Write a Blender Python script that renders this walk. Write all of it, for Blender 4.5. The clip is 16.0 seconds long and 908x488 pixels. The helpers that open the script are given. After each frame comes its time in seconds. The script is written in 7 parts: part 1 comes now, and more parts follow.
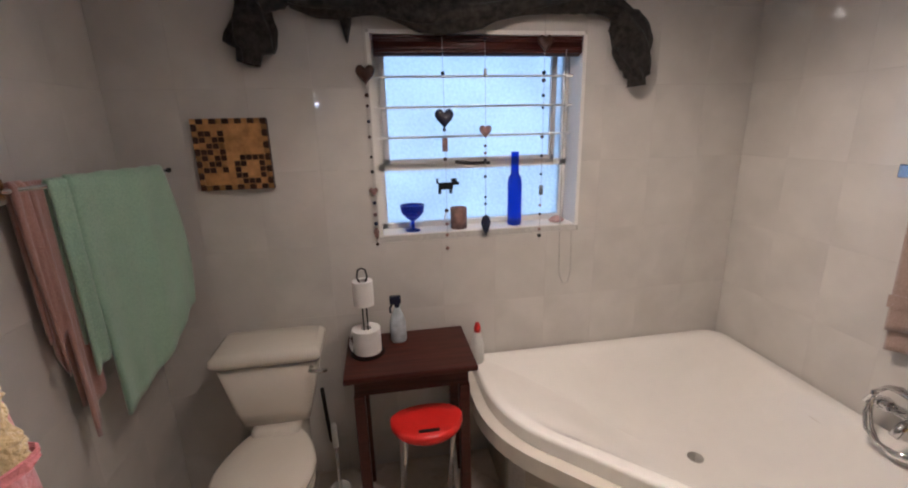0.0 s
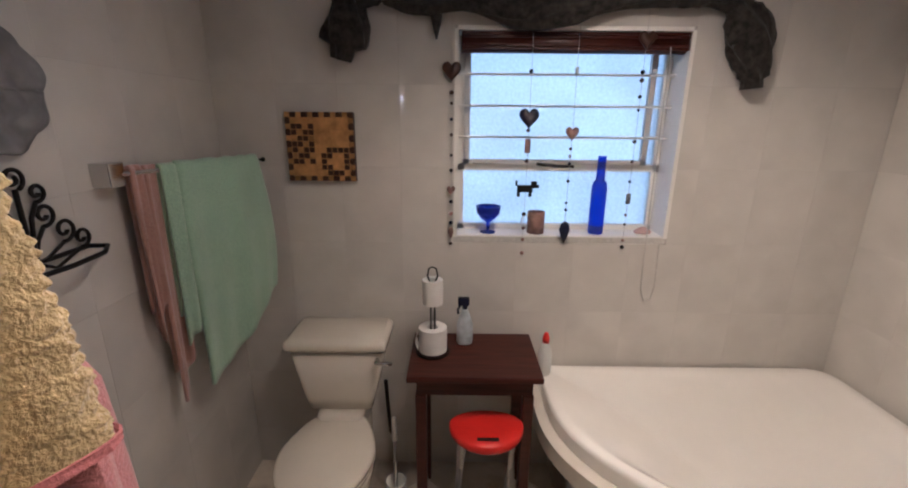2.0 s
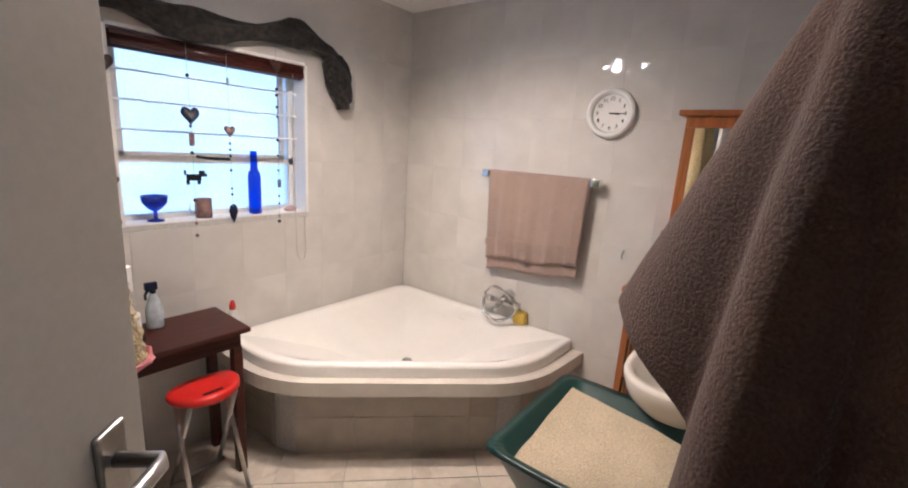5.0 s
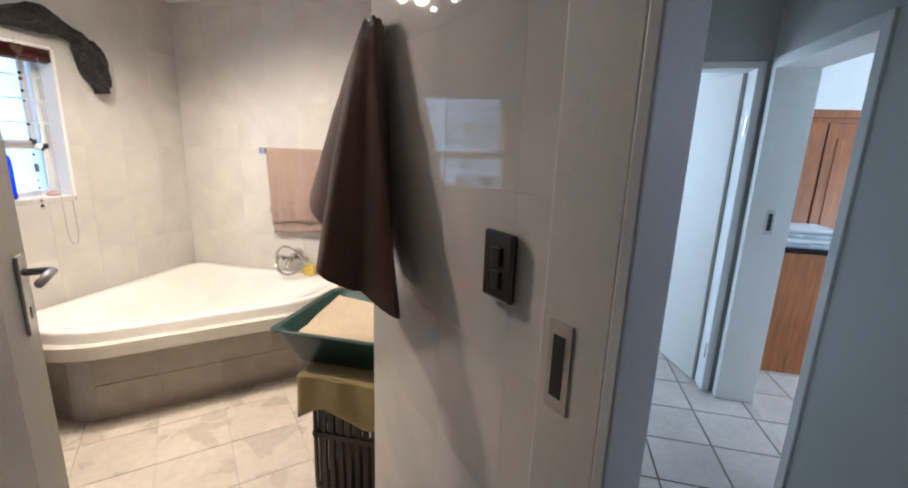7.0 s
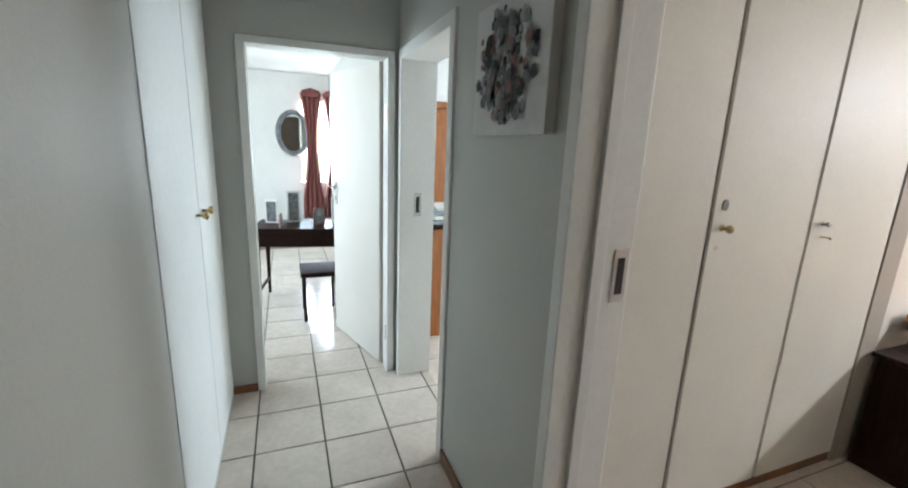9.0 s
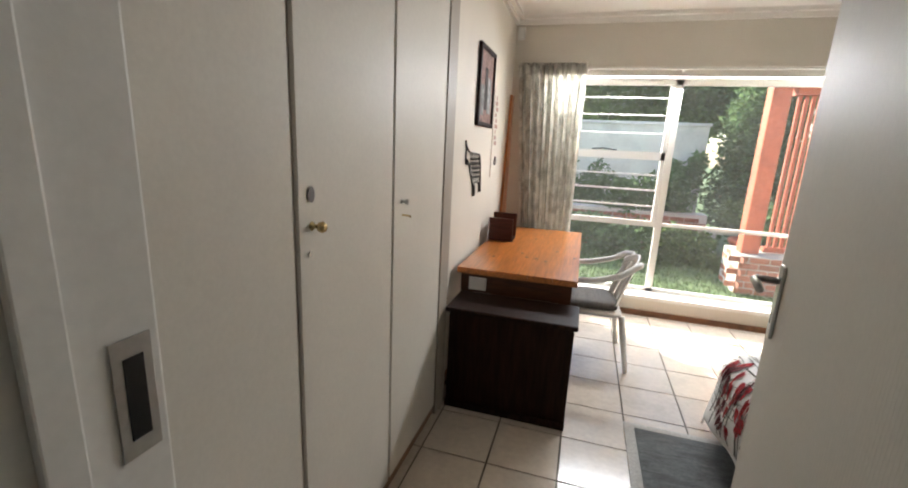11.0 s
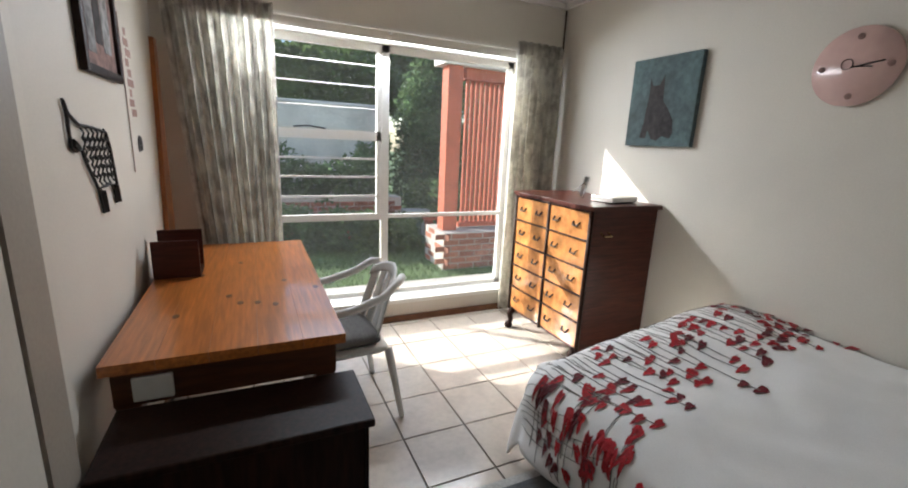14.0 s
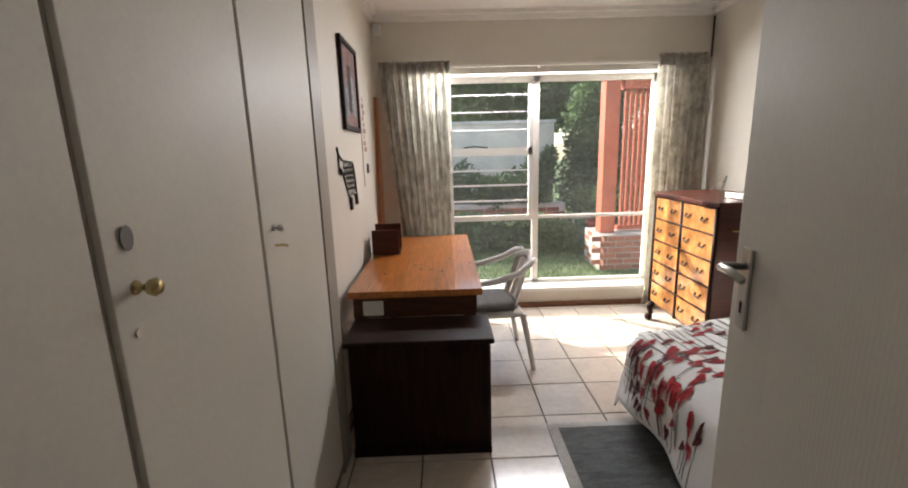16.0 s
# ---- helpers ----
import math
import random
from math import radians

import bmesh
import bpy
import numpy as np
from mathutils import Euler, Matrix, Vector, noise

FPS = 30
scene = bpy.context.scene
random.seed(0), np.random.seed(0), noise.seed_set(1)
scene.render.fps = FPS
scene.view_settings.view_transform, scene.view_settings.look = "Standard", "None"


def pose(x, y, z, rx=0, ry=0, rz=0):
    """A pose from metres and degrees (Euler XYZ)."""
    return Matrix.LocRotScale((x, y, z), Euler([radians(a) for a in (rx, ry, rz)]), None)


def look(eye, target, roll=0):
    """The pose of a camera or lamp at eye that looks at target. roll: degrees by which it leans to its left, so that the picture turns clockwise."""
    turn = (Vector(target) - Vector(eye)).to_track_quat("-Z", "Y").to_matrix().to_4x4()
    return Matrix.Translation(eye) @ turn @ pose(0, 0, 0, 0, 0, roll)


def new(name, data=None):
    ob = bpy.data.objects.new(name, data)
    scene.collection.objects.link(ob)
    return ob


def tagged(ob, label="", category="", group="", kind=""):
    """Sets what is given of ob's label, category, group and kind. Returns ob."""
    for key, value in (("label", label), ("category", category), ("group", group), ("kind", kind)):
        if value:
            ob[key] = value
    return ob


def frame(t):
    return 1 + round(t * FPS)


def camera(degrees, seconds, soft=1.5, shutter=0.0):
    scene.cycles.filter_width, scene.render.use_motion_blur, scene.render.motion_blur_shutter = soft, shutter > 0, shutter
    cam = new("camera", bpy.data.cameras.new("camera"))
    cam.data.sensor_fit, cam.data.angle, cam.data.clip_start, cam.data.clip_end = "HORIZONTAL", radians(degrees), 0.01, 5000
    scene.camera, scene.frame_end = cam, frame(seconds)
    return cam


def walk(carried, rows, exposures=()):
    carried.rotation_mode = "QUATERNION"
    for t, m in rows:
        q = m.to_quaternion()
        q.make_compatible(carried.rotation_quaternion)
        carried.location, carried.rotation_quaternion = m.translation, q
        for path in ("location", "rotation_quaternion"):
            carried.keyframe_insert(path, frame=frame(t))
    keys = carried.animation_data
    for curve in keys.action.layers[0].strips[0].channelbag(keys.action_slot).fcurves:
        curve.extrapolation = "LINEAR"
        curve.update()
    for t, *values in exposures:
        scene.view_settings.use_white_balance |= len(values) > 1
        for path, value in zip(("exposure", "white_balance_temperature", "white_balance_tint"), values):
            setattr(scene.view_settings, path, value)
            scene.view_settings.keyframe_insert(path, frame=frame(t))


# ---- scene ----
# ---------------- camera and walk ----------------
cam = camera(92.8, 16.0, soft=2.0)
PATH = [
    (0, (0.999, 0.352, 1.642), (1.318, 2.252, 1.108), -1.4),
    (0.5, (0.986, 0.4, 1.647), (0.931, 2.325, 1.108), -2.3),
    (1, (0.978, 0.41, 1.65), (0.723, 2.321, 1.12), -2.5),
    (1.5, (0.982, 0.412, 1.655), (0.708, 2.319, 1.12), -1.9),
    (2, (0.992, 0.406, 1.656), (0.986, 2.329, 1.106), 0.5),
    (2.5, (1.007, 0.38, 1.646), (1.468, 2.248, 1.104), 3.3),
    (3, (1.008, 0.295, 1.606), (2.046, 1.941, 1.145), 4.0),
    (3.5, (0.884, 0.275, 1.586), (2.329, 1.591, 1.162), 4.4),
    (3.7, (0.819, 0.262, 1.611), (2.299, 1.53, 1.162), 4.3),
    (5.8, (0.188, -0.305, 1.544), (1.769, 0.848, 1.133), 3.4),
    (6, (0.134, -0.375, 1.526), (1.724, 0.765, 1.114), 3.1),
    (6.5, (-0.007, -0.518, 1.536), (1.689, 0.458, 1.121), 2.1),
    (7, (-0.113, -0.577, 1.546), (1.789, -0.15, 1.102), 2.0),
    (7.5, (-0.198, -0.673, 1.546), (1.745, -0.803, 1.09), 2.4),
    (8, (-0.191, -0.842, 1.548), (1.717, -1.232, 1.088), 2.3),
    (8.2, (-0.138, -0.9, 1.554), (1.761, -1.329, 1.094), 2.6),
    (10.3, (0.422, -1.305, 1.541), (1.625, -2.835, 1.08), 1.9),
    (10.5, (0.448, -1.374, 1.54), (1.478, -3.025, 1.077), 2.5),
    (11, (0.555, -1.568, 1.521), (1.1, -3.438, 1.067), 2.8),
    (11.5, (0.683, -1.74, 1.518), (0.683, -3.691, 1.079), 3.3),
    (12, (0.716, -1.964, 1.483), (0.388, -3.89, 1.057), 2.9),
    (12.5, (0.702, -2.211, 1.492), (0.191, -4.096, 1.062), 2.8),
    (13, (0.732, -2.409, 1.47), (0.005, -4.221, 1.039), 2.4),
    (13.5, (0.781, -2.562, 1.471), (-0.027, -4.336, 1.024), 2.6),
    (14, (0.804, -2.593, 1.462), (-0.025, -4.356, 1.011), 2.6),
    (14.5, (0.787, -2.52, 1.469), (-0.012, -4.305, 1.048), 1.7),
    (15, (0.728, -2.304, 1.476), (0.093, -4.159, 1.078), 0.4),
    (15.5, (0.709, -2.092, 1.488), (0.314, -4.014, 1.098), -0.8),
    (16, (0.715, -1.84, 1.494), (0.679, -3.796, 1.081), -1.6),
]
EXPOSURES = [
    (0.0, 0.68, 5100, 18), (3.0, 0.76, 5150, 18), (5.8, 1.60, 4950, 15), (6.5, 1.70, 5000, 13), (7.0, 1.85, 5050, 11), (7.5, 1.95, 5400, 11),
    (8.2, 2.45, 5750, 10), (10.3, 2.05, 6400, 8), (11.5, 1.6, 6400, 10), (12.5, 1.36, 6250, 10), (13.5, 1.02, 6000, 9), (14.5, 0.98, 6000, 10), (16.0, 1.28, 6550, 13),
]
walk(cam, [(t, look(eye, goal, lean)) for t, eye, goal, lean in PATH], EXPOSURES)

# ---------------- world, sun, lamps ----------------
SUN_EL, SUN_DIR = 27.0, Vector((-0.73, 0.68, 0.0)).normalized()
world = bpy.data.worlds.new("sky")
scene.world = world
world.use_nodes = True
wn = world.node_tree.nodes
sky = wn.new("ShaderNodeTexSky")
sky.sky_type, sky.sun_disc = "NISHITA", False
sky.sun_elevation = radians(SUN_EL)
sky.sun_rotation = math.atan2(-SUN_DIR.x, -SUN_DIR.y)
world.node_tree.links.new(sky.outputs[0], wn["Background"].inputs[0])
wn["Background"].inputs[1].default_value = 0.15

to_ground = Vector((SUN_DIR.x * math.cos(radians(SUN_EL)), SUN_DIR.y * math.cos(radians(SUN_EL)), -math.sin(radians(SUN_EL))))
sun = new("sun", bpy.data.lights.new("sun", "SUN"))
sun.data.energy, sun.data.angle, sun.data.color = 5.0, radians(0.6), (1.0, 0.93, 0.82)
sun.matrix_world = look((0, -12, 9), Vector((0, -12, 9)) + to_ground)


def area_lamp(name, eye, goal, w, h, watts, colour):
    lamp = new(name, bpy.data.lights.new(name, "AREA"))
    lamp.data.shape, lamp.data.size, lamp.data.size_y = "RECTANGLE", w, h
    lamp.data.energy, lamp.data.color = watts, colour
    lamp.matrix_world = look(eye, goal)
    return lamp


PY_IN = -5.83
WARM, DAY = (1.0, 0.73, 0.46), (0.78, 0.90, 1.0)
area_lamp("bath_window_light", (1.44, 2.42, 1.58), (1.44, 0, 1.58), 0.94, 0.90, 1.5, (0.48, 0.73, 1.0))
area_lamp("bedroom_window_light", (-0.15, PY_IN - 0.09, 2.145), (-0.15, PY_IN + 0.75, 1.1), 2.1, 0.14, 32, (0.95, 0.97, 1.0))
area_lamp("far_room_window_light", (7.30, -1.50, 1.5), (4.6, -1.2, 1.0), 0.42, 1.2, 18, DAY)
area_lamp("far_room_side_light", (4.6, 1.12, 1.5), (4.2, -1.5, 0.9), 1.6, 1.2, 20, DAY)
area_lamp("side_room_window_light", (3.3, -5.25, 1.6), (3.2, -2.0, 1.0), 1.0, 1.2, 25, DAY)
LAMP = (1.33, 1.20)
SPOTS = [((0.13, 0.0), (2.5, 1.1, 0.4), 34), ((-0.13, 0.0), (0.3, 1.6, 0.0), 11), ((0.0, 0.13), (1.9, 2.1, 0.4), 20), ((0.0, -0.13), (0.95, 0.1, 0.3), 22)]
for (dx, dy), goal, watts in SPOTS:
    sp = new("bath_spot_light", bpy.data.lights.new("bath_spot_light", "SPOT"))
    sp.data.energy, sp.data.color, sp.data.shadow_soft_size = watts, WARM, 0.03
    sp.data.spot_size, sp.data.spot_blend = radians(125), 0.9
    eye = Vector((LAMP[0] + dx, LAMP[1] + dy, 2.36))
    sp.matrix_world = look(eye + (Vector(goal) - eye).normalized() * 0.10, goal)

# ---------------- materials ----------------


def ramp(nt, fac, stops):
    node = nt.nodes.new("ShaderNodeValToRGB")
    els = node.color_ramp.elements
    while len(els) < len(stops):
        els.new(0.5)
    for el, (pos, col) in zip(els, stops):
        el.position, el.color = pos, (*col, 1)
    nt.links.new(fac, node.inputs[0])
    return node.outputs[0]


def tint(c, k):
    return tuple(min(1.0, v * k) for v in c)


def surface(name, col, rough=0.5, metal=0.0, grain=40.0, spread=0.10, big=2.5, big_spread=0.12, bump=0.05, bump_scale=None,
            dark=None, stretch=(1, 1, 1), per_piece=0.0, spec=0.5, coat=0.0, sheen=0.0, trans=0.0, ior=1.45, thin=0.0):
    """A material with colour variation at two scales, a fine relief and uneven gloss."""
    m = bpy.data.materials.new(name)
    m.use_nodes = True
    nt = m.node_tree
    b = nt.nodes["Principled BSDF"]
    tc = nt.nodes.new("ShaderNodeTexCoord")
    mp = nt.nodes.new("ShaderNodeMapping")
    mp.inputs["Scale"].default_value = stretch
    nt.links.new(tc.outputs["Object"], mp.inputs[0])
    vec = mp.outputs[0]
    info = nt.nodes.new("ShaderNodeObjectInfo")
    add = nt.nodes.new("ShaderNodeVectorMath")
    add.operation = "MULTIPLY_ADD"
    comb = nt.nodes.new("ShaderNodeCombineXYZ")
    for k in range(3):
        nt.links.new(info.outputs["Random"], comb.inputs[k])
    nt.links.new(comb.outputs[0], add.inputs[0])
    add.inputs[1].default_value = (17.0, 29.0, 41.0)
    nt.links.new(vec, add.inputs[2])
    vec = add.outputs[0]

    def noisy(scale, detail, distort=0.0):
        n = nt.nodes.new("ShaderNodeTexNoise")
        n.inputs["Scale"].default_value, n.inputs["Detail"].default_value = scale, detail
        n.inputs["Distortion"].default_value = distort
        nt.links.new(vec, n.inputs["Vector"])
        return n.outputs[0]

    fine, broad = noisy(grain, 4), noisy(big, 3, 0.6)
    c1 = ramp(nt, fine, [(0.3, tint(col, 1 - spread)), (0.7, tint(col, 1 + spread))])
    c2 = ramp(nt, broad, [(0.32, dark if dark else tint(col, 1 - 2 * big_spread)), (0.62, (1, 1, 1) if not dark else col)])
    mix = nt.nodes.new("ShaderNodeMix")
    mix.data_type = "RGBA"
    if dark:
        mix.blend_type = "MIX"
        nt.links.new(c1, mix.inputs[6])
        nt.links.new(c2, mix.inputs[7])
        mix.inputs[0].default_value = 0.6
    else:
        mix.blend_type = "MULTIPLY"
        nt.links.new(c1, mix.inputs[6])
        g = ramp(nt, broad, [(0.3, (1 - 2 * big_spread,) * 3), (0.65, (1, 1, 1))])
        nt.links.new(g, mix.inputs[7])
        mix.inputs[0].default_value = 1.0
    out = mix.outputs[2]
    if per_piece:
        hsv = nt.nodes.new("ShaderNodeHueSaturation")
        mr = nt.nodes.new("ShaderNodeMapRange")
        mr.inputs[3].default_value, mr.inputs[4].default_value = 1 - per_piece, 1 + per_piece
        nt.links.new(info.outputs["Random"], mr.inputs[0])
        nt.links.new(mr.outputs[0], hsv.inputs["Value"])
        nt.links.new(out, hsv.inputs["Color"])
        out = hsv.outputs[0]
    nt.links.new(out, b.inputs["Base Color"])
    rr = nt.nodes.new("ShaderNodeMapRange")
    rr.inputs[3].default_value, rr.inputs[4].default_value = max(0.02, rough * 0.82), min(1, rough * 1.18)
    nt.links.new(broad, rr.inputs[0])
    nt.links.new(rr.outputs[0], b.inputs["Roughness"])
    b.inputs["Metallic"].default_value = metal
    b.inputs["Specular IOR Level"].default_value = spec
    b.inputs["Coat Weight"].default_value = coat
    b.inputs["Sheen Weight"].default_value = sheen
    b.inputs["Transmission Weight"].default_value = trans
    b.inputs["IOR"].default_value = ior
    if bump:
        bn = nt.nodes.new("ShaderNodeBump")
        bn.inputs["Strength"].default_value, bn.inputs["Distance"].default_value = bump, 0.01
        nt.links.new(noisy(bump_scale, 4) if bump_scale else fine, bn.inputs["Height"])
        nt.links.new(bn.outputs[0], b.inputs["Normal"])
    if thin:
        tr = nt.nodes.new("ShaderNodeBsdfTranslucent")
        nt.links.new(out, tr.inputs["Color"])
        mx = nt.nodes.new("ShaderNodeMixShader")
        mx.inputs[0].default_value = thin
        nt.links.new(b.outputs[0], mx.inputs[1])
        nt.links.new(tr.outputs[0], mx.inputs[2])
        nt.links.new(mx.outputs[0], nt.nodes["Material Output"].inputs["Surface"])
    return m


M = {}
M["paint_hall"] = surface("hall wall paint", (0.50, 0.50, 0.46), 0.55, grain=120, spread=0.03, big=1.2, big_spread=0.04, bump=0.06)
M["paint_bed"] = surface("cream wall paint", (0.66, 0.62, 0.55), 0.6, grain=120, spread=0.03, big=1.2, big_spread=0.04, bump=0.06)
M["paint_white"] = surface("white gloss paint", (0.76, 0.75, 0.71), 0.55, grain=60, spread=0.03, big=1.5, big_spread=0.04, bump=0.03)
M["paint_door"] = surface("white door paint", (0.62, 0.59, 0.525), 0.55, grain=90, spread=0.03, big=1.5, big_spread=0.04, bump=0.03)
M["paint_taupe"] = surface("taupe cupboard fascia paint", (0.34, 0.30, 0.25), 0.55, grain=90, spread=0.05, big=1.5, big_spread=0.06, bump=0.03)
M["paint_frame"] = surface("grey steel frame paint", (0.55, 0.56, 0.56), 0.4, grain=90, spread=0.03, big=1.5, big_spread=0.05, bump=0.03)
M["ceiling"] = surface("ceiling white", (0.80, 0.78, 0.74), 0.8, grain=150, spread=0.03, big=1.0, big_spread=0.03, bump=0.05)
M["bath_tile"] = surface("marbled wall tile", (0.57, 0.55, 0.51), 0.035, grain=6, spread=0.06, big=3.0, big_spread=0.04, bump=0.006, bump_scale=5, per_piece=0.003, spec=0.5)
M["grout_light"] = surface("pale grout", (0.50, 0.49, 0.46), 0.8, grain=80, bump=0.1)
M["bath_floor"] = surface("beige bathroom floor tile", (0.62, 0.56, 0.47), 0.28, grain=25, spread=0.06, big=4, big_spread=0.08, bump=0.03, per_piece=0.03)
M["floor_tile"] = surface("glazed beige floor tile", (0.58, 0.51, 0.43), 0.16, grain=30, spread=0.06, big=6, big_spread=0.06, bump=0.03, per_piece=0.04)
M["grout_dark"] = surface("dark floor grout", (0.13, 0.11, 0.09), 0.9, grain=120, spread=0.2, bump=0.2)
M["acrylic"] = surface("white acrylic", (0.80, 0.78, 0.73), 0.05, grain=20, spread=0.01, big=1.5, big_spread=0.02, bump=0.0, coat=0.3)
M["ceramic"] = surface("ivory glazed ceramic", (0.66, 0.62, 0.54), 0.12, grain=20, spread=0.01, big=2, big_spread=0.02, bump=0.0, coat=0.3)
M["deck_tile"] = surface("cream deck tile", (0.66, 0.62, 0.54), 0.18, grain=14, spread=0.04, big=4, big_spread=0.05, bump=0.01, per_piece=0.03)
M["panel_tile"] = surface("grey beige panel tile", (0.44, 0.40, 0.33), 0.2, grain=10, spread=0.07, big=4, big_spread=0.08, bump=0.01, per_piece=0.04)
M["mahogany"] = surface("dark red varnished wood", (0.055, 0.014, 0.009), 0.34, grain=6, spread=0.35, big=3, big_spread=0.15, bump=0.03, stretch=(1, 14, 14), coat=0.0, spec=0.3)
M["dark_wood"] = surface("dark stained wood", (0.020, 0.008, 0.005), 0.45, grain=6, spread=0.35, big=3, big_spread=0.15, bump=0.03, stretch=(12, 12, 1.2), coat=0.0, spec=0.12)
M["pine"] = surface("varnished orange pine", (0.50, 0.165, 0.035), 0.3, grain=5, spread=0.25, big=2, big_spread=0.12, bump=0.02, stretch=(14, 1, 14), coat=0.4, per_piece=0.12)
# reddish brown desk sides, darkened further for the shade below the top
M["desk_side"] = surface("shaded reddish brown pine", (0.085, 0.030, 0.012), 0.4, grain=6, spread=0.3, big=3, big_spread=0.15, bump=0.03, stretch=(1.2, 12, 12), coat=0.1)
M["knot"] = surface("pine knot", (0.12, 0.04, 0.012), 0.3, grain=40, spread=0.3)
M["honey"] = surface("honey brown wood", (0.34, 0.115, 0.028), 0.3, grain=5, spread=0.25, big=2, big_spread=0.12, bump=0.03, stretch=(12, 12, 1), coat=0.3)
M["burl"] = surface("golden burl veneer", (0.40, 0.17, 0.05), 0.25, grain=14, spread=0.3, big=5, big_spread=0.2, bump=0.02, coat=0.4)
M["wicker"] = surface("brown wicker", (0.30, 0.15, 0.06), 0.6, grain=90, spread=0.3, big=5, big_spread=0.2, bump=0.3)
M["chrome"] = surface("chrome", (0.75, 0.75, 0.74), 0.1, 1.0, grain=30, spread=0.03, bump=0)
M["steel"] = surface("brushed steel", (0.55, 0.54, 0.52), 0.3, 1.0, grain=60, spread=0.08, bump=0.03)
M["brass"] = surface("worn brass", (0.60, 0.47, 0.24), 0.25, 1.0, grain=60, spread=0.15, bump=0.03)
M["iron"] = surface("black wrought iron", (0.018, 0.017, 0.016), 0.5, 0.6, grain=80, spread=0.2, bump=0.1)
M["black"] = surface("black plastic", (0.012, 0.012, 0.012), 0.25, grain=60, spread=0.1, bump=0.02)
M["white_plastic"] = surface("white plastic", (0.72, 0.72, 0.69), 0.35, grain=40, spread=0.03, bump=0.02)
M["red_plastic"] = surface("red plastic", (0.55, 0.02, 0.012), 0.3, grain=40, spread=0.05, bump=0.02)
M["green_plastic"] = surface("dark green plastic", (0.012, 0.045, 0.038), 0.35, grain=40, spread=0.08, bump=0.02)
M["brown_plastic"] = surface("dark brown plastic", (0.03, 0.018, 0.012), 0.4, grain=40, spread=0.08, bump=0.02)
M["blue_glass"] = surface("cobalt blue glass", (0.015, 0.06, 0.75), 0.12, grain=20, spread=0.05, bump=0, trans=0.75)
M["mirror"] = surface("mirror glass", (0.86, 0.88, 0.87), 0.015, 1.0, grain=10, spread=0.005, bump=0)
M["towel_green"] = surface("mint terry cloth", (0.34, 0.52, 0.38), 0.95, grain=260, spread=0.18, big=5, big_spread=0.06, bump=0.5, sheen=0.4)
M["towel_pink"] = surface("dusty rose terry cloth", (0.42, 0.24, 0.20), 0.95, grain=260, spread=0.18, big=5, big_spread=0.06, bump=0.5, sheen=0.4)
M["towel_taupe"] = surface("taupe rose terry cloth", (0.34, 0.245, 0.195), 0.95, grain=260, spread=0.18, big=5, big_spread=0.06, bump=0.5, sheen=0.4)
M["towel_brown"] = surface("chocolate terry cloth", (0.135, 0.080, 0.056), 0.95, grain=240, spread=0.25, big=5, big_spread=0.1, bump=0.5, sheen=0.2)
M["fleece"] = surface("cream sherpa fleece", (0.60, 0.47, 0.24), 0.95, grain=120, spread=0.10, big=40, big_spread=0.06, bump=0.8, bump_scale=150, sheen=0.3)
M["pink_trim"] = surface("pink trim cloth", (0.75, 0.28, 0.30), 0.9, grain=200, bump=0.3)
M["gown_pink"] = surface("dusty pink fleece", (0.62, 0.24, 0.25), 0.95, grain=200, spread=0.12, big=6, big_spread=0.08, bump=0.5, sheen=0.3)
M["velvet"] = surface("dark patterned velvet", (0.026, 0.022, 0.018), 0.85, grain=42, spread=1.0, big=14, big_spread=0.3, bump=0.4, sheen=0.12)
M["curtain"] = surface("grey leaf print curtain", (0.80, 0.78, 0.72), 0.9, grain=9, spread=0.12, big=11, dark=(0.26, 0.24, 0.21), bump=0.15, bump_scale=160, stretch=(1.3, 1, 0.9), thin=0.6)
M["duvet"] = surface("white cotton duvet", (0.78, 0.77, 0.75), 0.85, grain=200, spread=0.03, big=3, big_spread=0.02, bump=0.2, bump_scale=14)
M["poppy"] = surface("printed red poppy", (0.36, 0.012, 0.018), 0.85, grain=60, spread=0.35, bump=0.05)
M["poppy_dark"] = surface("printed dark red poppy", (0.12, 0.010, 0.015), 0.85, grain=60, spread=0.35, bump=0.05)
M["stem"] = surface("printed grey stem", (0.16, 0.15, 0.13), 0.85, grain=60, spread=0.2, bump=0)
M["rug"] = surface("grey woven rug", (0.16, 0.17, 0.17), 0.95, grain=90, spread=0.4, big=9, big_spread=0.2, bump=0.6, stretch=(1, 5, 1))
M["rug_edge"] = surface("pale rug border", (0.50, 0.49, 0.46), 0.95, grain=120, spread=0.2, bump=0.4)
M["skirting"] = surface("brown skirting", (0.20, 0.085, 0.035), 0.4, grain=20, spread=0.2, bump=0.03)
M["sand"] = surface("pale litter sand", (0.62, 0.52, 0.36), 0.95, grain=220, spread=0.25, bump=0.8)
M["cloth_olive"] = surface("olive yellow cloth", (0.36, 0.29, 0.13), 0.9, grain=180, spread=0.12, bump=0.3)
M["cushion"] = surface("grey striped cushion", (0.16, 0.15, 0.14), 0.9, grain=60, spread=0.5, bump=0.3, stretch=(1, 12, 1))
M["paper"] = surface("white tissue paper", (0.78, 0.77, 0.74), 0.9, grain=200, spread=0.04, bump=0.2)
M["pink_clock"] = surface("pink glass clock face", (0.62, 0.42, 0.38), 0.2, grain=20, spread=0.04, bump=0)
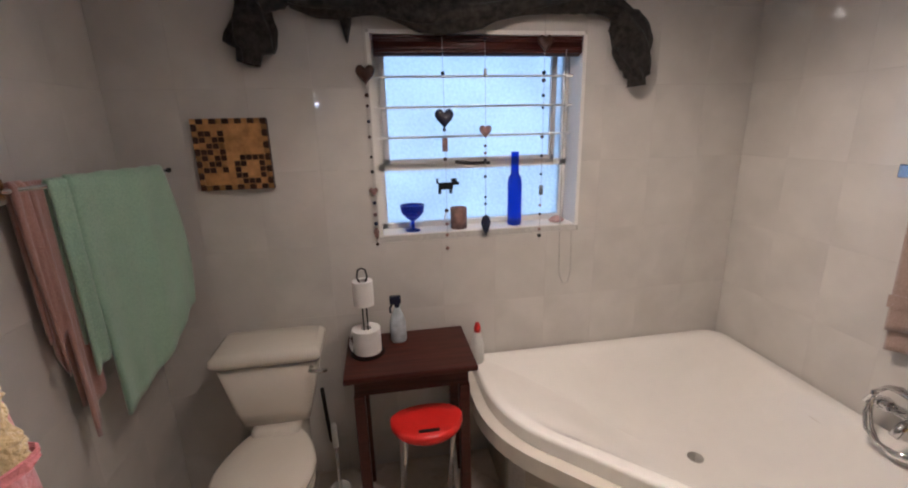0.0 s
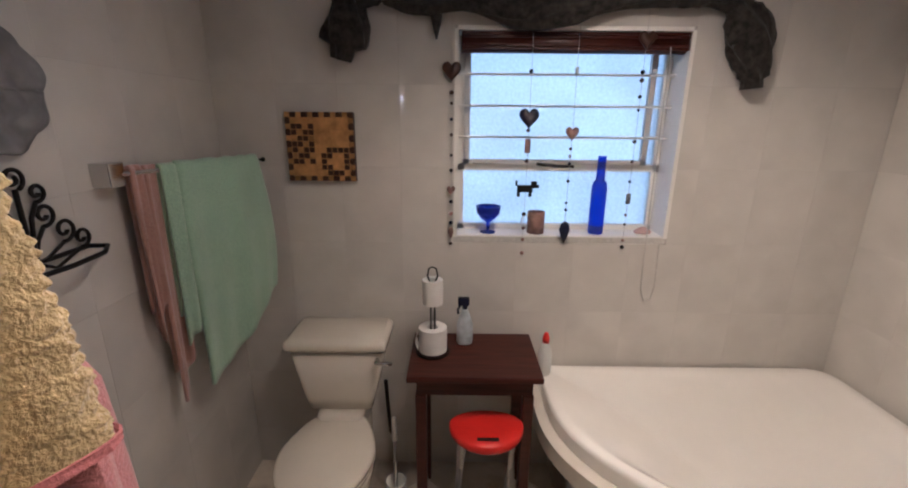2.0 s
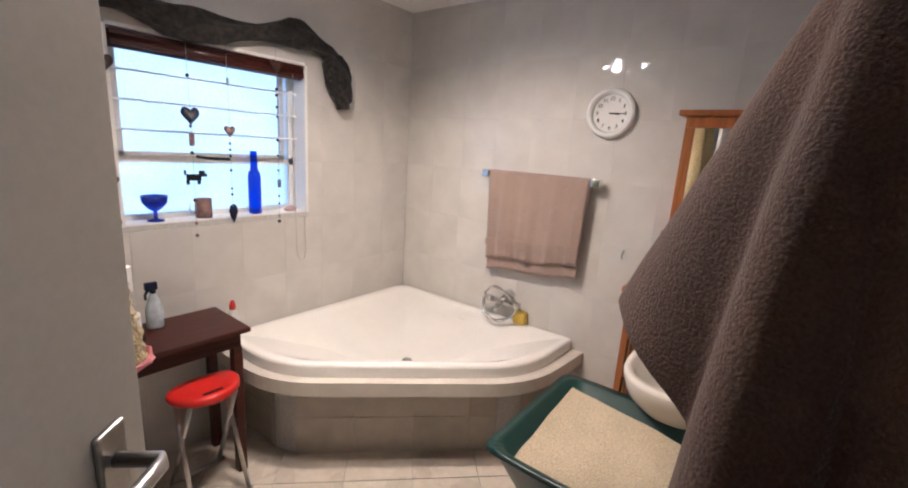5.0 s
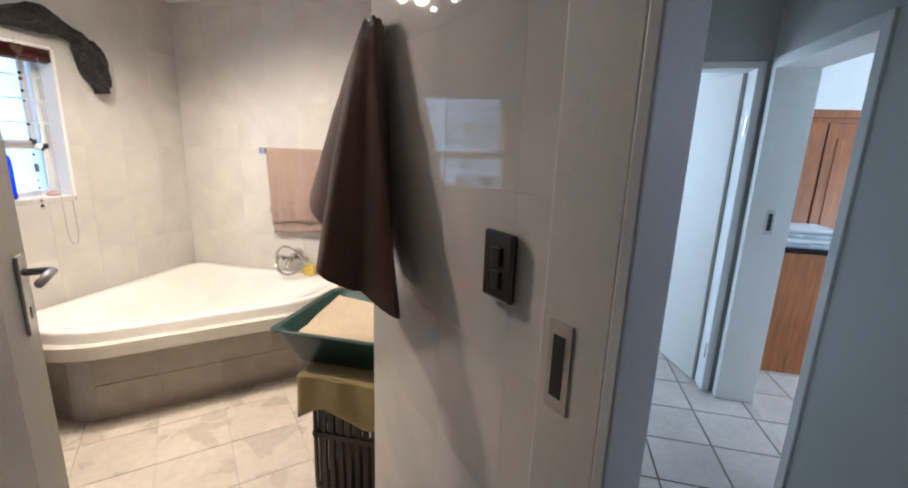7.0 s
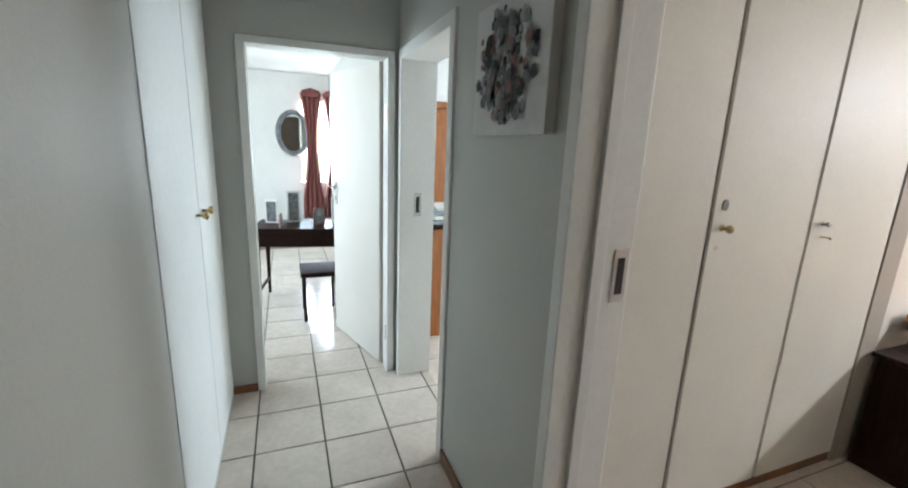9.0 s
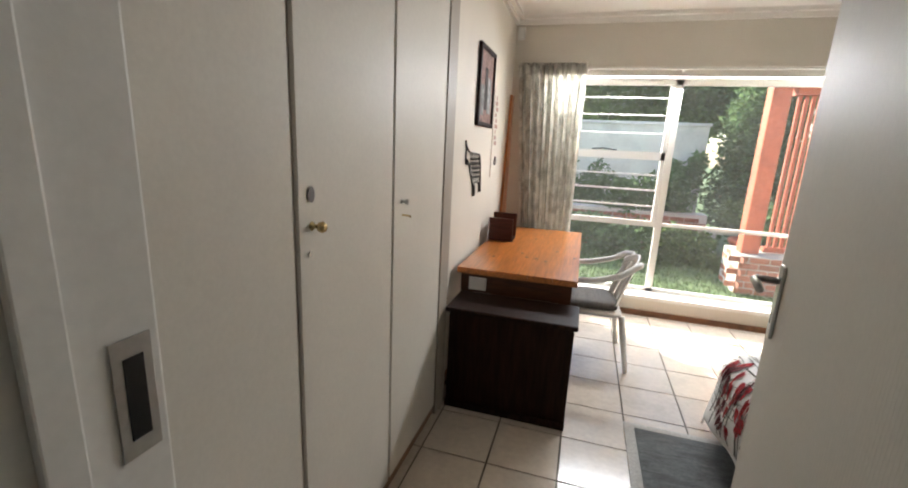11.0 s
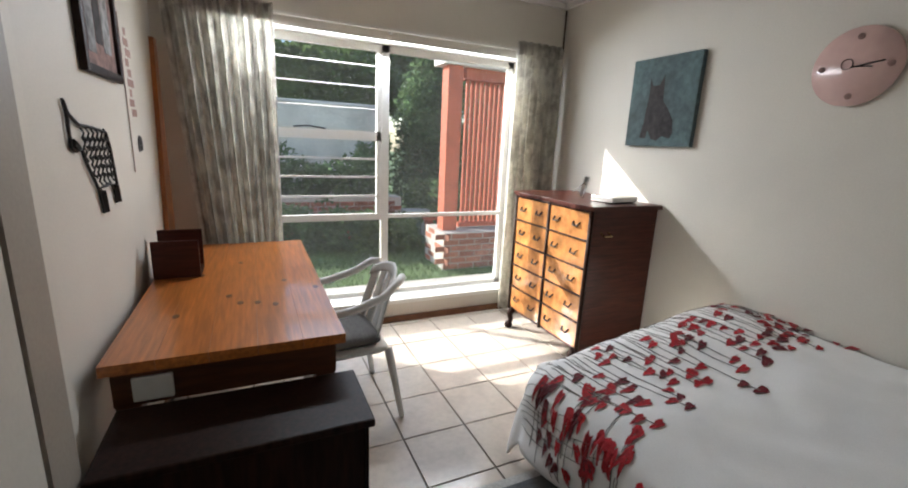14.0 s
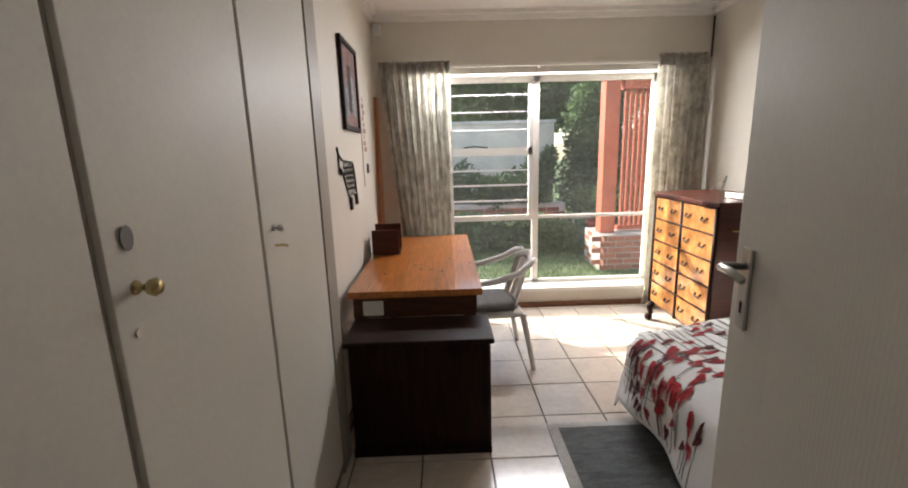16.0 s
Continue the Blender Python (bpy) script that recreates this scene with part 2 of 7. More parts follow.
M["teal_canvas"] = surface("teal painted canvas", (0.075, 0.12, 0.125), 0.7, grain=30, spread=0.25, big=4, big_spread=0.25, bump=0.15)
M["frost"] = surface("frosted window glass", (0.50, 0.57, 0.64), 0.6, grain=75, spread=0.16, bump=0.5, bump_scale=70, trans=1.0)
M["terracotta"] = surface("terracotta paint", (0.46, 0.12, 0.06), 0.7, grain=30, spread=0.15, big=3, big_spread=0.12, bump=0.1)
M["brick"] = surface("garden brick", (0.33, 0.13, 0.08), 0.85, grain=50, spread=0.3, bump=0.3, per_piece=0.25)
M["mortar"] = surface("mortar", (0.50, 0.46, 0.40), 0.9, grain=90, bump=0.3)
M["garden_wall"] = surface("pale garden wall", (0.62, 0.64, 0.56), 0.85, grain=30, spread=0.1, big=1.5, big_spread=0.12, bump=0.15)
M["leaf"] = surface("hedge leaf", (0.15, 0.23, 0.10), 0.6, grain=12, spread=0.4, big=1.4, big_spread=0.25, bump=0, spec=0.25, thin=0.5)
M["leaf_light"] = surface("sunlit leaf", (0.17, 0.25, 0.09), 0.6, grain=12, spread=0.4, big=1.4, big_spread=0.25, bump=0, spec=0.25, thin=0.5)
M["grass"] = surface("lawn", (0.12, 0.18, 0.06), 0.9, grain=30, spread=0.4, big=1.5, big_spread=0.25, bump=0.6)
M["bark"] = surface("bark", (0.10, 0.07, 0.045), 0.9, grain=20, spread=0.35, bump=0.6)
M["mosaic"] = surface("mosaic amber", (0.38, 0.20, 0.07), 0.35, grain=30, spread=0.3, bump=0.05, per_piece=0.3)
M["mosaic_dark"] = surface("mosaic dark brown", (0.045, 0.018, 0.010), 0.35, grain=30, spread=0.3, bump=0.05)
M["plate"] = surface("grey pewter plate", (0.19, 0.19, 0.195), 0.4, 0.1, grain=16, spread=0.25, big=6, big_spread=0.2, bump=0.1)
M["canvas"] = surface("white canvas", (0.72, 0.71, 0.68), 0.8, grain=120, spread=0.04, bump=0.2)
M["ink_grey"] = surface("grey paint", (0.22, 0.22, 0.22), 0.8, grain=30, spread=0.5, bump=0.1, per_piece=0.6)
M["ink_dark"] = surface("dark paint", (0.035, 0.03, 0.03), 0.8, grain=30, spread=0.5, bump=0.1)
M["ink_rust"] = surface("rusty pink paint", (0.25, 0.15, 0.13), 0.8, grain=30, spread=0.4, bump=0.1)
M["coral_cloth"] = surface("rust red curtain cloth", (0.22, 0.07, 0.06), 0.9, grain=80, spread=0.2, bump=0.2)
M["yellow"] = surface("yellow sponge", (0.70, 0.50, 0.08), 0.9, grain=120, spread=0.2, bump=0.6)
M["denim_box"] = surface("pale blue box print", (0.50, 0.56, 0.60), 0.7, grain=20, spread=0.3, bump=0.02)
M["navy"] = surface("navy glaze", (0.012, 0.016, 0.04), 0.25, grain=30, spread=0.2, bump=0)


def clear_glass():
    m = bpy.data.materials.new("clear window glass")
    m.use_nodes = True
    b = m.node_tree.nodes["Principled BSDF"]
    b.inputs["Base Color"].default_value = (0.96, 0.98, 0.98, 1)
    b.inputs["Roughness"].default_value = 0.0
    b.inputs["Transmission Weight"].default_value = 1.0
    b.inputs["IOR"].default_value = 1.1
    # uneven haze added to the panes; it scatters a little of the sun
    nt = m.node_tree
    haze = nt.nodes.new("ShaderNodeBsdfTranslucent")
    nz = nt.nodes.new("ShaderNodeTexNoise")
    nz.inputs["Scale"].default_value = 3.0
    mr = nt.nodes.new("ShaderNodeMapRange")
    mr.inputs[3].default_value, mr.inputs[4].default_value = 0.0, 0.022
    nt.links.new(nz.outputs[0], mr.inputs[0])
    mx = nt.nodes.new("ShaderNodeMixShader")
    nt.links.new(mr.outputs[0], mx.inputs[0])
    nt.links.new(b.outputs[0], mx.inputs[1])
    nt.links.new(haze.outputs[0], mx.inputs[2])
    nt.links.new(mx.outputs[0], nt.nodes["Material Output"].inputs["Surface"])
    return m


M["glass"] = clear_glass()


def glowing(name, col, strength):
    m = bpy.data.materials.new(name)
    m.use_nodes = True
    b = m.node_tree.nodes["Principled BSDF"]
    b.inputs["Emission Color"].default_value = (*col, 1)
    b.inputs["Emission Strength"].default_value = strength
    return m


M["bulb"] = glowing("lit bulb", (1.0, 0.86, 0.68), 40)

# ---------------- mesh helpers ----------------


def link_mesh(name, bm, material, smooth=False):
    me = bpy.data.meshes.new(name)
    bmesh.ops.recalc_face_normals(bm, faces=bm.faces)
    bm.to_mesh(me)
    bm.free()
    me.materials.append(M[material])
    if smooth:
        me.polygons.foreach_set("use_smooth", [True] * len(me.polygons))
    return new(name, me)


def part(name, bm, material, parent=None, label="", smooth=False):
    """Links a bmesh as one mesh object under a thing or a part; its coordinates are those of the parent."""
    ob = link_mesh(name, bm, material, smooth)
    if parent is not None:
        ob.parent = parent
    if label:
        ob["label"] = label
    return ob


def thing(name, label, category, group="", kind="", at=None):
    ob = new(name)
    if at is not None:
        ob.matrix_world = at
    return tagged(ob, label, category, group, kind)


def box(x0, y0, z0, x1, y1, z1, bevel=0.0, bm=None, seg=2):
    own = bmesh.new()
    bmesh.ops.create_cube(own, size=1.0)
    for v in own.verts:
        v.co = Vector(((x0 + x1) / 2 + v.co.x * (x1 - x0), (y0 + y1) / 2 + v.co.y * (y1 - y0), (z0 + z1) / 2 + v.co.z * (z1 - z0)))
    if bevel:
        bmesh.ops.bevel(own, geom=own.edges[:], offset=bevel, segments=seg, affect="EDGES", profile=0.6)
    return merge(bm, own)


def merge(bm, own, m=None):
    if m is not None:
        own.transform(m)
    if bm is None:
        return own
    me = bpy.data.meshes.new("tmp")
    own.to_mesh(me)
    own.free()
    bm.from_mesh(me)
    bpy.data.meshes.remove(me)
    return bm


def tube(points, r, seg=8, bm=None, closed=False, taper=None):
    """A round bar along points."""
    bm = bm or bmesh.new()
    pts = [Vector(p) for p in points]
    rings, side = [], None
    for i, p in enumerate(pts):
        a = pts[i - 1] if (i > 0 or closed) else p
        b = pts[(i + 1) % len(pts)] if (i < len(pts) - 1 or closed) else p
        d = (b - a).normalized()
        if side is None:
            side = d.orthogonal().normalized()
        side = (side - d * side.dot(d)).normalized()
        up = d.cross(side)
        rr = r if taper is None else r * taper(i / (len(pts) - 1))
        rings.append([bm.verts.new(p + rr * (math.cos(k * math.tau / seg) * side + math.sin(k * math.tau / seg) * up)) for k in range(seg)])
    n = len(rings)
    for i in range(n if closed else n - 1):
        for k in range(seg):
            bm.faces.new((rings[i][k], rings[i][(k + 1) % seg], rings[(i + 1) % n][(k + 1) % seg], rings[(i + 1) % n][k]))
    if not closed:
        bm.faces.new(rings[0])
        bm.faces.new(rings[-1])
    return bm


def lathe(profile, seg=24, centre=(0, 0, 0), axis="z", bm=None, squash=(1, 1), ring=False):
    """A turned shape from (radius, height) pairs."""
    own = bmesh.new()
    rings = []
    for r, h in profile:
        if r < 1e-5:
            rings.append([own.verts.new((0, 0, h))])
        else:
            rings.append([own.verts.new((r * squash[0] * math.cos(k * math.tau / seg), r * squash[1] * math.sin(k * math.tau / seg), h)) for k in range(seg)])
    for a, b in zip(rings, rings[1:] + (rings[:1] if ring else [])):
        for k in range(seg):
            j = (k + 1) % seg
            if len(a) == 1 and len(b) == 1:
                continue
            if len(a) == 1:
                own.faces.new((a[0], b[k], b[j]))
            elif len(b) == 1:
                own.faces.new((a[k], a[j], b[0]))
            else:
                own.faces.new((a[k], a[j], b[j], b[k]))
    for end in (rings[0], rings[-1]):
        if len(end) > 1 and not ring:
            own.faces.new(end)
    turn = {"z": Matrix(), "x": pose(0, 0, 0, 0, 90, 0), "y": pose(0, 0, 0, -90, 0, 0)}[axis]
    return merge(bm, own, Matrix.Translation(centre) @ turn)


def prism(outline, z0, z1, bm=None, bevel=0.0):
    """An upright block over a closed outline of (x, y)."""
    own = bmesh.new()
    lo = [own.verts.new((x, y, z0)) for x, y in outline]
    hi = [own.verts.new((x, y, z1)) for x, y in outline]
    n = len(outline)
    for i in range(n):
        own.faces.new((lo[i], lo[(i + 1) % n], hi[(i + 1) % n], hi[i]))
    own.faces.new(lo)
    top = own.faces.new(hi)
    if bevel:
        bmesh.ops.recalc_face_normals(own, faces=own.faces)
        bmesh.ops.bevel(own, geom=list(top.edges), offset=bevel, segments=2, affect="EDGES", profile=0.6)
    return merge(bm, own)


def sheet(fn, nu, nv, thick=0.008, bm=None):
    """A cloth: fn(u, v) gives its places; the sheet gets a thickness."""
    own = bmesh.new()
    grid = [[own.verts.new(fn(i / nu, j / nv)) for j in range(nv + 1)] for i in range(nu + 1)]
    for i in range(nu):
        for j in range(nv):
            own.faces.new((grid[i][j], grid[i + 1][j], grid[i + 1][j + 1], grid[i][j + 1]))
    if thick:
        bmesh.ops.recalc_face_normals(own, faces=own.faces)
        bmesh.ops.solidify(own, geom=own.faces[:], thickness=thick)
    return merge(bm, own)


def structure(name, bm, material, label="", category=""):
    return tagged(link_mesh(name, bm, material), label, category, "", "structure")


def rounded(outline, r, seg=6):
    """The outline with its corners rounded."""
    out = []
    n = len(outline)
    for i in range(n):
        p, a, b = Vector(outline[i]), Vector(outline[i - 1]), Vector(outline[(i + 1) % n])
        k = min(r if not isinstance(r, (list, tuple)) else r[i], (a - p).length * 0.45, (b - p).length * 0.45)
        s, e = p + (a - p).normalized() * k, p + (b - p).normalized() * k
        for j in range(seg + 1):
            t = j / seg
            out.append(tuple((1 - t) ** 2 * s + 2 * t * (1 - t) * p + t * t * e))
    return out


def wall_with_holes(name, material, axis, c0, c1, a0, a1, z0, z1, holes, label):
    """A wall along x ('x') or y ('y') between c0 and c1 across, with rectangular openings (a, b, low, high)."""
    bm = bmesh.new()

    def piece(p, q, lo, hi):
        if q - p < 1e-4 or hi - lo < 1e-4:
            return
        box(*((p, c0, lo, q, c1, hi) if axis == "x" else (c0, p, lo, c1, q, hi)), bm=bm)

    at = a0
    for a, b, lo, hi in sorted(holes):
        piece(at, a, z0, z1)
        piece(a, b, z0, lo)
        piece(a, b, hi, z1)
        at = b
    piece(at, a1, z0, z1)
    return structure(name, bm, material, label, "wall")


# ---------------- the shell ----------------
BX0, BX1, BY0, BY1 = 0.03, 2.72, -0.04, 2.20      # bathroom
C1, C2 = (1.12, -0.04), (0.51, -0.65)             # slanted wall beside the door
HN, HS, HE = -0.70, -1.725, 2.83                  # hall
PX0, PX1, PY0, PY1 = -1.66, 1.30, -5.83, -1.93    # bedroom
CEIL_B, CEIL_H, CEIL_P = 2.47, 2.47, 2.66
WINB = (0.995, 1.885, 1.175, 1.99)
WINP = (-1.29, 0.98, 0.19, 2.16)

wall_with_holes("wall_bath_north", "grout_light", "x", BY1 + 0.008, BY1 + 0.24, -0.3, BX1 + 0.25, 0, CEIL_B, [WINB], "grey marbled tile bathroom wall with a window")
wall_with_holes("wall_bath_east", "grout_light", "y", BX1 + 0.008, BX1 + 0.20, -0.24, BY1 + 0.008, 0, CEIL_B, [], "grey marbled tile bathroom wall beside the bath")
wall_with_holes("wall_bath_west", "grout_light", "y", BX0 - 0.20, BX0 - 0.008, -0.02, BY1 + 0.008, 0, CEIL_B, [], "grey marbled tile bathroom wall behind the towels")
wall_with_holes("wall_bath_south", "grout_light", "x", BY0 - 0.20, BY0 - 0.008, 1.20, BX1 + 0.008, 0, CEIL_B, [], "grey marbled tile wall behind the basin")
slant = bmesh.new()
prism([(1.12 + 0.006, -0.04 - 0.006), (1.22, -0.04 - 0.008), (1.22, -0.24), (0.78, -0.69), (0.52, -0.69), (0.516, -0.656)], 0, CEIL_B, bm=slant)
structure("wall_bath_slant", slant, "grout_light", "grey marbled tile wall standing aslant by the door", "wall")

# hall
wall_with_holes("wall_hall_north", "paint_hall", "x", HN, HN + 0.10, 0.60, HE + 0.15, 0, CEIL_H, [(1.56, 2.80, 0.04, 2.25)], "pale grey painted hall wall with a cupboard")
wall_with_holes("wall_hall_south", "paint_hall", "x", HS - 0.20, HS, -1.6, 7.35, 0, CEIL_P, [(0.22, 1.04, 0, 2.06), (1.93, 2.76, 0, 2.03)], "pale grey painted hall wall with two doorways")
wall_with_holes("wall_hall_end", "paint_hall", "y", HE, HE + 0.12, HS, HN + 0.1, 0, CEIL_H, [(-1.68, -0.85, 0, 2.04)], "pale grey painted wall at the end of the hall")
wall_with_holes("wall_hall_west", "paint_hall", "y", -1.6, -1.45, HS, 0.25, 0, CEIL_H, [], "pale grey painted hall end wall")
wall_with_holes("wall_hall_back", "paint_hall", "x", 0.10, 0.25, -1.45, -0.17, 0, CEIL_H, [], "pale grey painted hall wall")
# lintel over the slanted bathroom doorway, and the short piece beside its hinges
lintel = bmesh.new()
prism([(0.52, -0.67), (0.58, -0.59), (0.02, -0.02), (-0.05, -0.09)], 2.06, CEIL_B, bm=lintel)
prism([(-0.03, -0.10), (0.045, -0.02), (0.02, 0.02), (-0.17, 0.24), (-0.30, 0.24), (-0.30, 0.12)], 0, CEIL_B, bm=lintel)
structure("wall_bath_door", lintel, "paint_hall", "painted wall over the slanted bathroom doorway", "wall")

# bedroom
wall_with_holes("wall_bedroom_east", "paint_bed", "y", PX1, PX1 + 0.2, PY0 - 0.3, -3.93, 0, CEIL_P, [], "cream painted bedroom wall behind the desk")
wall_with_holes("wall_bedroom_west", "paint_bed", "y", PX0 - 0.2, PX0, PY0 - 0.3, HS, 0, CEIL_P, [], "cream painted bedroom wall behind the bed")
wall_with_holes("wall_bedroom_south", "paint_bed", "x", PY0 - 0.27, PY0, PX0, PX1, 0, CEIL_P, [WINP], "cream painted bedroom wall with the garden window")
pillar = bmesh.new()
box(PX1 - 0.03, -3.95, 0, PX1 + 0.2, -3.76, CEIL_P, bm=pillar)
structure("wall_bedroom_pier", pillar, "paint_bed", "cream painted pier between cupboard and desk", "wall")
inner = bmesh.new()
box(-1.6, -1.93, 0, 0.22, -1.925, CEIL_P, bm=inner)
structure("wall_bedroom_north", inner, "paint_bed", "cream painted bedroom wall beside the door", "wall")

# rooms beyond
wall_with_holes("wall_far_room_east", "paint_white", "y", 7.2, 7.35, HS, 1.2, 0, CEIL_H, [(-1.70, -1.30, 0.9, 2.1)], "white end wall of the far room with a window")
wall_with_holes("wall_far_room_north", "paint_white", "x", 1.05, 1.2, HE + 0.12, 7.35, 0, CEIL_H, [(3.8, 5.4, 0.9, 2.1)], "white wall of the far room with a window")
wall_with_holes("wall_far_room_west", "paint_white", "y", HE + 0.12, HE + 0.15, HN + 0.1, 1.05, 0, CEIL_H, [], "white wall of the far room by the door")
wall_with_holes("wall_side_room_east", "paint_white", "y", 5.2, 5.3, -5.3, HS - 0.2, 0, CEIL_P, [], "white wall of the side room")
wall_with_holes("wall_side_room_south", "paint_white", "x", -5.3, -5.2, PX1 + 0.65, 5.3, 0, CEIL_P, [(2.75, 3.85, 0.95, 2.2)], "white wall of the side room with a window")
wall_with_holes("wall_side_room_west", "paint_white", "y", PX1 + 0.55, PX1 + 0.65, -5.2, HS - 0.2, 0, CEIL_P, [], "white wall of the side room by the cupboards")


def slab(name, x0, y0, x1, y1, z0, z1, material, label, category):
    return structure(name, box(x0, y0, z0, x1, y1, z1), material, label, category)


slab("ceiling_bath", -0.32, -0.72, BX1 + 0.2, BY1 + 0.24, CEIL_B, CEIL_B + 0.1, "ceiling", "white bathroom ceiling", "ceiling")
slab("ceiling_hall", -1.6, HS, 7.35, HN + 0.02, CEIL_H + 0.004, CEIL_H + 0.104, "ceiling", "white hall ceiling", "ceiling")
slab("ceiling_hall_west", -1.6, HN + 0.02, -0.32, 0.25, CEIL_H + 0.004, CEIL_H + 0.104, "ceiling", "white hall ceiling", "ceiling")
slab("ceiling_far_room", HE, HN + 0.02, 7.35, 1.2, CEIL_H + 0.004, CEIL_H + 0.104, "ceiling", "white far room ceiling", "ceiling")
slab("ceiling_bedroom", PX0 - 0.2, PY0 - 0.3, PX1 + 0.65, HS - 0.2, CEIL_P, CEIL_P + 0.1, "ceiling", "white bedroom ceiling", "ceiling")
slab("ceiling_side_room", PX1 + 0.65, -5.3, 5.3, HS - 0.2, CEIL_P, CEIL_P + 0.1, "ceiling", "white side room ceiling", "ceiling")

# floors: a bed of mortar with single tiles on it (laid at the end of the file)
FLOOR = {}
for key, x0, y0, x1, y1, mat, lab in (
        ("floor_bath", -0.3, -0.70, BX1, BY1, "grout_light", "beige tiled bathroom floor"),
        ("floor_hall", -1.5, HS - 0.2, HE + 0.12, HN, "grout_dark", "beige tiled hall floor"),
        ("floor_hall_west", -1.5, HN, -0.3, 0.12, "grout_dark", "beige tiled hall floor"),
        ("floor_bedroom", PX0, PY0, PX1 + 0.6, HS - 0.2, "grout_dark", "beige tiled bedroom floor"),
        ("floor_far_room", HE + 0.12, HS, 7.2, 1.05, "grout_dark", "beige tiled far room floor"),
        ("floor_side_room", PX1 + 0.65, -5.2, 5.2, HS - 0.2, "grout_dark", "beige tiled side room floor")):
    FLOOR[key] = slab(key, x0, y0, x1, y1, -0.12, -0.008, mat, lab, "floor")

# ---------------- windows ----------------
w = tagged(thing("window_1", "white steel window with frosted panes and burglar bars", "window"), kind="structure")
x0, x1, z0, z1 = WINB
yf = BY1 + 0.13
fr = bmesh.new()
for a in ((x0, yf, z0, x0 + 0.03, yf + 0.04, z1), (x1 - 0.03, yf, z0, x1, yf + 0.04, z1), (x0, yf, z0, x1, yf + 0.04, z0 + 0.03), (x0, yf, z1 - 0.03, x1, yf + 0.04, z1)):
    box(*a, bm=fr)
box(x0, yf, 1.445, x1, yf + 0.04, 1.475, bm=fr)
part("window_frame", fr, "paint_white", w)
reveal = bmesh.new()
box(x0 - 0.002, BY1 + 0.01, z0 - 0.02, x1 + 0.002, BY1 + 0.24, z0 + 0.006, bm=reveal)
part("window_sill", reveal, "paint_white", w)
jambs = bmesh.new()
box(x0 - 0.012, BY1 - 0.002, z0, x0 + 0.004, BY1 + 0.24, z1, bm=jambs)
box(x1 - 0.004, BY1 - 0.002, z0, x1 + 0.012, BY1 + 0.24, z1, bm=jambs)
box(x0, BY1 - 0.002, z1 - 0.004, x1, BY1 + 0.24, z1 + 0.012, bm=jambs)
part("reveal", jambs, "paint_white", w)
sash = bmesh.new()
for a in ((x0 + 0.03, yf - 0.02, 1.475, x0 + 0.055, yf, 1.95), (x1 - 0.095, yf - 0.02, 1.475, x1 - 0.07, yf, 1.95), (x0 + 0.03, yf - 0.02, 1.475, x1 - 0.07, yf, 1.495)):
    box(*a, bm=sash)
part("sash", sash, "paint_frame", w)
for lo, hi in ((z0 + 0.03, 1.445), (1.475, z1 - 0.03)):
    p = part("pane", box(x0 + 0.03, yf + 0.014, lo, x1 - 0.03, yf + 0.02, hi), "frost", w, "frosted glass pane")
    p.visible_shadow = False
for zb in (1.59, 1.715, 1.838):
    part("burglar_bar", tube([(x0, BY1 + 0.09, zb), (x1, BY1 + 0.09, zb)], 0.005, 8), "paint_white", w)
part("window_stay", tube([(1.34, yf - 0.03, 1.478), (1.42, yf - 0.045, 1.470), (1.50, yf - 0.03, 1.468)], 0.007, 8), "iron", w, "black iron window stay")

w2 = tagged(thing("window_2", "large white steel garden window with louvred side", "window"), kind="structure")
x0, x1, z0, z1 = WINP
yf = PY0 - 0.17
fr = bmesh.new()
for a in ((x0, yf - 0.04, z0, x0 + 0.05, yf, z1), (x1 - 0.04, yf - 0.04, z0, x1, yf, z1), (x0, yf - 0.04, z0, x1, yf, z0 + 0.04), (x0, yf - 0.04, z1 - 0.05, x1, yf, z1),
          (-0.19, yf - 0.04, z0, -0.13, yf, z1)):
    box(*a, bm=fr)
part("window_frame", fr, "paint_white", w2)
for a, name in (((-0.13, yf - 0.03, 0.835, x1 - 0.04, yf + 0.01, 0.885), "transom"), ((x0 + 0.05, yf - 0.03, 0.845, -0.19, yf + 0.0, 0.875), "transom"), ((-0.13, yf - 0.03, 1.455, x1 - 0.04, yf + 0.01, 1.525), "transom")):
    part(name, box(*a), "paint_white", w2)
part("side_stile", box(-0.125, yf - 0.03, 0.885, -0.09, yf + 0.01, z1 - 0.05), "paint_white", w2)
for zb in (1.02, 1.17, 1.31):
    part("louvre_bar", box(-0.09, yf - 0.01, zb, x1 - 0.04, yf + 0.012, zb + 0.014), "paint_white", w2)
for zb in (1.69, 1.85, 2.0):
    part("burglar_bar", tube([(-0.09, yf + 0.015, zb), (x1 - 0.04, yf + 0.015, zb)], 0.004, 6), "paint_white", w2)
part("stay", tube([(0.30, yf + 0.03, 1.53), (0.42, yf + 0.05, 1.545), (0.52, yf + 0.03, 1.535)], 0.006, 6), "iron", w2)
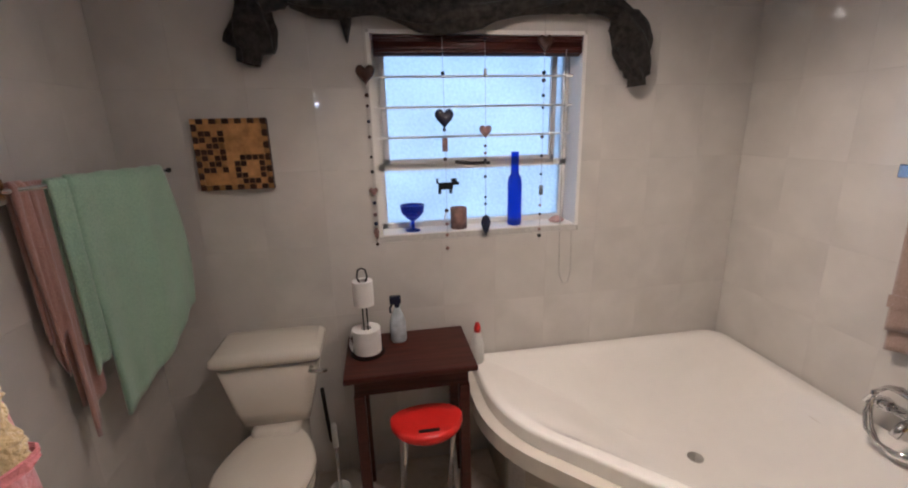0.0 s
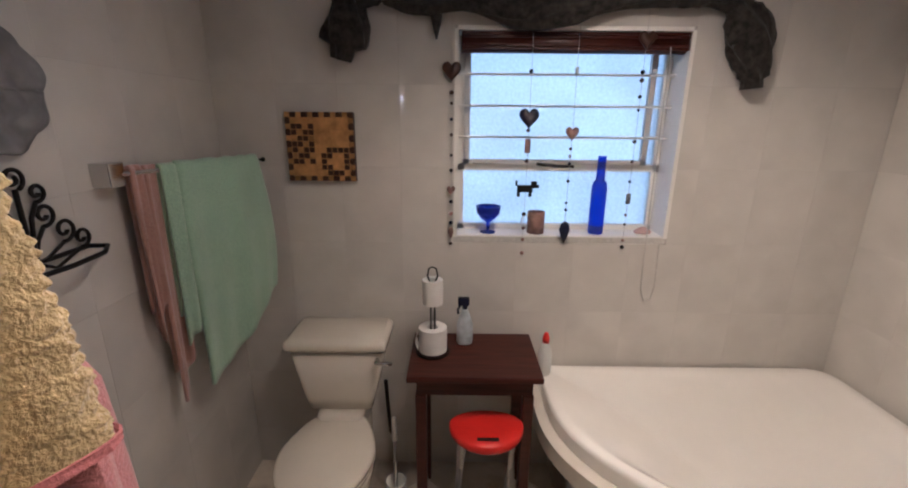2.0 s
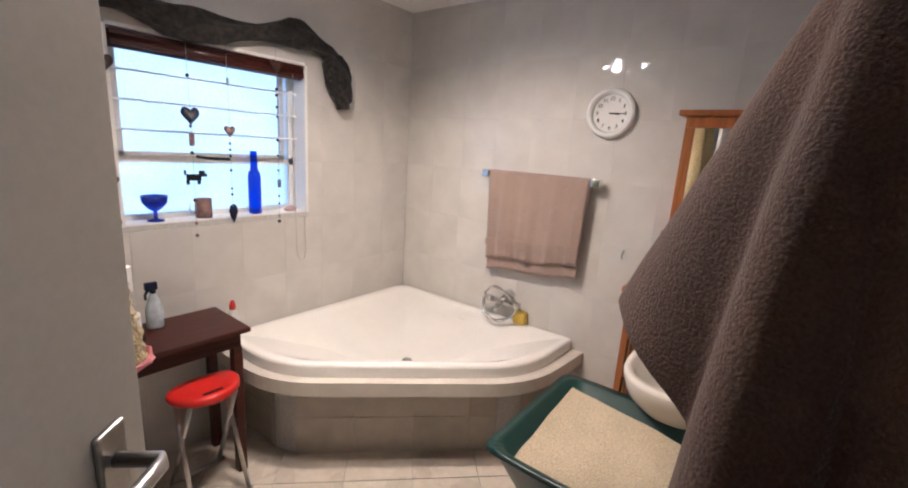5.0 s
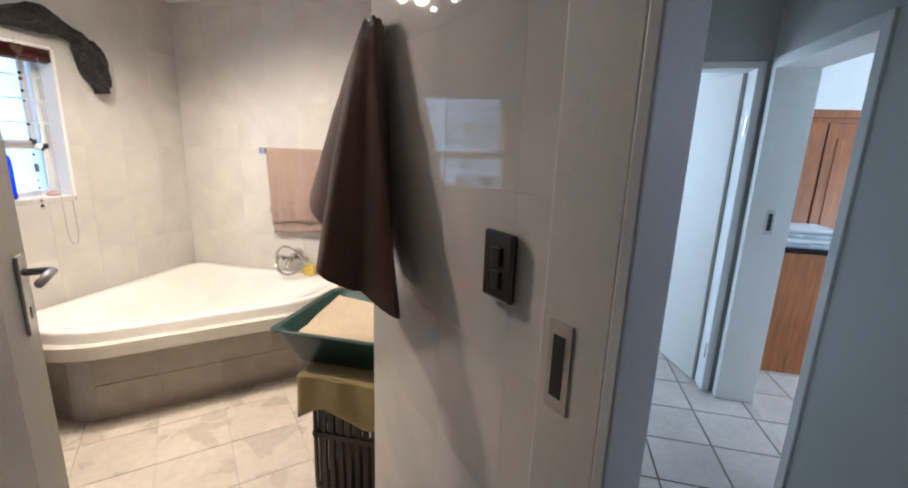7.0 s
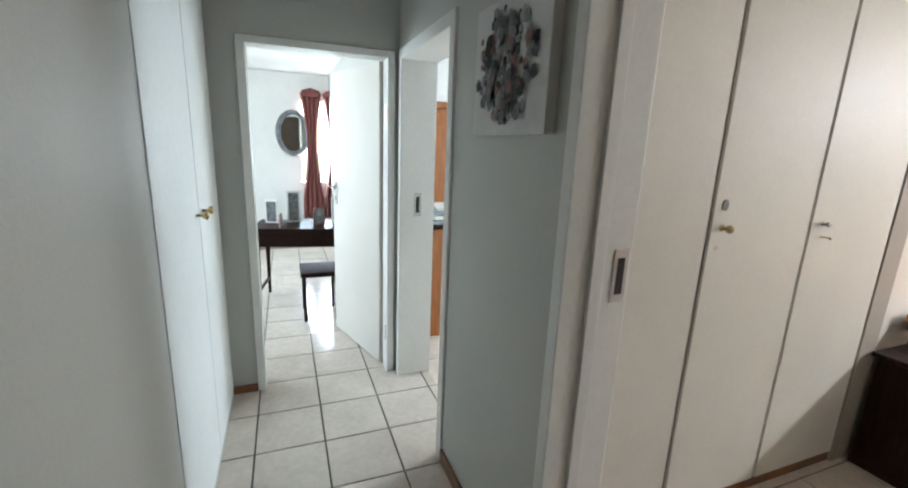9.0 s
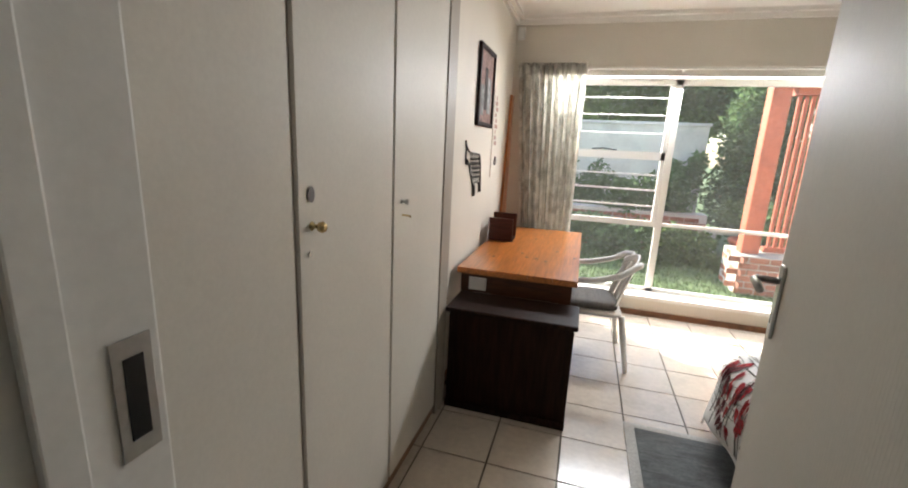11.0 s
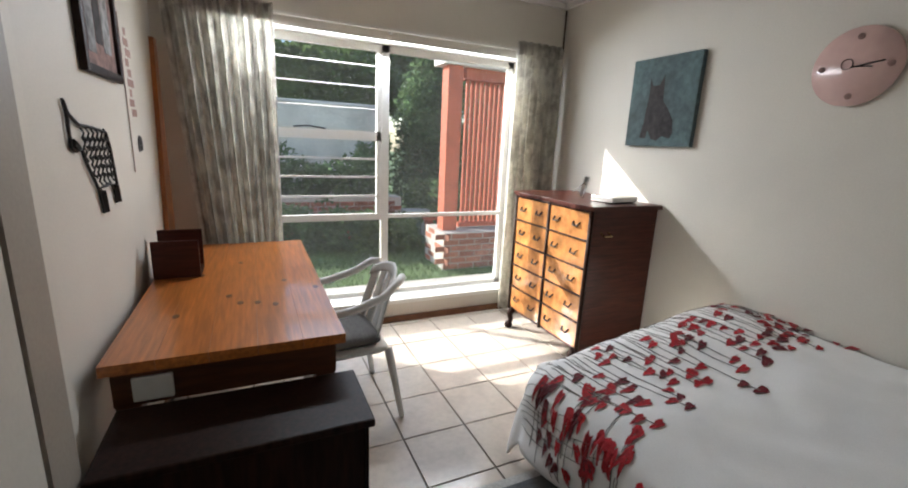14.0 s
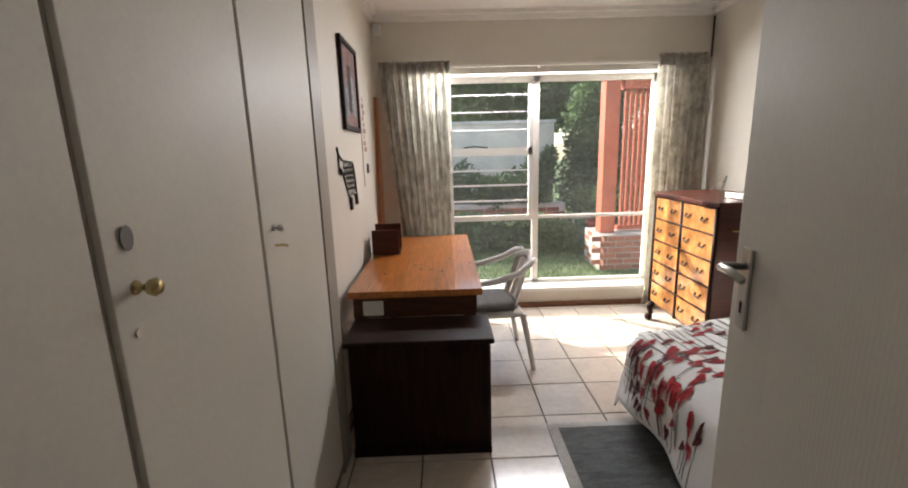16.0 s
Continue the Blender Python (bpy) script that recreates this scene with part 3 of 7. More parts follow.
for a in ((-0.13, 0.885, x1 - 0.04, 1.455), (-0.13, 1.525, x1 - 0.04, z1 - 0.05), (-0.13, z0 + 0.04, x1 - 0.04, 0.835), (x0 + 0.05, z0 + 0.04, -0.19, 0.845), (x0 + 0.05, 0.875, -0.19, z1 - 0.05)):
    p = part("pane", box(a[0], yf - 0.022, a[1], a[2], yf - 0.017, a[3]), "glass", w2)
    p.visible_shadow = False
part("window_sill", box(x0 - 0.02, PY0 - 0.17, z0 - 0.03, x1 + 0.02, PY0 + 0.02, z0 + 0.004, 0.004), "paint_white", w2)

# ---------------- doors and frames ----------------


def handle_set(parent, m, material="steel"):
    """A lever handle on a back plate; local x along the lever, y out of the door."""
    plate = part("back_plate", box(-0.020, 0.0, -0.088, 0.020, 0.007, 0.082, 0.003), material, parent)
    lever = bmesh.new()
    tube([(0, 0.004, 0.045), (0, 0.05, 0.045), (-0.010, 0.055, 0.045), (-0.050, 0.055, 0.048), (-0.098, 0.052, 0.043)], 0.0080, 10, lever)
    lv = part("lever", lever, material, parent, smooth=True)
    key = part("keyhole", box(-0.004, 0.006, -0.055, 0.004, 0.0085, -0.03, 0.001), "black", parent)
    for o in (plate, lv, key):
        o.matrix_basis = m


def door_leaf(name, hinge, direction, width, height, face_side, label, handle_z, ribbed=True):
    """A leaf from its hinge; direction is the way from the hinge to the free edge, in degrees from east."""
    d = tagged(thing(name, label, "door", at=pose(hinge[0], hinge[1], 0.008, 0, 0, direction)), kind="structure")
    part("leaf", box(0.004, -0.02, 0, width, 0.02, height, 0.002), "paint_door", d)
    for side in (1, -1):
        m = pose(width - 0.06, 0.0205 * side, handle_z, 0, 0, 0 if side > 0 else 180)
        if side < 0:
            m = m @ Matrix.Diagonal((-1, 1, 1, 1))
        handle_set(d, m)
    if ribbed:
        for side in (1, -1):
            rb = bmesh.new()
            n = 60
            for k in range(n):
                xx = 0.05 + k * (width - 0.22) / n
                box(xx, 0.02 * side - 0.0006, 0.06, xx + 0.006, 0.02 * side + 0.00006, height - 0.06, bm=rb)
            part("ribbed_skin", rb, "paint_door", d)
    return d


bath_door = door_leaf("door_1", (-0.035, -0.03), 44.0, 0.80, 2.03, 1, "white painted bathroom door standing open, steel lever handle", 1.21)
bed_door = door_leaf("door_2", (0.245, -1.945), -102.5, 0.80, 2.03, 1, "white painted bedroom door standing open, steel lever handle", 1.20)


def strike(parent, m):
    pl = part("strike_plate", box(-0.024, 0, -0.075, 0.024, 0.003, 0.075, 0.001), "steel", parent)
    hole = part("strike_slot", box(-0.012, 0.001, -0.052, 0.012, 0.0042, 0.052), "black", parent)
    pl.matrix_basis = hole.matrix_basis = m


# bathroom frame, aslant
fb = tagged(thing("door_frame_1", "pale grey steel frame of the bathroom doorway", "door frame", at=pose(0.535, -0.63, 0, 0, 0, 45)), kind="structure")
part("jamb", box(-0.075, -0.02, 0, 0.055, 0.022, 2.06, 0.004), "paint_door", fb)
part("jamb", box(-0.075, 0.80, 0, 0.055, 0.84, 2.06, 0.004), "paint_door", fb)
part("head", box(-0.075, 0.022, 2.03, 0.055, 0.80, 2.07, 0.004), "paint_door", fb)
part("outer_trim", box(-0.095, -0.07, 0, -0.072, 0.022, 2.09, 0.004), "paint_frame", fb)
strike(fb, pose(0.01, 0.022, 1.215))
# bedroom frame
fb = tagged(thing("door_frame_2", "white steel frame of the bedroom doorway", "door frame"), kind="structure")
for xa, xb in ((1.03, 1.075), (0.185, 0.23)):
    part("jamb", box(xa, HS - 0.21, 0, xb, HS + 0.012, 2.08, 0.004), "paint_white", fb)
part("head", box(0.23, HS - 0.21, 2.035, 1.03, HS + 0.012, 2.08, 0.004), "paint_white", fb)
part("jamb_stop", box(1.018, HS - 0.11, 0, 1.03, HS - 0.07, 2.035, 0.003), "paint_white", fb)
strike(fb, pose(1.0295, HS - 0.172, 1.215, 0, 0, 90))
# far frames
fb = tagged(thing("door_frame_3", "white steel frame at the end of the hall", "door frame"), kind="structure")
for ya, yb in ((-0.885, -0.84), (-1.695, -1.65)):
    part("jamb", box(HE - 0.012, ya, 0, HE + 0.13, yb, 2.07, 0.004), "paint_white", fb)
part("head", box(HE - 0.012, -1.65, 2.03, HE + 0.13, -0.885, 2.07, 0.004), "paint_white", fb)
for zz in (0.28, 1.72):
    part("hinge", tube([(HE + 0.02, -1.652, zz - 0.05), (HE + 0.02, -1.652, zz + 0.05)], 0.009, 8), "steel", fb)
fb = tagged(thing("door_frame_4", "white steel frame of the side room doorway", "door frame"), kind="structure")
for xa, xb in ((1.885, 1.945), (2.745, 2.80)):
    part("jamb", box(xa, HS - 0.21, 0, xb, HS + 0.014, 2.08, 0.004), "paint_white", fb)
part("head", box(1.945, HS - 0.21, 2.02, 2.745, HS + 0.014, 2.08, 0.004), "paint_white", fb)
strike(fb, pose(2.744, HS - 0.10, 1.17, 0, 0, 90))
far_door = tagged(thing("door_3", "white painted far room door standing half open", "door", at=pose(HE + 0.13, -1.645, 0.008, 0, 0, 17)), kind="structure")
part("leaf", box(0.0, -0.02, 0, 0.755, 0.02, 2.02, 0.002), "paint_door", far_door)
handle_set(far_door, pose(0.69, 0.021, 1.14))

# ---------------- built-in cupboards ----------------


CUPX = 1.236
cup = tagged(thing("bedroom_cupboard", "white painted built-in bedroom cupboard, doors shut", "cupboard"), kind="")
part("carcass", box(CUPX + 0.03, -3.76, 0.0, CUPX + 0.61, HS - 0.2, CEIL_P - 0.002), "paint_taupe", cup)
for ya in (-2.4912, -3.0672):
    part("fascia_strip", box(CUPX + 0.012, ya, 0.06, CUPX + 0.03, ya + 0.0224, CEIL_P - 0.01), "paint_taupe", cup)
part("plinth", box(CUPX + 0.012, -3.755, 0.0, CUPX + 0.03, -1.93, 0.055), "skirting", cup)
for a, b in ((-2.468, -1.935), (-3.048, -2.492), (-3.650, -3.068)):
    part("cupboard_door", box(CUPX, a, 0.065, CUPX + 0.022, b, CEIL_P - 0.02, 0.002), "paint_door", cup)
part("side_post", box(CUPX - 0.004, -3.80, 0, CUPX + 0.06, -3.662, CEIL_P - 0.002), "paint_taupe", cup)


def lock_group(yk, zk, big):
    neck = Matrix.Translation((CUPX, yk, zk))
    k = 1.0 if big else 0.72
    bm = lathe([(0.013, 0.0), (0.012, 0.003), (0.006, 0.005), (0.006, 0.018), (0.013, 0.023), (0.016, 0.033), (0.011, 0.041), (0.0, 0.043)], 14, (0, 0, 0), "x")
    bm.transform(Matrix.Scale(k, 4))
    bm.transform(neck @ pose(0, 0, 0, 0, 0, 180))
    part("knob", bm, "brass" if big else "steel", cup, "worn brass knob" if big else "small steel knob", True)
    if big:
        part("escutcheon", lathe([(0, 0), (0.017, 0.0), (0.015, 0.004), (0, 0.005)], 18, (CUPX - 0.004, yk + 0.004, zk + 0.085), "x", squash=(1.25, 0.85)), "plate", cup)
        part("keyhole", lathe([(0.009, 0), (0.009, 0.003)], 12, (CUPX - 0.003, yk + 0.012, zk - 0.075), "x"), "steel", cup)
    else:
        part("key", tube([(CUPX, yk - 0.005, zk - 0.055), (CUPX - 0.03, yk - 0.005, zk - 0.055), (CUPX - 0.034, yk - 0.012, zk - 0.06)], 0.004, 6), "brass", cup)


lock_group(-2.545, 1.288, True)
lock_group(-3.140, 1.287, False)

hc = thing("hall_cupboard", "white painted built-in hall cupboard, doors shut", "cupboard")
for a, b in ((1.56, 2.225), (2.235, 2.80)):
    part("cupboard_door", box(a, HN - 0.004, 0.045, b, HN + 0.02, 2.245, 0.002), "paint_white", hc)
part("carcass", box(1.56, HN + 0.022, 0.045, 2.80, HN + 0.095, 2.245), "paint_white", hc)
for xx in (2.17, 2.31):
    bm = lathe([(0.006, 0.0), (0.006, 0.02), (0.017, 0.027), (0.019, 0.04), (0.0, 0.05)], 12)
    bm.transform(pose(xx, HN - 0.004, 1.22, 90, 0, 0))
    part("knob", bm, "brass", hc, smooth=True)

# skirting and cornice
for nm, a in (("baseboard_hall_south", (1.075, HS, 0, 1.885, HS + 0.014, 0.07)), ("baseboard_bedroom_south", (PX0, PY0, 0, PX1, PY0 + 0.014, 0.05)),
              ("baseboard_bedroom_west", (PX0, PY0 + 0.014, 0, PX0 + 0.014, -1.95, 0.05)), ("baseboard_bedroom_east", (PX1 - 0.014, PY0 + 0.014, 0, PX1, -3.96, 0.05)),
              ("baseboard_hall_end", (HE - 0.014, -0.84, 0, HE, HN, 0.05))):
    structure(nm, box(*a, 0.003), "skirting", "brown skirting board", "skirting")
cor = bmesh.new()
for a in ((PX0, PY0, CEIL_P - 0.07, PX1, PY0 + 0.03, CEIL_P), (PX0, PY0, CEIL_P - 0.07, PX0 + 0.03, -1.95, CEIL_P), (PX1 - 0.03, PY0, CEIL_P - 0.07, PX1, -3.95, CEIL_P),
          (PX0, PY0, CEIL_P - 0.03, PX1, PY0 + 0.07, CEIL_P), (PX0, PY0, CEIL_P - 0.03, PX0 + 0.07, -1.95, CEIL_P), (PX1 - 0.07, PY0, CEIL_P - 0.03, PX1, -3.95, CEIL_P)):
    box(*a, bm=cor)
structure("trim_cornice", cor, "ceiling", "white ceiling cornice", "cornice")

# ---------------- corner bath ----------------
deck_line = [(1.33, 2.195), (1.33, 1.70), (2.20, 0.79), (2.715, 0.745), (2.715, 2.195)]
deck_r = [0.001, 0.22, 0.22, 0.001, 0.001]
surround = thing("bath_surround", "tiled surround of the corner bath", "bath surround")


DO = rounded(deck_line, deck_r, 8)


def ring_prism(outer, inner, z0, z1):
    bm = bmesh.new()
    loops = [[bm.verts.new((x, y, z)) for x, y in line] for line, z in ((outer, z0), (outer, z1), (inner, z1), (inner, z0))]
    n = len(outer)
    for k in range(4):
        a, b = loops[k], loops[(k + 1) % 4]
        for i in range(n):
            bm.faces.new((a[i], a[(i + 1) % n], b[(i + 1) % n], b[i]))
    return bm


def shrink(line, k, c=(2.16, 1.62)):
    return [(x + (c[0] - x) * k, y + (c[1] - y) * k) for x, y in line]


part("deck", ring_prism(DO, shrink(DO, 0.2), 0.43, 0.50), "deck_tile", surround, "cream tiled deck")
PL = rounded([(1.47, 2.19), (1.47, 1.80), (2.30, 0.95), (2.71, 0.91), (2.71, 2.19)], [0.001, 0.12, 0.12, 0.001, 0.001], 6)
part("core", ring_prism(PL, shrink(PL, 0.08), 0.0, 0.43), "grout_light", surround)
bathtub = thing("corner_bath", "white acrylic corner bath set in a tiled deck", "bath")
rim_line = [(1.375, 2.192), (1.375, 1.72), (2.22, 0.84), (2.712, 0.815), (2.712, 2.192)]
RO0 = rounded(rim_line, [0.02, 0.25, 0.22, 0.02, 0.12], 8)
RO = []
for i, p in enumerate(RO0):
    q = RO0[(i + 1) % len(RO0)]
    m = max(1, int(math.hypot(q[0] - p[0], q[1] - p[1]) / 0.06))
    RO += [(p[0] + (q[0] - p[0]) * j / m, p[1] + (q[1] - p[1]) * j / m) for j in range(m)]
n = len(RO)
cen = Vector((2.16, 1.62))
bm = bmesh.new()
levels = [(0.0, 0.502), (0.0, 0.556), (0.010, 0.566), (0.045, 0.566), (0.062, 0.562), (0.085, 0.552), (0.13, 0.530), (0.19, 0.495), (0.27, 0.44), (0.37, 0.375), (0.48, 0.34)]
rings = []
for k, z in levels:
    ring = []
    for x, y in RO:
        p = Vector((x, y))
        d = cen - p
        step = min(k, d.length * 0.86)
        q = p + d.normalized() * step
        ang = math.atan2(p.y - cen.y, p.x - cen.x)
        oval = cen + Vector((0.60 * math.cos(ang), 0.60 * math.sin(ang))) * (1 - max(0.0, k - 0.10) * 1.9)
        q = q.lerp(oval, min(0.9, max(0.0, (k - 0.06) * 4.0)))
        wob = 0.014 * math.sin(6.0 * math.atan2(p.y - cen.y, p.x - cen.x)) if k >= 0.13 else 0.0
        ring.append(bm.verts.new((q.x + wob * d.normalized().x, q.y + wob * d.normalized().y, z)))
    rings.append(ring)
for a, b in zip(rings, rings[1:]):
    for i in range(n):
        bm.faces.new((a[i], a[(i + 1) % n], b[(i + 1) % n], b[i]))
bm.faces.new(rings[-1])
tub = part("tub", bm, "acrylic", bathtub, smooth=True)
bv = tub.modifiers.new("round", "BEVEL")
bv.width, bv.segments, bv.limit_method, bv.angle_limit = 0.008, 3, "ANGLE", radians(35)
part("drain", lathe([(0.0, 0.0), (0.03, 0.0), (0.03, 0.004), (0.0, 0.005)], 18, (2.16, 1.60, 0.341)), "chrome", bathtub)

# ---------------- bathroom things ----------------


def cloth_folds(rail_a, rail_b, drop_front, drop_back, out, folds, depth, seed, taper=0.0, hem_slope=0.0):
    """A towel over a rail from a to b (same height); out: unit way from the wall. Returns a sheet function."""
    a, b, o = Vector(rail_a), Vector(rail_b), Vector(out)
    rnd = random.Random(seed)
    ph = [rnd.uniform(0, 6.28) for _ in range(3)]

    def fn(u, v):
        total = drop_front + 0.05 + drop_back
        s = v * total
        mid = a.lerp(b, 0.5)
        p = a.lerp(b, u)
        if s < drop_front:
            z, k, side = -(drop_front - s), (drop_front - s) / drop_front, 1.0
        elif s < drop_front + 0.05:
            z, k, side = 0.012 * math.sin((s - drop_front) / 0.05 * math.pi), 0.0, 1.0 - 2 * (s - drop_front) / 0.05
        else:
            z, k, side = -(s - drop_front - 0.05), (s - drop_front - 0.05) / max(0.01, drop_back), -1.0
        wave = depth * (0.25 + 0.75 * k) * (math.sin(folds * math.tau * u + ph[0]) + 0.5 * math.sin(2.3 * folds * math.tau * u + ph[1] + 2 * k))
        p = p.lerp(mid, taper * k)
        slope = hem_slope * k * (u - 0.5)
        return p + o * (0.016 * side + wave * (1 if side > 0 else 0.4)) + Vector((0, 0, z + slope + 0.006 * math.sin(9 * u + ph[2]) * k))

    return fn


def towel_rail(a, b, out, label):
    """A chrome rail between two wall brackets."""
    r = thing("towel_rail", label, "towel rail")
    a, b, o = Vector(a), Vector(b), Vector(out)
    part("rail", tube([a, b], 0.008, 10), "chrome", r, smooth=True)
    for p in (a, b):
        bk = bmesh.new()
        box(-0.022, -0.022, -0.022, 0.022, 0.022, 0.022, 0.004, bm=bk)
        bk.transform(Matrix.Translation(p))
        tube([p, p - o * 0.06], 0.012, 8, bk)
        part("bracket", bk, "chrome", r)
    return r


# swing-arm rail on the west wall, with two towels
sr = thing("towel_rail", "chrome swing-arm towel rail on the tiled wall", "towel rail")
part("bracket", box(0.03, 1.54, 1.475, 0.085, 1.595, 1.54, 0.004), "chrome", sr)
ARM_A, ARM_B, ARM_P = (0.12, 2.06, 1.50), (0.235, 2.12, 1.503), (0.075, 1.57, 1.507)
for tip in (ARM_A, ARM_B):
    part("arm", tube([ARM_P, tip], 0.007, 10), "chrome", sr, smooth=True)
    part("end_cap", lathe([(0, -0.01), (0.009, -0.006), (0.009, 0.006), (0, 0.01)], 10, tip), "black", sr, smooth=True)


def along(tip, k, dz=0.012):
    return tuple(Vector(ARM_P).lerp(Vector(tip), k) + Vector((0, 0, dz)))


t = thing("towel", "dusty pink towels hung narrow over the rail", "towel")
for k0, k1, df, sd in ((0.08, 0.16, 0.47, 3), (0.17, 0.32, 0.70, 4)):
    part("fold", sheet(cloth_folds(along(ARM_A, k0), along(ARM_A, k1), df, df - 0.1, (0.97, -0.24, 0), 1.0, 0.010, sd, 0.0, 0.15), 10, 40, 0.012), "towel_pink", t, smooth=True)
t = thing("towel", "mint green bath towel hung over the rail", "towel")


def green_fn(u, v):
    front = 0.77 - 0.24 * u ** 1.3
    base = cloth_folds(along(ARM_B, 0.31, 0.014), along(ARM_B, 0.93, 0.014), front, 0.55, (0.92, -0.39, 0), 1.6, 0.010, 8)(u, v)
    s = v * (front + 0.60)
    if s < front:
        k = (front - s) / front
        base += Vector((0.02, 0.05, 0)) * math.sin(k * 2.4) * u
    return base


part("back_fold", sheet(cloth_folds(along(ARM_B, 0.22, 0.010), along(ARM_B, 0.33, 0.010), 0.55, 0.45, (0.92, -0.39, 0), 1.0, 0.006, 5, 0.0, 0.06), 8, 36, 0.010), "towel_green", t, smooth=True)
part("cloth", sheet(green_fn, 26, 50, 0.012), "towel_green", t, smooth=True)

# rail on the east wall with a taupe towel
towel_rail((2.655, 1.46, 1.465), (2.655, 0.775, 1.465), (-1, 0, 0), "chrome towel rail above the bath")
t = thing("towel", "taupe rose bath towel hung over the rail", "towel")
part("cloth", sheet(cloth_folds((2.655, 1.43, 1.478), (2.655, 0.81, 1.478), 0.505, 0.58, (-1, 0, 0), 4.0, 0.007, 11, 0.05, 0.06), 60, 50, 0.012), "towel_taupe", t, smooth=True)
part("under_hem", sheet(lambda u, v: Vector((2.668 - 0.004 * math.sin(12 * u), 1.28 - 0.36 * u, 0.985 - (0.02 + 0.05 * math.sin(math.pi * min(1.0, u * 0.9 + 0.1))) * v)), 20, 4, 0.006), "towel_taupe", t)
part("woven_band", sheet(lambda u, v: cloth_folds((2.655, 1.43, 1.478), (2.655, 0.81, 1.478), 0.505, 0.58, (-1, 0, 0), 4.0, 0.007, 11, 0.05, 0.06)(u, 0.07 + 0.035 * v) + Vector((-0.008, 0, 0)), 60, 4, 0.004), "towel_taupe", t)

# toilet
tl = thing("toilet", "ivory ceramic toilet with a close-coupled cistern, lid down", "toilet", at=pose(0.507, 0, 0))


def loft(outlines, bm=None, cap=True):
    bm = bm or bmesh.new()
    rings = [[bm.verts.new(p) for p in o] for o in outlines]
    n = len(rings[0])
    for a, b in zip(rings, rings[1:]):
        for i in range(n):
            bm.faces.new((a[i], a[(i + 1) % n], b[(i + 1) % n], b[i]))
    if cap:
        bm.faces.new(rings[0])
        bm.faces.new(rings[-1])
    return bm


def rrect(x0, y0, x1, y1, r, z, seg=5):
    return [(x, y, z) for x, y in rounded([(x0, y0), (x1, y0), (x1, y1), (x0, y1)], r, seg)]


cis = loft([rrect(-0.135, 1.995, 0.135, 2.185, 0.03, 0.46), rrect(-0.150, 1.985, 0.150, 2.19, 0.03, 0.52), rrect(-0.195, 1.975, 0.195, 2.192, 0.03, 0.745)])
part("cistern", cis, "ceramic", tl, smooth=True)
lid = loft([rrect(-0.205, 1.965, 0.205, 2.195, 0.02, 0.747), rrect(-0.212, 1.958, 0.212, 2.196, 0.02, 0.765), rrect(-0.208, 1.965, 0.208, 2.196, 0.02, 0.785), rrect(-0.19, 1.99, 0.19, 2.19, 0.02, 0.797)])
part("cistern_lid", lid, "ceramic", tl, smooth=True)
lev = tube([(0.17, 1.975, 0.715), (0.17, 1.945, 0.715), (0.19, 1.94, 0.715), (0.235, 1.94, 0.712)], 0.008, 8)
part("flush_lever", lev, "chrome", tl, "chrome flush lever", True)


def oval(z, cy, ry, rx, back=0.0, n=36):
    out = []
    for k in range(n):
        a = k * math.tau / n
        s, c = math.sin(a), math.cos(a)
        y = cy + ry * s
        x = rx * c
        if s > 0:
            x = rx * math.copysign(abs(c) ** 0.75, c) * (1 - back * s)
        out.append((x, y, z))
    return out


bowl = loft([oval(0.0, 1.78, 0.20, 0.11), oval(0.12, 1.80, 0.18, 0.10), oval(0.22, 1.80, 0.19, 0.12), oval(0.33, 1.79, 0.235, 0.17, 0.1), oval(0.385, 1.785, 0.245, 0.178, 0.15)])
part("bowl", bowl, "ceramic", tl, smooth=True)
part("pedestal_back", box(-0.10, 1.95, 0.0, 0.10, 2.18, 0.455, 0.03), "ceramic", tl, smooth=True)
seat = loft([oval(0.388, 1.785, 0.248, 0.182, 0.18), oval(0.404, 1.785, 0.250, 0.184, 0.18)])
part("seat", seat, "ceramic", tl, smooth=True)
cover = loft([oval(0.407, 1.785, 0.250, 0.184, 0.2), oval(0.424, 1.787, 0.250, 0.184, 0.2), oval(0.432, 1.79, 0.235, 0.172, 0.2), oval(0.435, 1.79, 0.15, 0.11, 0.2)])
part("seat_cover", cover, "ceramic", tl, smooth=True)
for sx in (-0.07, 0.07):
    part("seat_hinge", tube([(sx - 0.02, 2.035, 0.428), (sx + 0.02, 2.035, 0.428)], 0.012, 10), "white_plastic", tl, smooth=True)
part("inlet_pipe", tube([(0.17, 2.15, 0.50), (0.175, 2.16, 0.35), (0.18, 2.18, 0.20), (0.18, 2.195, 0.18)], 0.009, 8), "iron", tl, smooth=True)

br = thing("toilet_brush", "white toilet brush in a clear pot on the floor", "toilet brush", at=pose(0.745, 1.93, 0))
part("pot", lathe([(0.0, 0.0), (0.05, 0.0), (0.055, 0.01), (0.042, 0.13), (0.046, 0.15), (0.040, 0.15), (0.038, 0.02), (0.0, 0.015)], 20), "white_plastic", br, smooth=True)
part("stick", tube([(0, 0, 0.02), (0, 0, 0.36)], 0.008, 8), "chrome", br, smooth=True)
part("grip", lathe([(0.0, 0.36), (0.012, 0.36), (0.012, 0.46), (0.008, 0.47), (0, 0.47)], 12), "white_plastic", br, smooth=True)

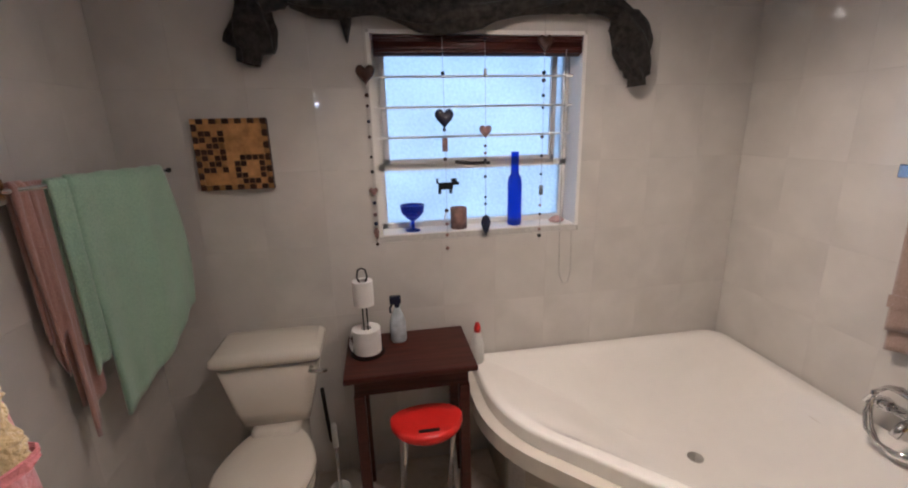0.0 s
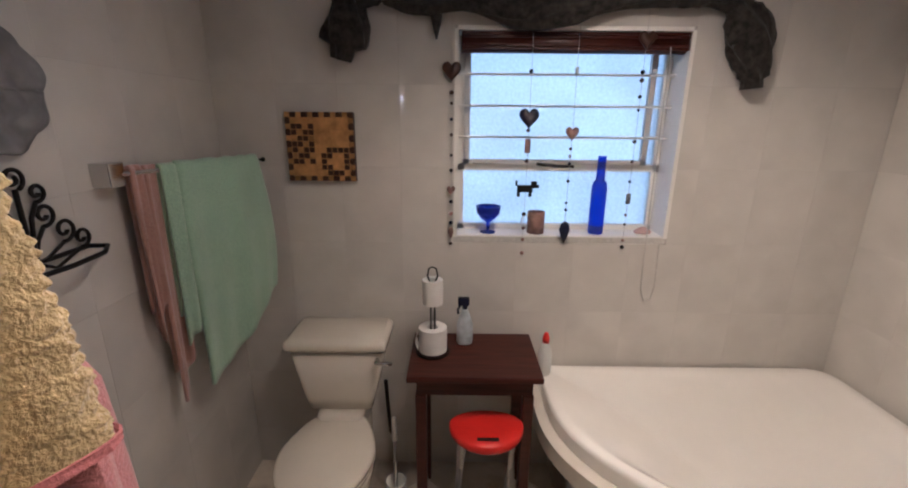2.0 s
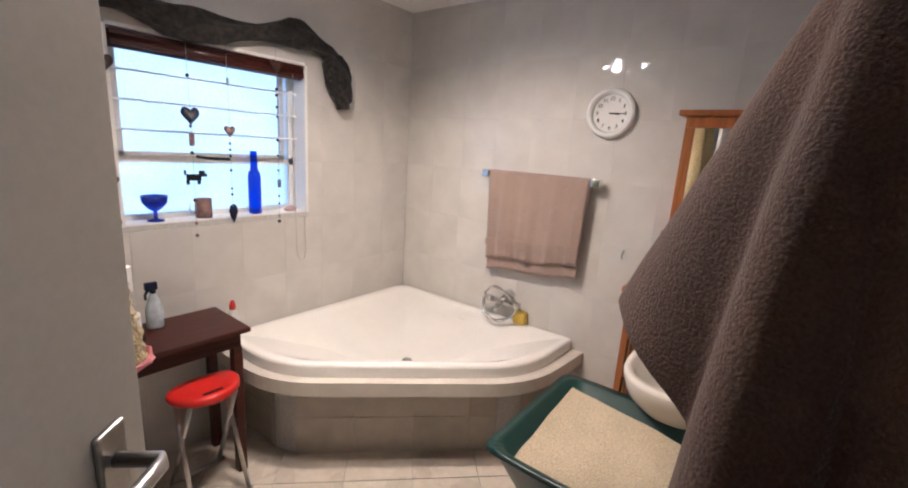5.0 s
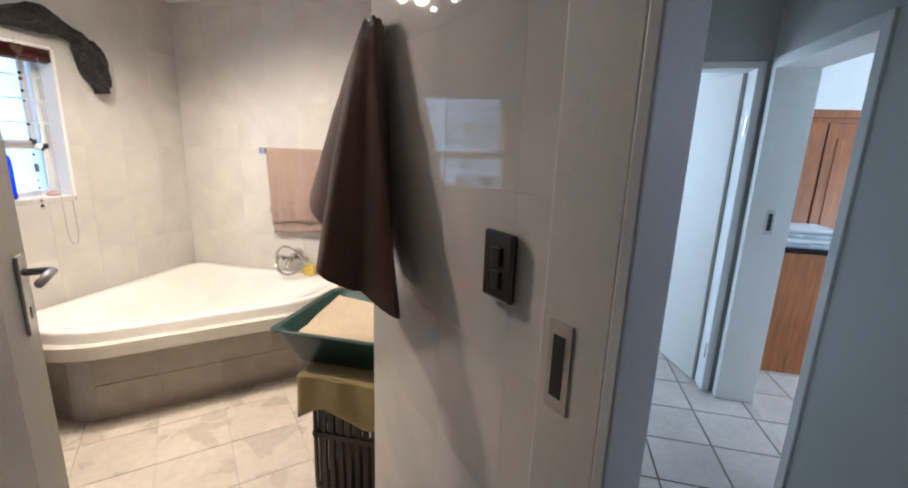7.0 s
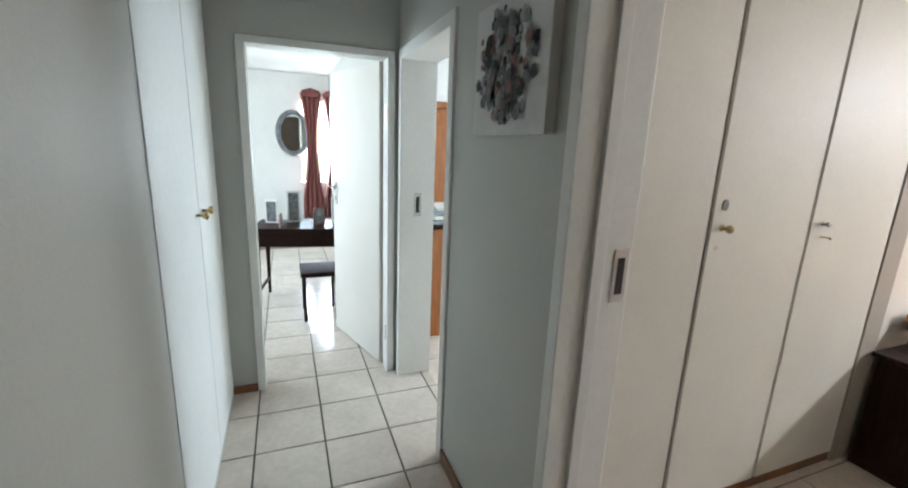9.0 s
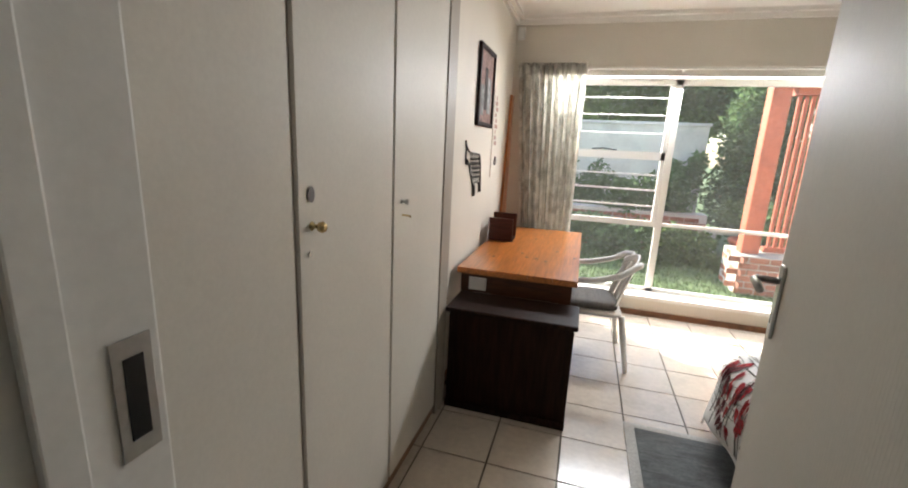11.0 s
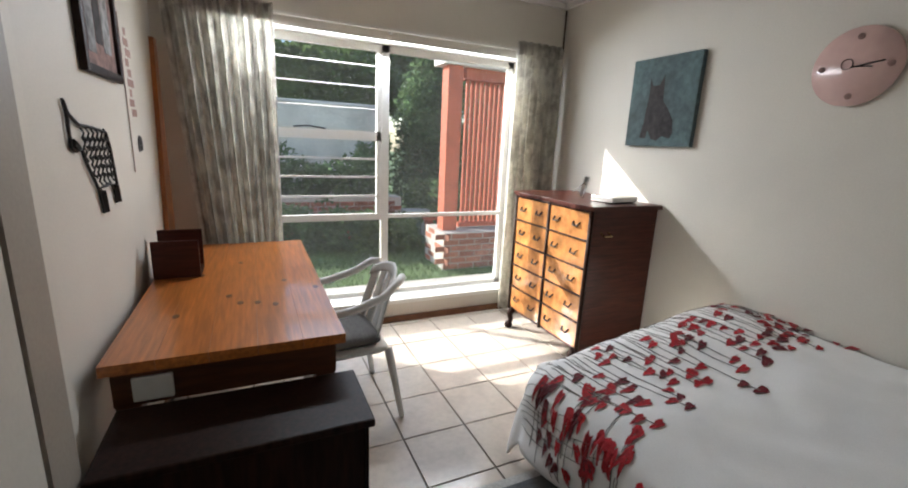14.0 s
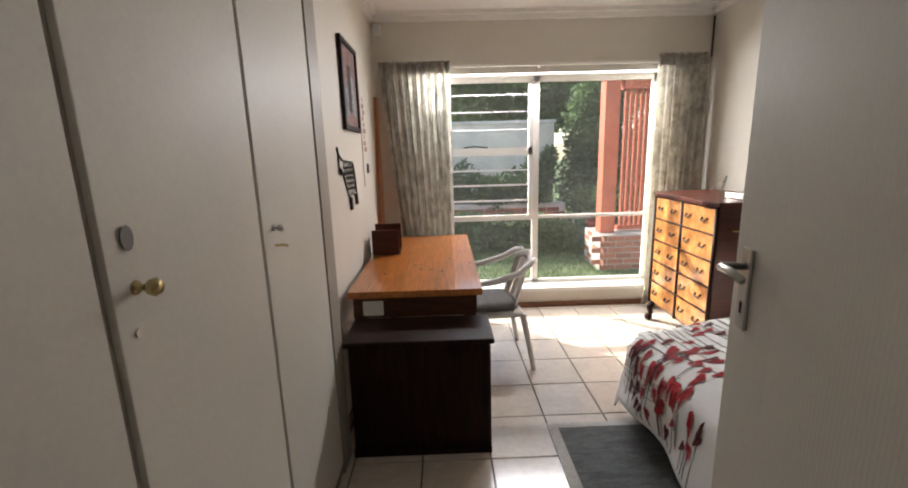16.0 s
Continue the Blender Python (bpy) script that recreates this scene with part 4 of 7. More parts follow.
# small mahogany table
tb = thing("side_table", "dark red mahogany side table against the tiled wall", "table")
part("tabletop", box(0.815, 1.795, 0.722, 1.325, 2.15, 0.745, 0.006), "mahogany", tb)
for xa in (0.845, 1.255):
    for ya in (1.825, 2.09):
        part("leg", box(xa, ya, 0, xa + 0.042, ya + 0.042, 0.65, 0.004), "mahogany", tb)
for a in ((0.85, 1.83, 0.65, 1.292, 1.85, 0.722), (0.85, 2.11, 0.65, 1.292, 2.13, 0.722), (0.85, 1.85, 0.65, 0.87, 2.11, 0.722), (1.272, 1.85, 0.65, 1.292, 2.11, 0.722)):
    part("apron", box(*a), "mahogany", tb)

# red stool
st = thing("stool", "red plastic folding stool with grey tube legs", "stool", at=pose(1.118, 1.82, 0))
so = []
for k in range(40):
    a = k * math.tau / 40
    so.append((0.143 * math.cos(a), (0.14 if math.sin(a) < 0 else 0.07) * math.sin(a)))
seat_bm = loft([[(x * 0.96, y * 0.96, 0.505) for x, y in so], [(x, y, 0.512) for x, y in so], [(x, y, 0.532) for x, y in so], [(x * 0.93, y * 0.93, 0.542) for x, y in so], [(x * 0.4, y * 0.4, 0.537) for x, y in so]])
part("seat", seat_bm, "red_plastic", st, smooth=True)
grip = bmesh.new()
box(-0.04, -0.105, 0.5385, 0.04, -0.088, 0.5425, 0.002, bm=grip)
part("grip_slot", grip, "iron", st)
for sx in (-1, 1):
    part("leg", tube([(sx * 0.10, 0.045, 0.51), (sx * 0.115, -0.13, 0.012)], 0.010, 8), "steel", st, smooth=True)
    part("leg", tube([(sx * 0.09, -0.10, 0.51), (sx * 0.105, 0.15, 0.012)], 0.010, 8), "steel", st, smooth=True)
for yy in (-0.13, 0.15):
    part("floor_bar", tube([(-0.13, yy, 0.011), (0.13, yy, 0.011)], 0.010, 8), "steel", st, smooth=True)

# things on the table
rs = thing("toilet_roll_stand", "black wire stand with two white toilet rolls", "roll stand", at=pose(0.905, 1.985, 0.745))
ringp = [(0.065 * math.cos(k * math.tau / 24), 0.065 * math.sin(k * math.tau / 24), 0.005) for k in range(24)]
stand = tube(ringp, 0.004, 6, closed=True)
tube([(-0.065, 0, 0.005), (0.065, 0, 0.005)], 0.004, 6, stand)
for sx in (-0.008, 0.008):
    tube([(sx, 0, 0.005), (sx, 0, 0.30)], 0.0035, 6, stand)
tube([(-0.008, 0, 0.30), (-0.02, 0, 0.33), (-0.014, 0, 0.36), (0, 0, 0.366), (0.014, 0, 0.36), (0.02, 0, 0.33), (0.008, 0, 0.30)], 0.0035, 6, stand)
part("wire_frame", stand, "iron", rs)


def roll(z0, z1, r):
    bm = lathe([(0.021, z0), (r, z0), (r + 0.001, (z0 + z1) / 2), (r, z1), (0.021, z1), (0.020, z1 - 0.01), (0.020, z0 + 0.01)], 44, ring=True)
    return bm


part("toilet_roll", roll(0.012, 0.112, 0.056), "paper", rs)
part("toilet_roll", roll(0.215, 0.315, 0.040), "paper", rs)
part("loose_sheet", sheet(lambda u, v: (-0.057 - 0.012 * math.sin(v * 3.0), -0.03 + 0.06 * u, 0.10 - 0.075 * v), 4, 8, 0.001), "paper", rs)

sp = thing("spray_bottle", "clear spray bottle with a dark blue trigger", "spray bottle", at=pose(1.035, 2.06, 0.745))
part("bottle", lathe([(0, 0), (0.03, 0), (0.034, 0.01), (0.034, 0.09), (0.022, 0.13), (0.013, 0.15), (0.013, 0.165), (0, 0.165)], 18, squash=(1, 0.7)), "denim_box", sp, smooth=True)
tg = box(-0.03, -0.012, 0.175, 0.018, 0.012, 0.21, 0.006)
tube([(-0.016, 0, 0.18), (-0.03, 0, 0.155), (-0.028, 0, 0.135)], 0.005, 6, tg)
tube([(0, 0, 0.16), (0, 0, 0.18)], 0.012, 10, tg)
part("trigger", tg, "navy", sp, "navy blue trigger head")

bl = thing("bleach_bottle", "white bottle with a red cap on the bath rim", "bottle", at=pose(1.395, 2.12, 0.566))
part("bottle", lathe([(0, 0), (0.026, 0), (0.03, 0.01), (0.03, 0.10), (0.018, 0.14), (0.014, 0.155), (0, 0.155)], 18), "white_plastic", bl, smooth=True)
part("cap", lathe([(0.016, 0.155), (0.016, 0.175), (0.008, 0.20), (0, 0.202)], 14), "red_plastic", bl, "red cap", True)

# mosaic plaque
mo = thing("mosaic_plaque", "square amber and brown mosaic plaque on the wall", "plaque")
part("backing", box(0.312, 2.178, 1.412, 0.585, 2.199, 1.682, 0.003), "mosaic_dark", mo)
rnd = random.Random(21)
n = 12
c = 0.273 / n
for i in range(n):
    for j in range(n):
        edge = i in (0, n - 1) or j in (0, n - 1)
        dx, dz = i - 8.4, j - 3.2
        ring = 1.6 < math.hypot(dx, dz) < 2.7
        block = 1 <= i < 5 and 2 < j < 10
        darkp = (edge and (i + j) % 2 == 0) or ring or (block and (i + 2 * j) % 3 != 0)
        xx, zz = 0.312 + i * c, 1.412 + j * c
        if block or edge or ring:
            part("tessera", box(xx + 0.0015, 2.174, zz + 0.0015, xx + c - 0.0015, 2.179, zz + c - 0.0015), "mosaic_dark" if darkp else "mosaic", mo)
part("amber_field", box(0.33, 2.1765, 1.43, 0.567, 2.1785, 1.664), "mosaic", mo)

# velvet swag over the window
sw = thing("swag", "dark patterned velvet scarf draped over the window", "drape")
SW = [(0.56, 1.87), (0.585, 1.98), (0.60, 2.08), (0.72, 2.125), (0.90, 2.09), (1.05, 2.07), (1.20, 2.05), (1.42, 2.055), (1.62, 2.09), (1.78, 2.13), (1.90, 2.11), (2.0, 2.07), (2.07, 1.96), (2.10, 1.86), (2.11, 1.78)]


def swag_fn(u, v):
    s = u * (len(SW) - 1)
    i = min(int(s), len(SW) - 2)
    p, q = Vector(SW[i]), Vector(SW[i + 1])
    m = p.lerp(q, s - i)
    d = (q - p).normalized()
    nrm = Vector((-d.y, d.x))
    a = v * math.tau
    wid = 0.050 + 0.016 * math.sin(u * 31) + (0.015 if u < 0.2 or u > 0.8 else 0.0)
    if u < 0.03 or u > 0.97:
        wid *= 0.55
    fold = 1 + 0.20 * math.sin(5 * a + u * 38)
    off = nrm * math.cos(a) * wid * fold
    return Vector((m.x + off.x, 2.152 - 0.04 * math.sin(a) * fold, m.y + off.y))


part("cloth", sheet(swag_fn, 110, 26, 0.0), "velvet", sw, smooth=True)
part("hanging_tip", loft([[(0.915 + dx * k, 2.16 + dy * k, z) for dx, dy in ((-1, 0), (0, -1), (1, 0), (0, 1))] for k, z in ((0.03, 2.09), (0.02, 2.01), (0.003, 1.945))]), "velvet", sw, smooth=True)
# rolled wooden blind
bd = thing("rolled_blind", "dark brown rolled wooden blind at the window head", "blind")
part("roll", tube([(1.01, 2.235, 1.945), (1.875, 2.235, 1.945)], 0.036, 14), "mahogany", bd, smooth=True)
for zz in (1.918, 1.93, 1.96, 1.972):
    part("slat", box(1.008, 2.196, zz, 1.876, 2.203, zz + 0.009, 0.001), "mahogany", bd)
cd = thing("blind_cord", "looped pale bead cord hanging from the blind", "cord")
part("cord", tube([(1.80, 2.185, 1.93), (1.802, 2.185, 1.30), (1.81, 2.185, 0.95), (1.83, 2.185, 0.895), (1.855, 2.185, 0.90), (1.868, 2.185, 0.96), (1.862, 2.185, 1.16)], 0.0022, 6), "grout_light", cd)

# strings of charms
def heart_shape(r, d):
    pts = []
    for k in range(22):
        a = k * math.tau / 22
        x = 0.82 * math.sin(a) ** 3
        z = (13 * math.cos(a) - 5 * math.cos(2 * a) - 2 * math.cos(3 * a) - math.cos(4 * a)) / 17
        pts.append((x * r, z * r))
    out = [[(x * k, y, z * k) for x, z in pts] for k, y in ((0.75, -d), (1.0, -d * 0.4), (1.0, d * 0.4), (0.75, d))]
    return loft(out)


def charm_string(x, z_top, z_low, charms, beads, label):
    s = thing("charm_string", label, "ornament", "charm strings at the window")
    part("thread", tube([(x, 2.186, z_top), (x + 0.003, 2.186, (z_top + z_low) / 2), (x, 2.186, z_low)], 0.0012, 5), "grout_light", s)
    rnd = random.Random(int(x * 1000))
    for z in beads:
        r = rnd.uniform(0.006, 0.010)
        part("bead", lathe([(0, -r), (r * 0.8, -r * 0.6), (r, 0), (r * 0.8, r * 0.6), (0, r)], 10, (x, 2.186, z)), rnd.choice(["iron", "navy", "ink_rust", "mosaic_dark"]), s, smooth=True)
    for kind, z, size, mat in charms:
        if kind == "heart":
            bm = heart_shape(size, size * 0.28)
        elif kind == "drop":
            bm = lathe([(0, -size), (size * 0.25, -size * 0.5), (size * 0.42, 0.1 * size), (size * 0.3, size * 0.6), (0, size * 0.8)], 14, squash=(1, 0.5))
        elif kind == "terrier":
            bm = box(-0.034, -0.006, -0.012, 0.030, 0.006, 0.018, 0.004)
            for a in ((-0.034, -0.03, -0.022, -0.008), (0.014, -0.03, 0.026, -0.008), (0.022, 0.006, 0.046, 0.034), (0.040, 0.006, 0.056, 0.020), (-0.042, 0.014, -0.034, 0.036)):
                box(a[0], -0.006, a[1], a[2], 0.006, a[3], 0.002, bm=bm)
        else:
            bm = box(-size * 0.4, -0.006, -size, size * 0.4, 0.006, size, 0.004)
        bm.transform(Matrix.Translation((x, 2.180, z)))
        part({"terrier": "dog_charm", "heart": "heart_charm", "drop": "drop_charm"}.get(kind, "tag_charm"), bm, mat, s, smooth=kind in ("heart", "drop"))


charm_string(0.972, 2.06, 1.13, [("heart", 1.84, 0.045, "mosaic_dark"), ("tag", 1.84, 0.02, "ink_rust"), ("heart", 1.38, 0.022, "ink_rust"), ("drop", 1.20, 0.03, "ink_rust")], [1.76, 1.72, 1.66, 1.60, 1.52, 1.46, 1.33, 1.28, 1.24, 1.15], "string of wooden hearts and beads beside the window")
charm_string(1.278, 2.06, 1.09, [("heart", 1.67, 0.048, "navy"), ("tag", 1.56, 0.028, "ink_rust"), ("terrier", 1.385, 0.04, "iron")], [1.98, 1.92, 1.84, 1.62, 1.50, 1.28, 1.22, 1.17, 1.11], "string with a dark heart and a small terrier shape")
charm_string(1.452, 2.06, 1.14, [("heart", 1.612, 0.032, "ink_rust"), ("drop", 1.21, 0.055, "navy"), ("tag", 1.84, 0.016, "grout_light")], [1.97, 1.55, 1.52, 1.49, 1.42, 1.33, 1.30], "string with a brown heart and a dark drop")
charm_string(1.705, 2.06, 1.12, [("heart", 1.955, 0.040, "mosaic_dark"), ("heart", 1.955, 0.020, "grout_light"), ("tag", 1.35, 0.022, "ink_grey")], [1.84, 1.81, 1.75, 1.70, 1.58, 1.50, 1.42, 1.28, 1.24, 1.17, 1.14], "string with a dark heart and bright beads")

# on the sill
gb = thing("goblet", "cobalt blue glass goblet on the window sill", "goblet", at=pose(1.135, 2.265, 1.181))
part("bowl", lathe([(0, 0), (0.034, 0), (0.034, 0.004), (0.008, 0.012), (0.008, 0.045), (0.03, 0.06), (0.05, 0.085), (0.055, 0.118), (0.050, 0.118), (0.045, 0.088), (0.0, 0.066)], 24), "blue_glass", gb, smooth=True)
bt = thing("bottle", "tall cobalt blue glass bottle on the window sill", "bottle", at=pose(1.61, 2.265, 1.181))
part("body", lathe([(0, 0), (0.030, 0), (0.033, 0.008), (0.033, 0.20), (0.028, 0.225), (0.019, 0.235), (0.017, 0.33), (0.019, 0.335), (0.0, 0.335)], 22), "blue_glass", bt, smooth=True)
mg = thing("mug", "brown patterned mug on the window sill", "mug", at=pose(1.345, 2.265, 1.181))
part("cup", lathe([(0, 0), (0.037, 0), (0.038, 0.095), (0.034, 0.095), (0.033, 0.008), (0, 0.008)], 22), "ink_rust", mg, smooth=True)
part("handle", tube([(-0.036, 0, 0.08), (-0.058, 0, 0.075), (-0.064, 0, 0.05), (-0.055, 0, 0.025), (-0.036, 0, 0.02)], 0.004, 6), "white_plastic", mg, smooth=True)
sh = thing("seashell", "pale pink seashell on the window sill", "shell", at=pose(1.815, 2.255, 1.181))
part("shell", lathe([(0, 0), (0.035, 0.004), (0.04, 0.012), (0.02, 0.028), (0, 0.034)], 9, squash=(1, 0.6)), "pink_clock", sh)

# west wall: iron shelf and plate
ir = thing("iron_shelf", "black wrought iron scroll shelf on the wall", "shelf")


def scroll(cy, cz, r, turns, start, bm, flip=1):
    pts = []
    for k in range(26):
        t = k / 25
        a = start + flip * turns * math.tau * t
        rr = r * (1 - 0.75 * t)
        pts.append((0.045, cy + rr * math.cos(a), cz + rr * math.sin(a)))
    tube(pts, 0.005, 6, bm)


IY = 1.325
sc = bmesh.new()
scroll(IY, 1.528, 0.026, 1.3, -1.2, sc)
for sgn in (-1, 1):
    for dy, cz, r in ((0.045, 1.492, 0.022), (0.050, 1.440, 0.028), (0.092, 1.395, 0.030), (0.135, 1.365, 0.026)):
        scroll(IY + sgn * dy, cz, r, 1.25, -1.9 if sgn > 0 else 5.0, sc, sgn)
        tube([(0.045, IY + sgn * 0.004, 1.335), (0.045, IY + sgn * (0.004 + dy * 0.35), cz - 0.055), (0.045, IY + sgn * (dy - r * 0.3), cz - r)], 0.0048, 6, sc)
tube([(0.045, IY, 1.335), (0.045, IY, 1.505)], 0.0055, 6, sc)
part("scrollwork", sc, "iron", ir, smooth=True)
rail_pts = [(0.035, IY - 0.155, 1.335), (0.085, IY - 0.16, 1.335), (0.125, IY - 0.10, 1.335), (0.135, IY, 1.335), (0.125, IY + 0.10, 1.335), (0.085, IY + 0.16, 1.335), (0.035, IY + 0.155, 1.335)]
shf = tube(rail_pts, 0.006, 8)
tube([(0.040, IY - 0.155, 1.335), (0.040, IY + 0.155, 1.335)], 0.006, 8, shf)
part("rack", shf, "iron", ir, smooth=True)
pt = thing("wall_plate", "grey pewter plate hung on the tiled wall", "plate")
def plate_fn(u, v):
    """A scalloped dish with leaf ribs pressed into it."""
    a = u * math.tau
    r = v * (0.128 + 0.010 * abs(math.sin(4 * a)) + 0.004 * math.sin(3 * a))
    dish = 0.010 + 0.022 * max(0.0, v - 0.55) + 0.006 * math.sin(8 * a) * v * v + 0.004 * math.sin(18 * v + 2 * math.sin(3 * a))
    return Vector((0.032 + dish, 1.312 + r * math.cos(a), 1.712 + r * math.sin(a)))


part("plate", sheet(plate_fn, 72, 14, 0.006), "plate", pt, smooth=True)

# fleece jacket on the door
jk = thing("fleece_jacket", "cream sherpa fleece jacket hanging behind the door", "jacket", at=pose(0.43, 0.70, 0))


def jacket_fn(u, v):
    a = u * math.tau
    z = 2.02 - 0.72 * v
    r = 0.085 + 0.056 * v
    ca, sa = math.cos(a), math.sin(a)
    fold = 1 + (0.30 * math.sin(5 * a + 0.4) + 0.09 * math.sin(9 * a + 2 * v)) * (0.3 + 0.7 * v)
    q = Vector((ca * r * 1.2, sa * r, z))
    lump = 0.011 * (0.5 - noise.voronoi(Vector((q.x * 48, q.y * 48, q.z * 80)))[0][0]) + 0.006 * noise.noise(q * 110)
    rr = r * fold + lump
    return Vector((rr * 1.2 * ca, rr * 0.9 * sa, z + 0.03 * math.sin(2 * a) * v + 0.012 * noise.noise(q * 30) * v))


jm = sheet(jacket_fn, 260, 200, 0.0)
bmesh.ops.remove_doubles(jm, verts=jm.verts, dist=0.0004)
jm.transform(pose(0, 0, 0, 0, 0, 30))
part("body", jm, "fleece", jk, smooth=True)
lm = sheet(lambda u, v: jacket_fn(u, 0.985 + 0.012 * v) * 1.0 + Vector((0.008 * math.cos(u * math.tau), 0.008 * math.sin(u * math.tau), -0.006)), 90, 3, 0.003)
lm.transform(pose(0, 0, 0, 0, 0, 30))
part("lining_edge", lm, "pink_trim", jk, "pink lining edge")
part("hook", tube([(-0.10, -0.16, 2.03), (-0.03, -0.05, 2.03), (0.0, 0.0, 2.01)], 0.006, 8), "chrome", jk)

pr = thing("dressing_gown", "dusty pink dressing gown hanging beneath the fleece jacket", "gown", at=pose(0.40, 0.82, 0))


def gown_fn(u, v):
    a = u * math.tau
    r = 0.045 + 0.085 * min(1.0, v / 0.4) + 0.015 * v
    fold = 1 + 0.16 * math.sin(6 * a + 0.8) * (0.3 + 0.7 * v) + 0.05 * math.sin(11 * a + 3 * v)
    return Vector((r * fold * 1.15 * math.cos(a), r * fold * math.sin(a), 1.56 - 0.66 * v + 0.02 * math.sin(3 * a) * v))


part("body", sheet(gown_fn, 80, 40, 0.0), "gown_pink", pr, smooth=True)
part("hanging_loop", tube([(0.0, 0.0, 1.55), (0.01, -0.06, 1.80), (0.005, -0.13, 2.01)], 0.004, 6), "gown_pink", pr)

# east wall: clock, mixer, cabinet, chest, tissue box
ck = thing("wall_clock", "round white wall clock reading a quarter past three", "clock", at=pose(2.72, 0.768, 1.82, 0, -90, 0))
part("rim", lathe([(0.092, 0.012), (0.098, 0.034), (0.110, 0.042), (0.122, 0.032), (0.126, 0.0), (0.092, 0.0)], 48, ring=True), "white_plastic", ck, smooth=True)
part("dial", lathe([(0, 0.012), (0.094, 0.012), (0.094, 0.002), (0, 0.002)], 40), "canvas", ck)


def text_mesh(body, size, depth=0.0006):
    cu = bpy.data.curves.new("text", "FONT")
    cu.body, cu.size, cu.extrude = body, size, depth
    cu.align_x, cu.align_y = "CENTER", "CENTER"
    ob = bpy.data.objects.new("text", cu)
    scene.collection.objects.link(ob)
    me = bpy.data.meshes.new_from_object(ob.evaluated_get(bpy.context.evaluated_depsgraph_get()))
    bpy.data.objects.remove(ob)
    bm = bmesh.new()
    bm.from_mesh(me)
    return bm


# on the dial, local x points up and local y points away from the reader's right
for h in range(1, 13):
    a = h * math.tau / 12
    bm = text_mesh(str(h), 0.026)
    bm.transform(Matrix.Translation((0.072 * math.cos(a), -0.072 * math.sin(a), 0.0135)) @ pose(0, 0, 0, 0, 0, -90))
    part("numeral", bm, "black", ck)
for ang, ln, wd in ((97.5, 0.045, 0.005), (90.0, 0.070, 0.0035)):
    bm = box(-0.01, -wd / 2, 0.015, ln, wd / 2, 0.0165)
    bm.transform(pose(0, 0, 0, 0, 0, -ang))
    part("clock_hand", bm, "black", ck)

mx = thing("bath_mixer", "chrome bath mixer with a coiled shower hose", "tap")
part("body", tube([(2.715, 1.27, 0.68), (2.64, 1.27, 0.68)], 0.022, 14), "chrome", mx, smooth=True)
part("cross_bar", tube([(2.66, 1.18, 0.68), (2.66, 1.36, 0.68)], 0.018, 12), "chrome", mx, smooth=True)
for yy in (1.17, 1.37):
    part("handle", lathe([(0, -0.02), (0.022, -0.018), (0.026, 0.0), (0.022, 0.018), (0, 0.02)], 12, (2.66, yy, 0.68), "y"), "chrome", mx, smooth=True)
part("spout", tube([(2.65, 1.27, 0.68), (2.60, 1.27, 0.675), (2.57, 1.27, 0.64)], 0.014, 10), "chrome", mx, smooth=True)
part("shower_head", lathe([(0, 0), (0.012, 0.0), (0.014, 0.05), (0.036, 0.085), (0.036, 0.10), (0, 0.104)], 16, (2.61, 1.25, 0.72), "x"), "chrome", mx, smooth=True)
hose = [(2.60 + 0.03 * math.sin(k * 0.9), 1.27 + 0.12 * math.cos(k * 0.42), 0.685 + 0.105 * math.sin(k * 0.42)) for k in range(32)]
part("hose", tube(hose, 0.007, 8), "chrome", mx, "chrome coiled hose", True)
yg = thing("sponge", "yellow sponge on the bath rim by the mixer", "sponge", at=pose(2.68, 1.15, 0.566))
part("block", box(-0.026, -0.04, 0, 0.026, 0.04, 0.075, 0.012), "yellow", yg)
hk = thing("wall_hook", "small chrome hook on the tiled wall", "hook")
part("hook", tube([(2.72, 0.607, 1.13), (2.70, 0.607, 1.12), (2.69, 0.607, 1.10), (2.70, 0.607, 1.09)], 0.005, 8), "chrome", hk, smooth=True)

mc = thing("mirror_cabinet", "honey brown wooden bathroom cabinet with mirrored doors", "cabinet")
CX = 2.60
part("body", box(CX + 0.02, -0.03, 1.285, 2.718, 0.395, 1.80, 0.003), "honey", mc)
part("cornice", box(CX - 0.02, -0.036, 1.80, 2.718, 0.425, 1.825, 0.005), "honey", mc)
part("base_moulding", box(CX - 0.015, -0.036, 1.262, 2.718, 0.42, 1.285, 0.005), "honey", mc)
for ya, yb, ky in ((0.185, 0.395, 0.197), (-0.03, 0.180, 0.168)):
    dr = None
    for a in ((CX, ya, 1.287, CX + 0.02, yb, 1.335), (CX, ya, 1.75, CX + 0.02, yb, 1.798), (CX, ya, 1.335, CX + 0.02, ya + 0.04, 1.75), (CX, yb - 0.04, 1.335, CX + 0.02, yb, 1.75)):
        if dr is None:
            dr = part("door", box(CX + 0.015, ya, 1.287, CX + 0.02, yb, 1.798), "honey", mc)
        part("door_rail", box(*a, 0.002), "honey", dr)
    part("mirror", box(CX + 0.008, ya + 0.038, 1.333, CX + 0.014, yb - 0.038, 1.752), "mirror", dr, "mirror panel")
    kb = lathe([(0.005, 0), (0.005, 0.012), (0.012, 0.016), (0.013, 0.026), (0, 0.032)], 12)
    kb.transform(pose(CX, ky, 1.56, 0, -90, 0))
    part("knob", kb, "brass", dr, "brass knob", True)

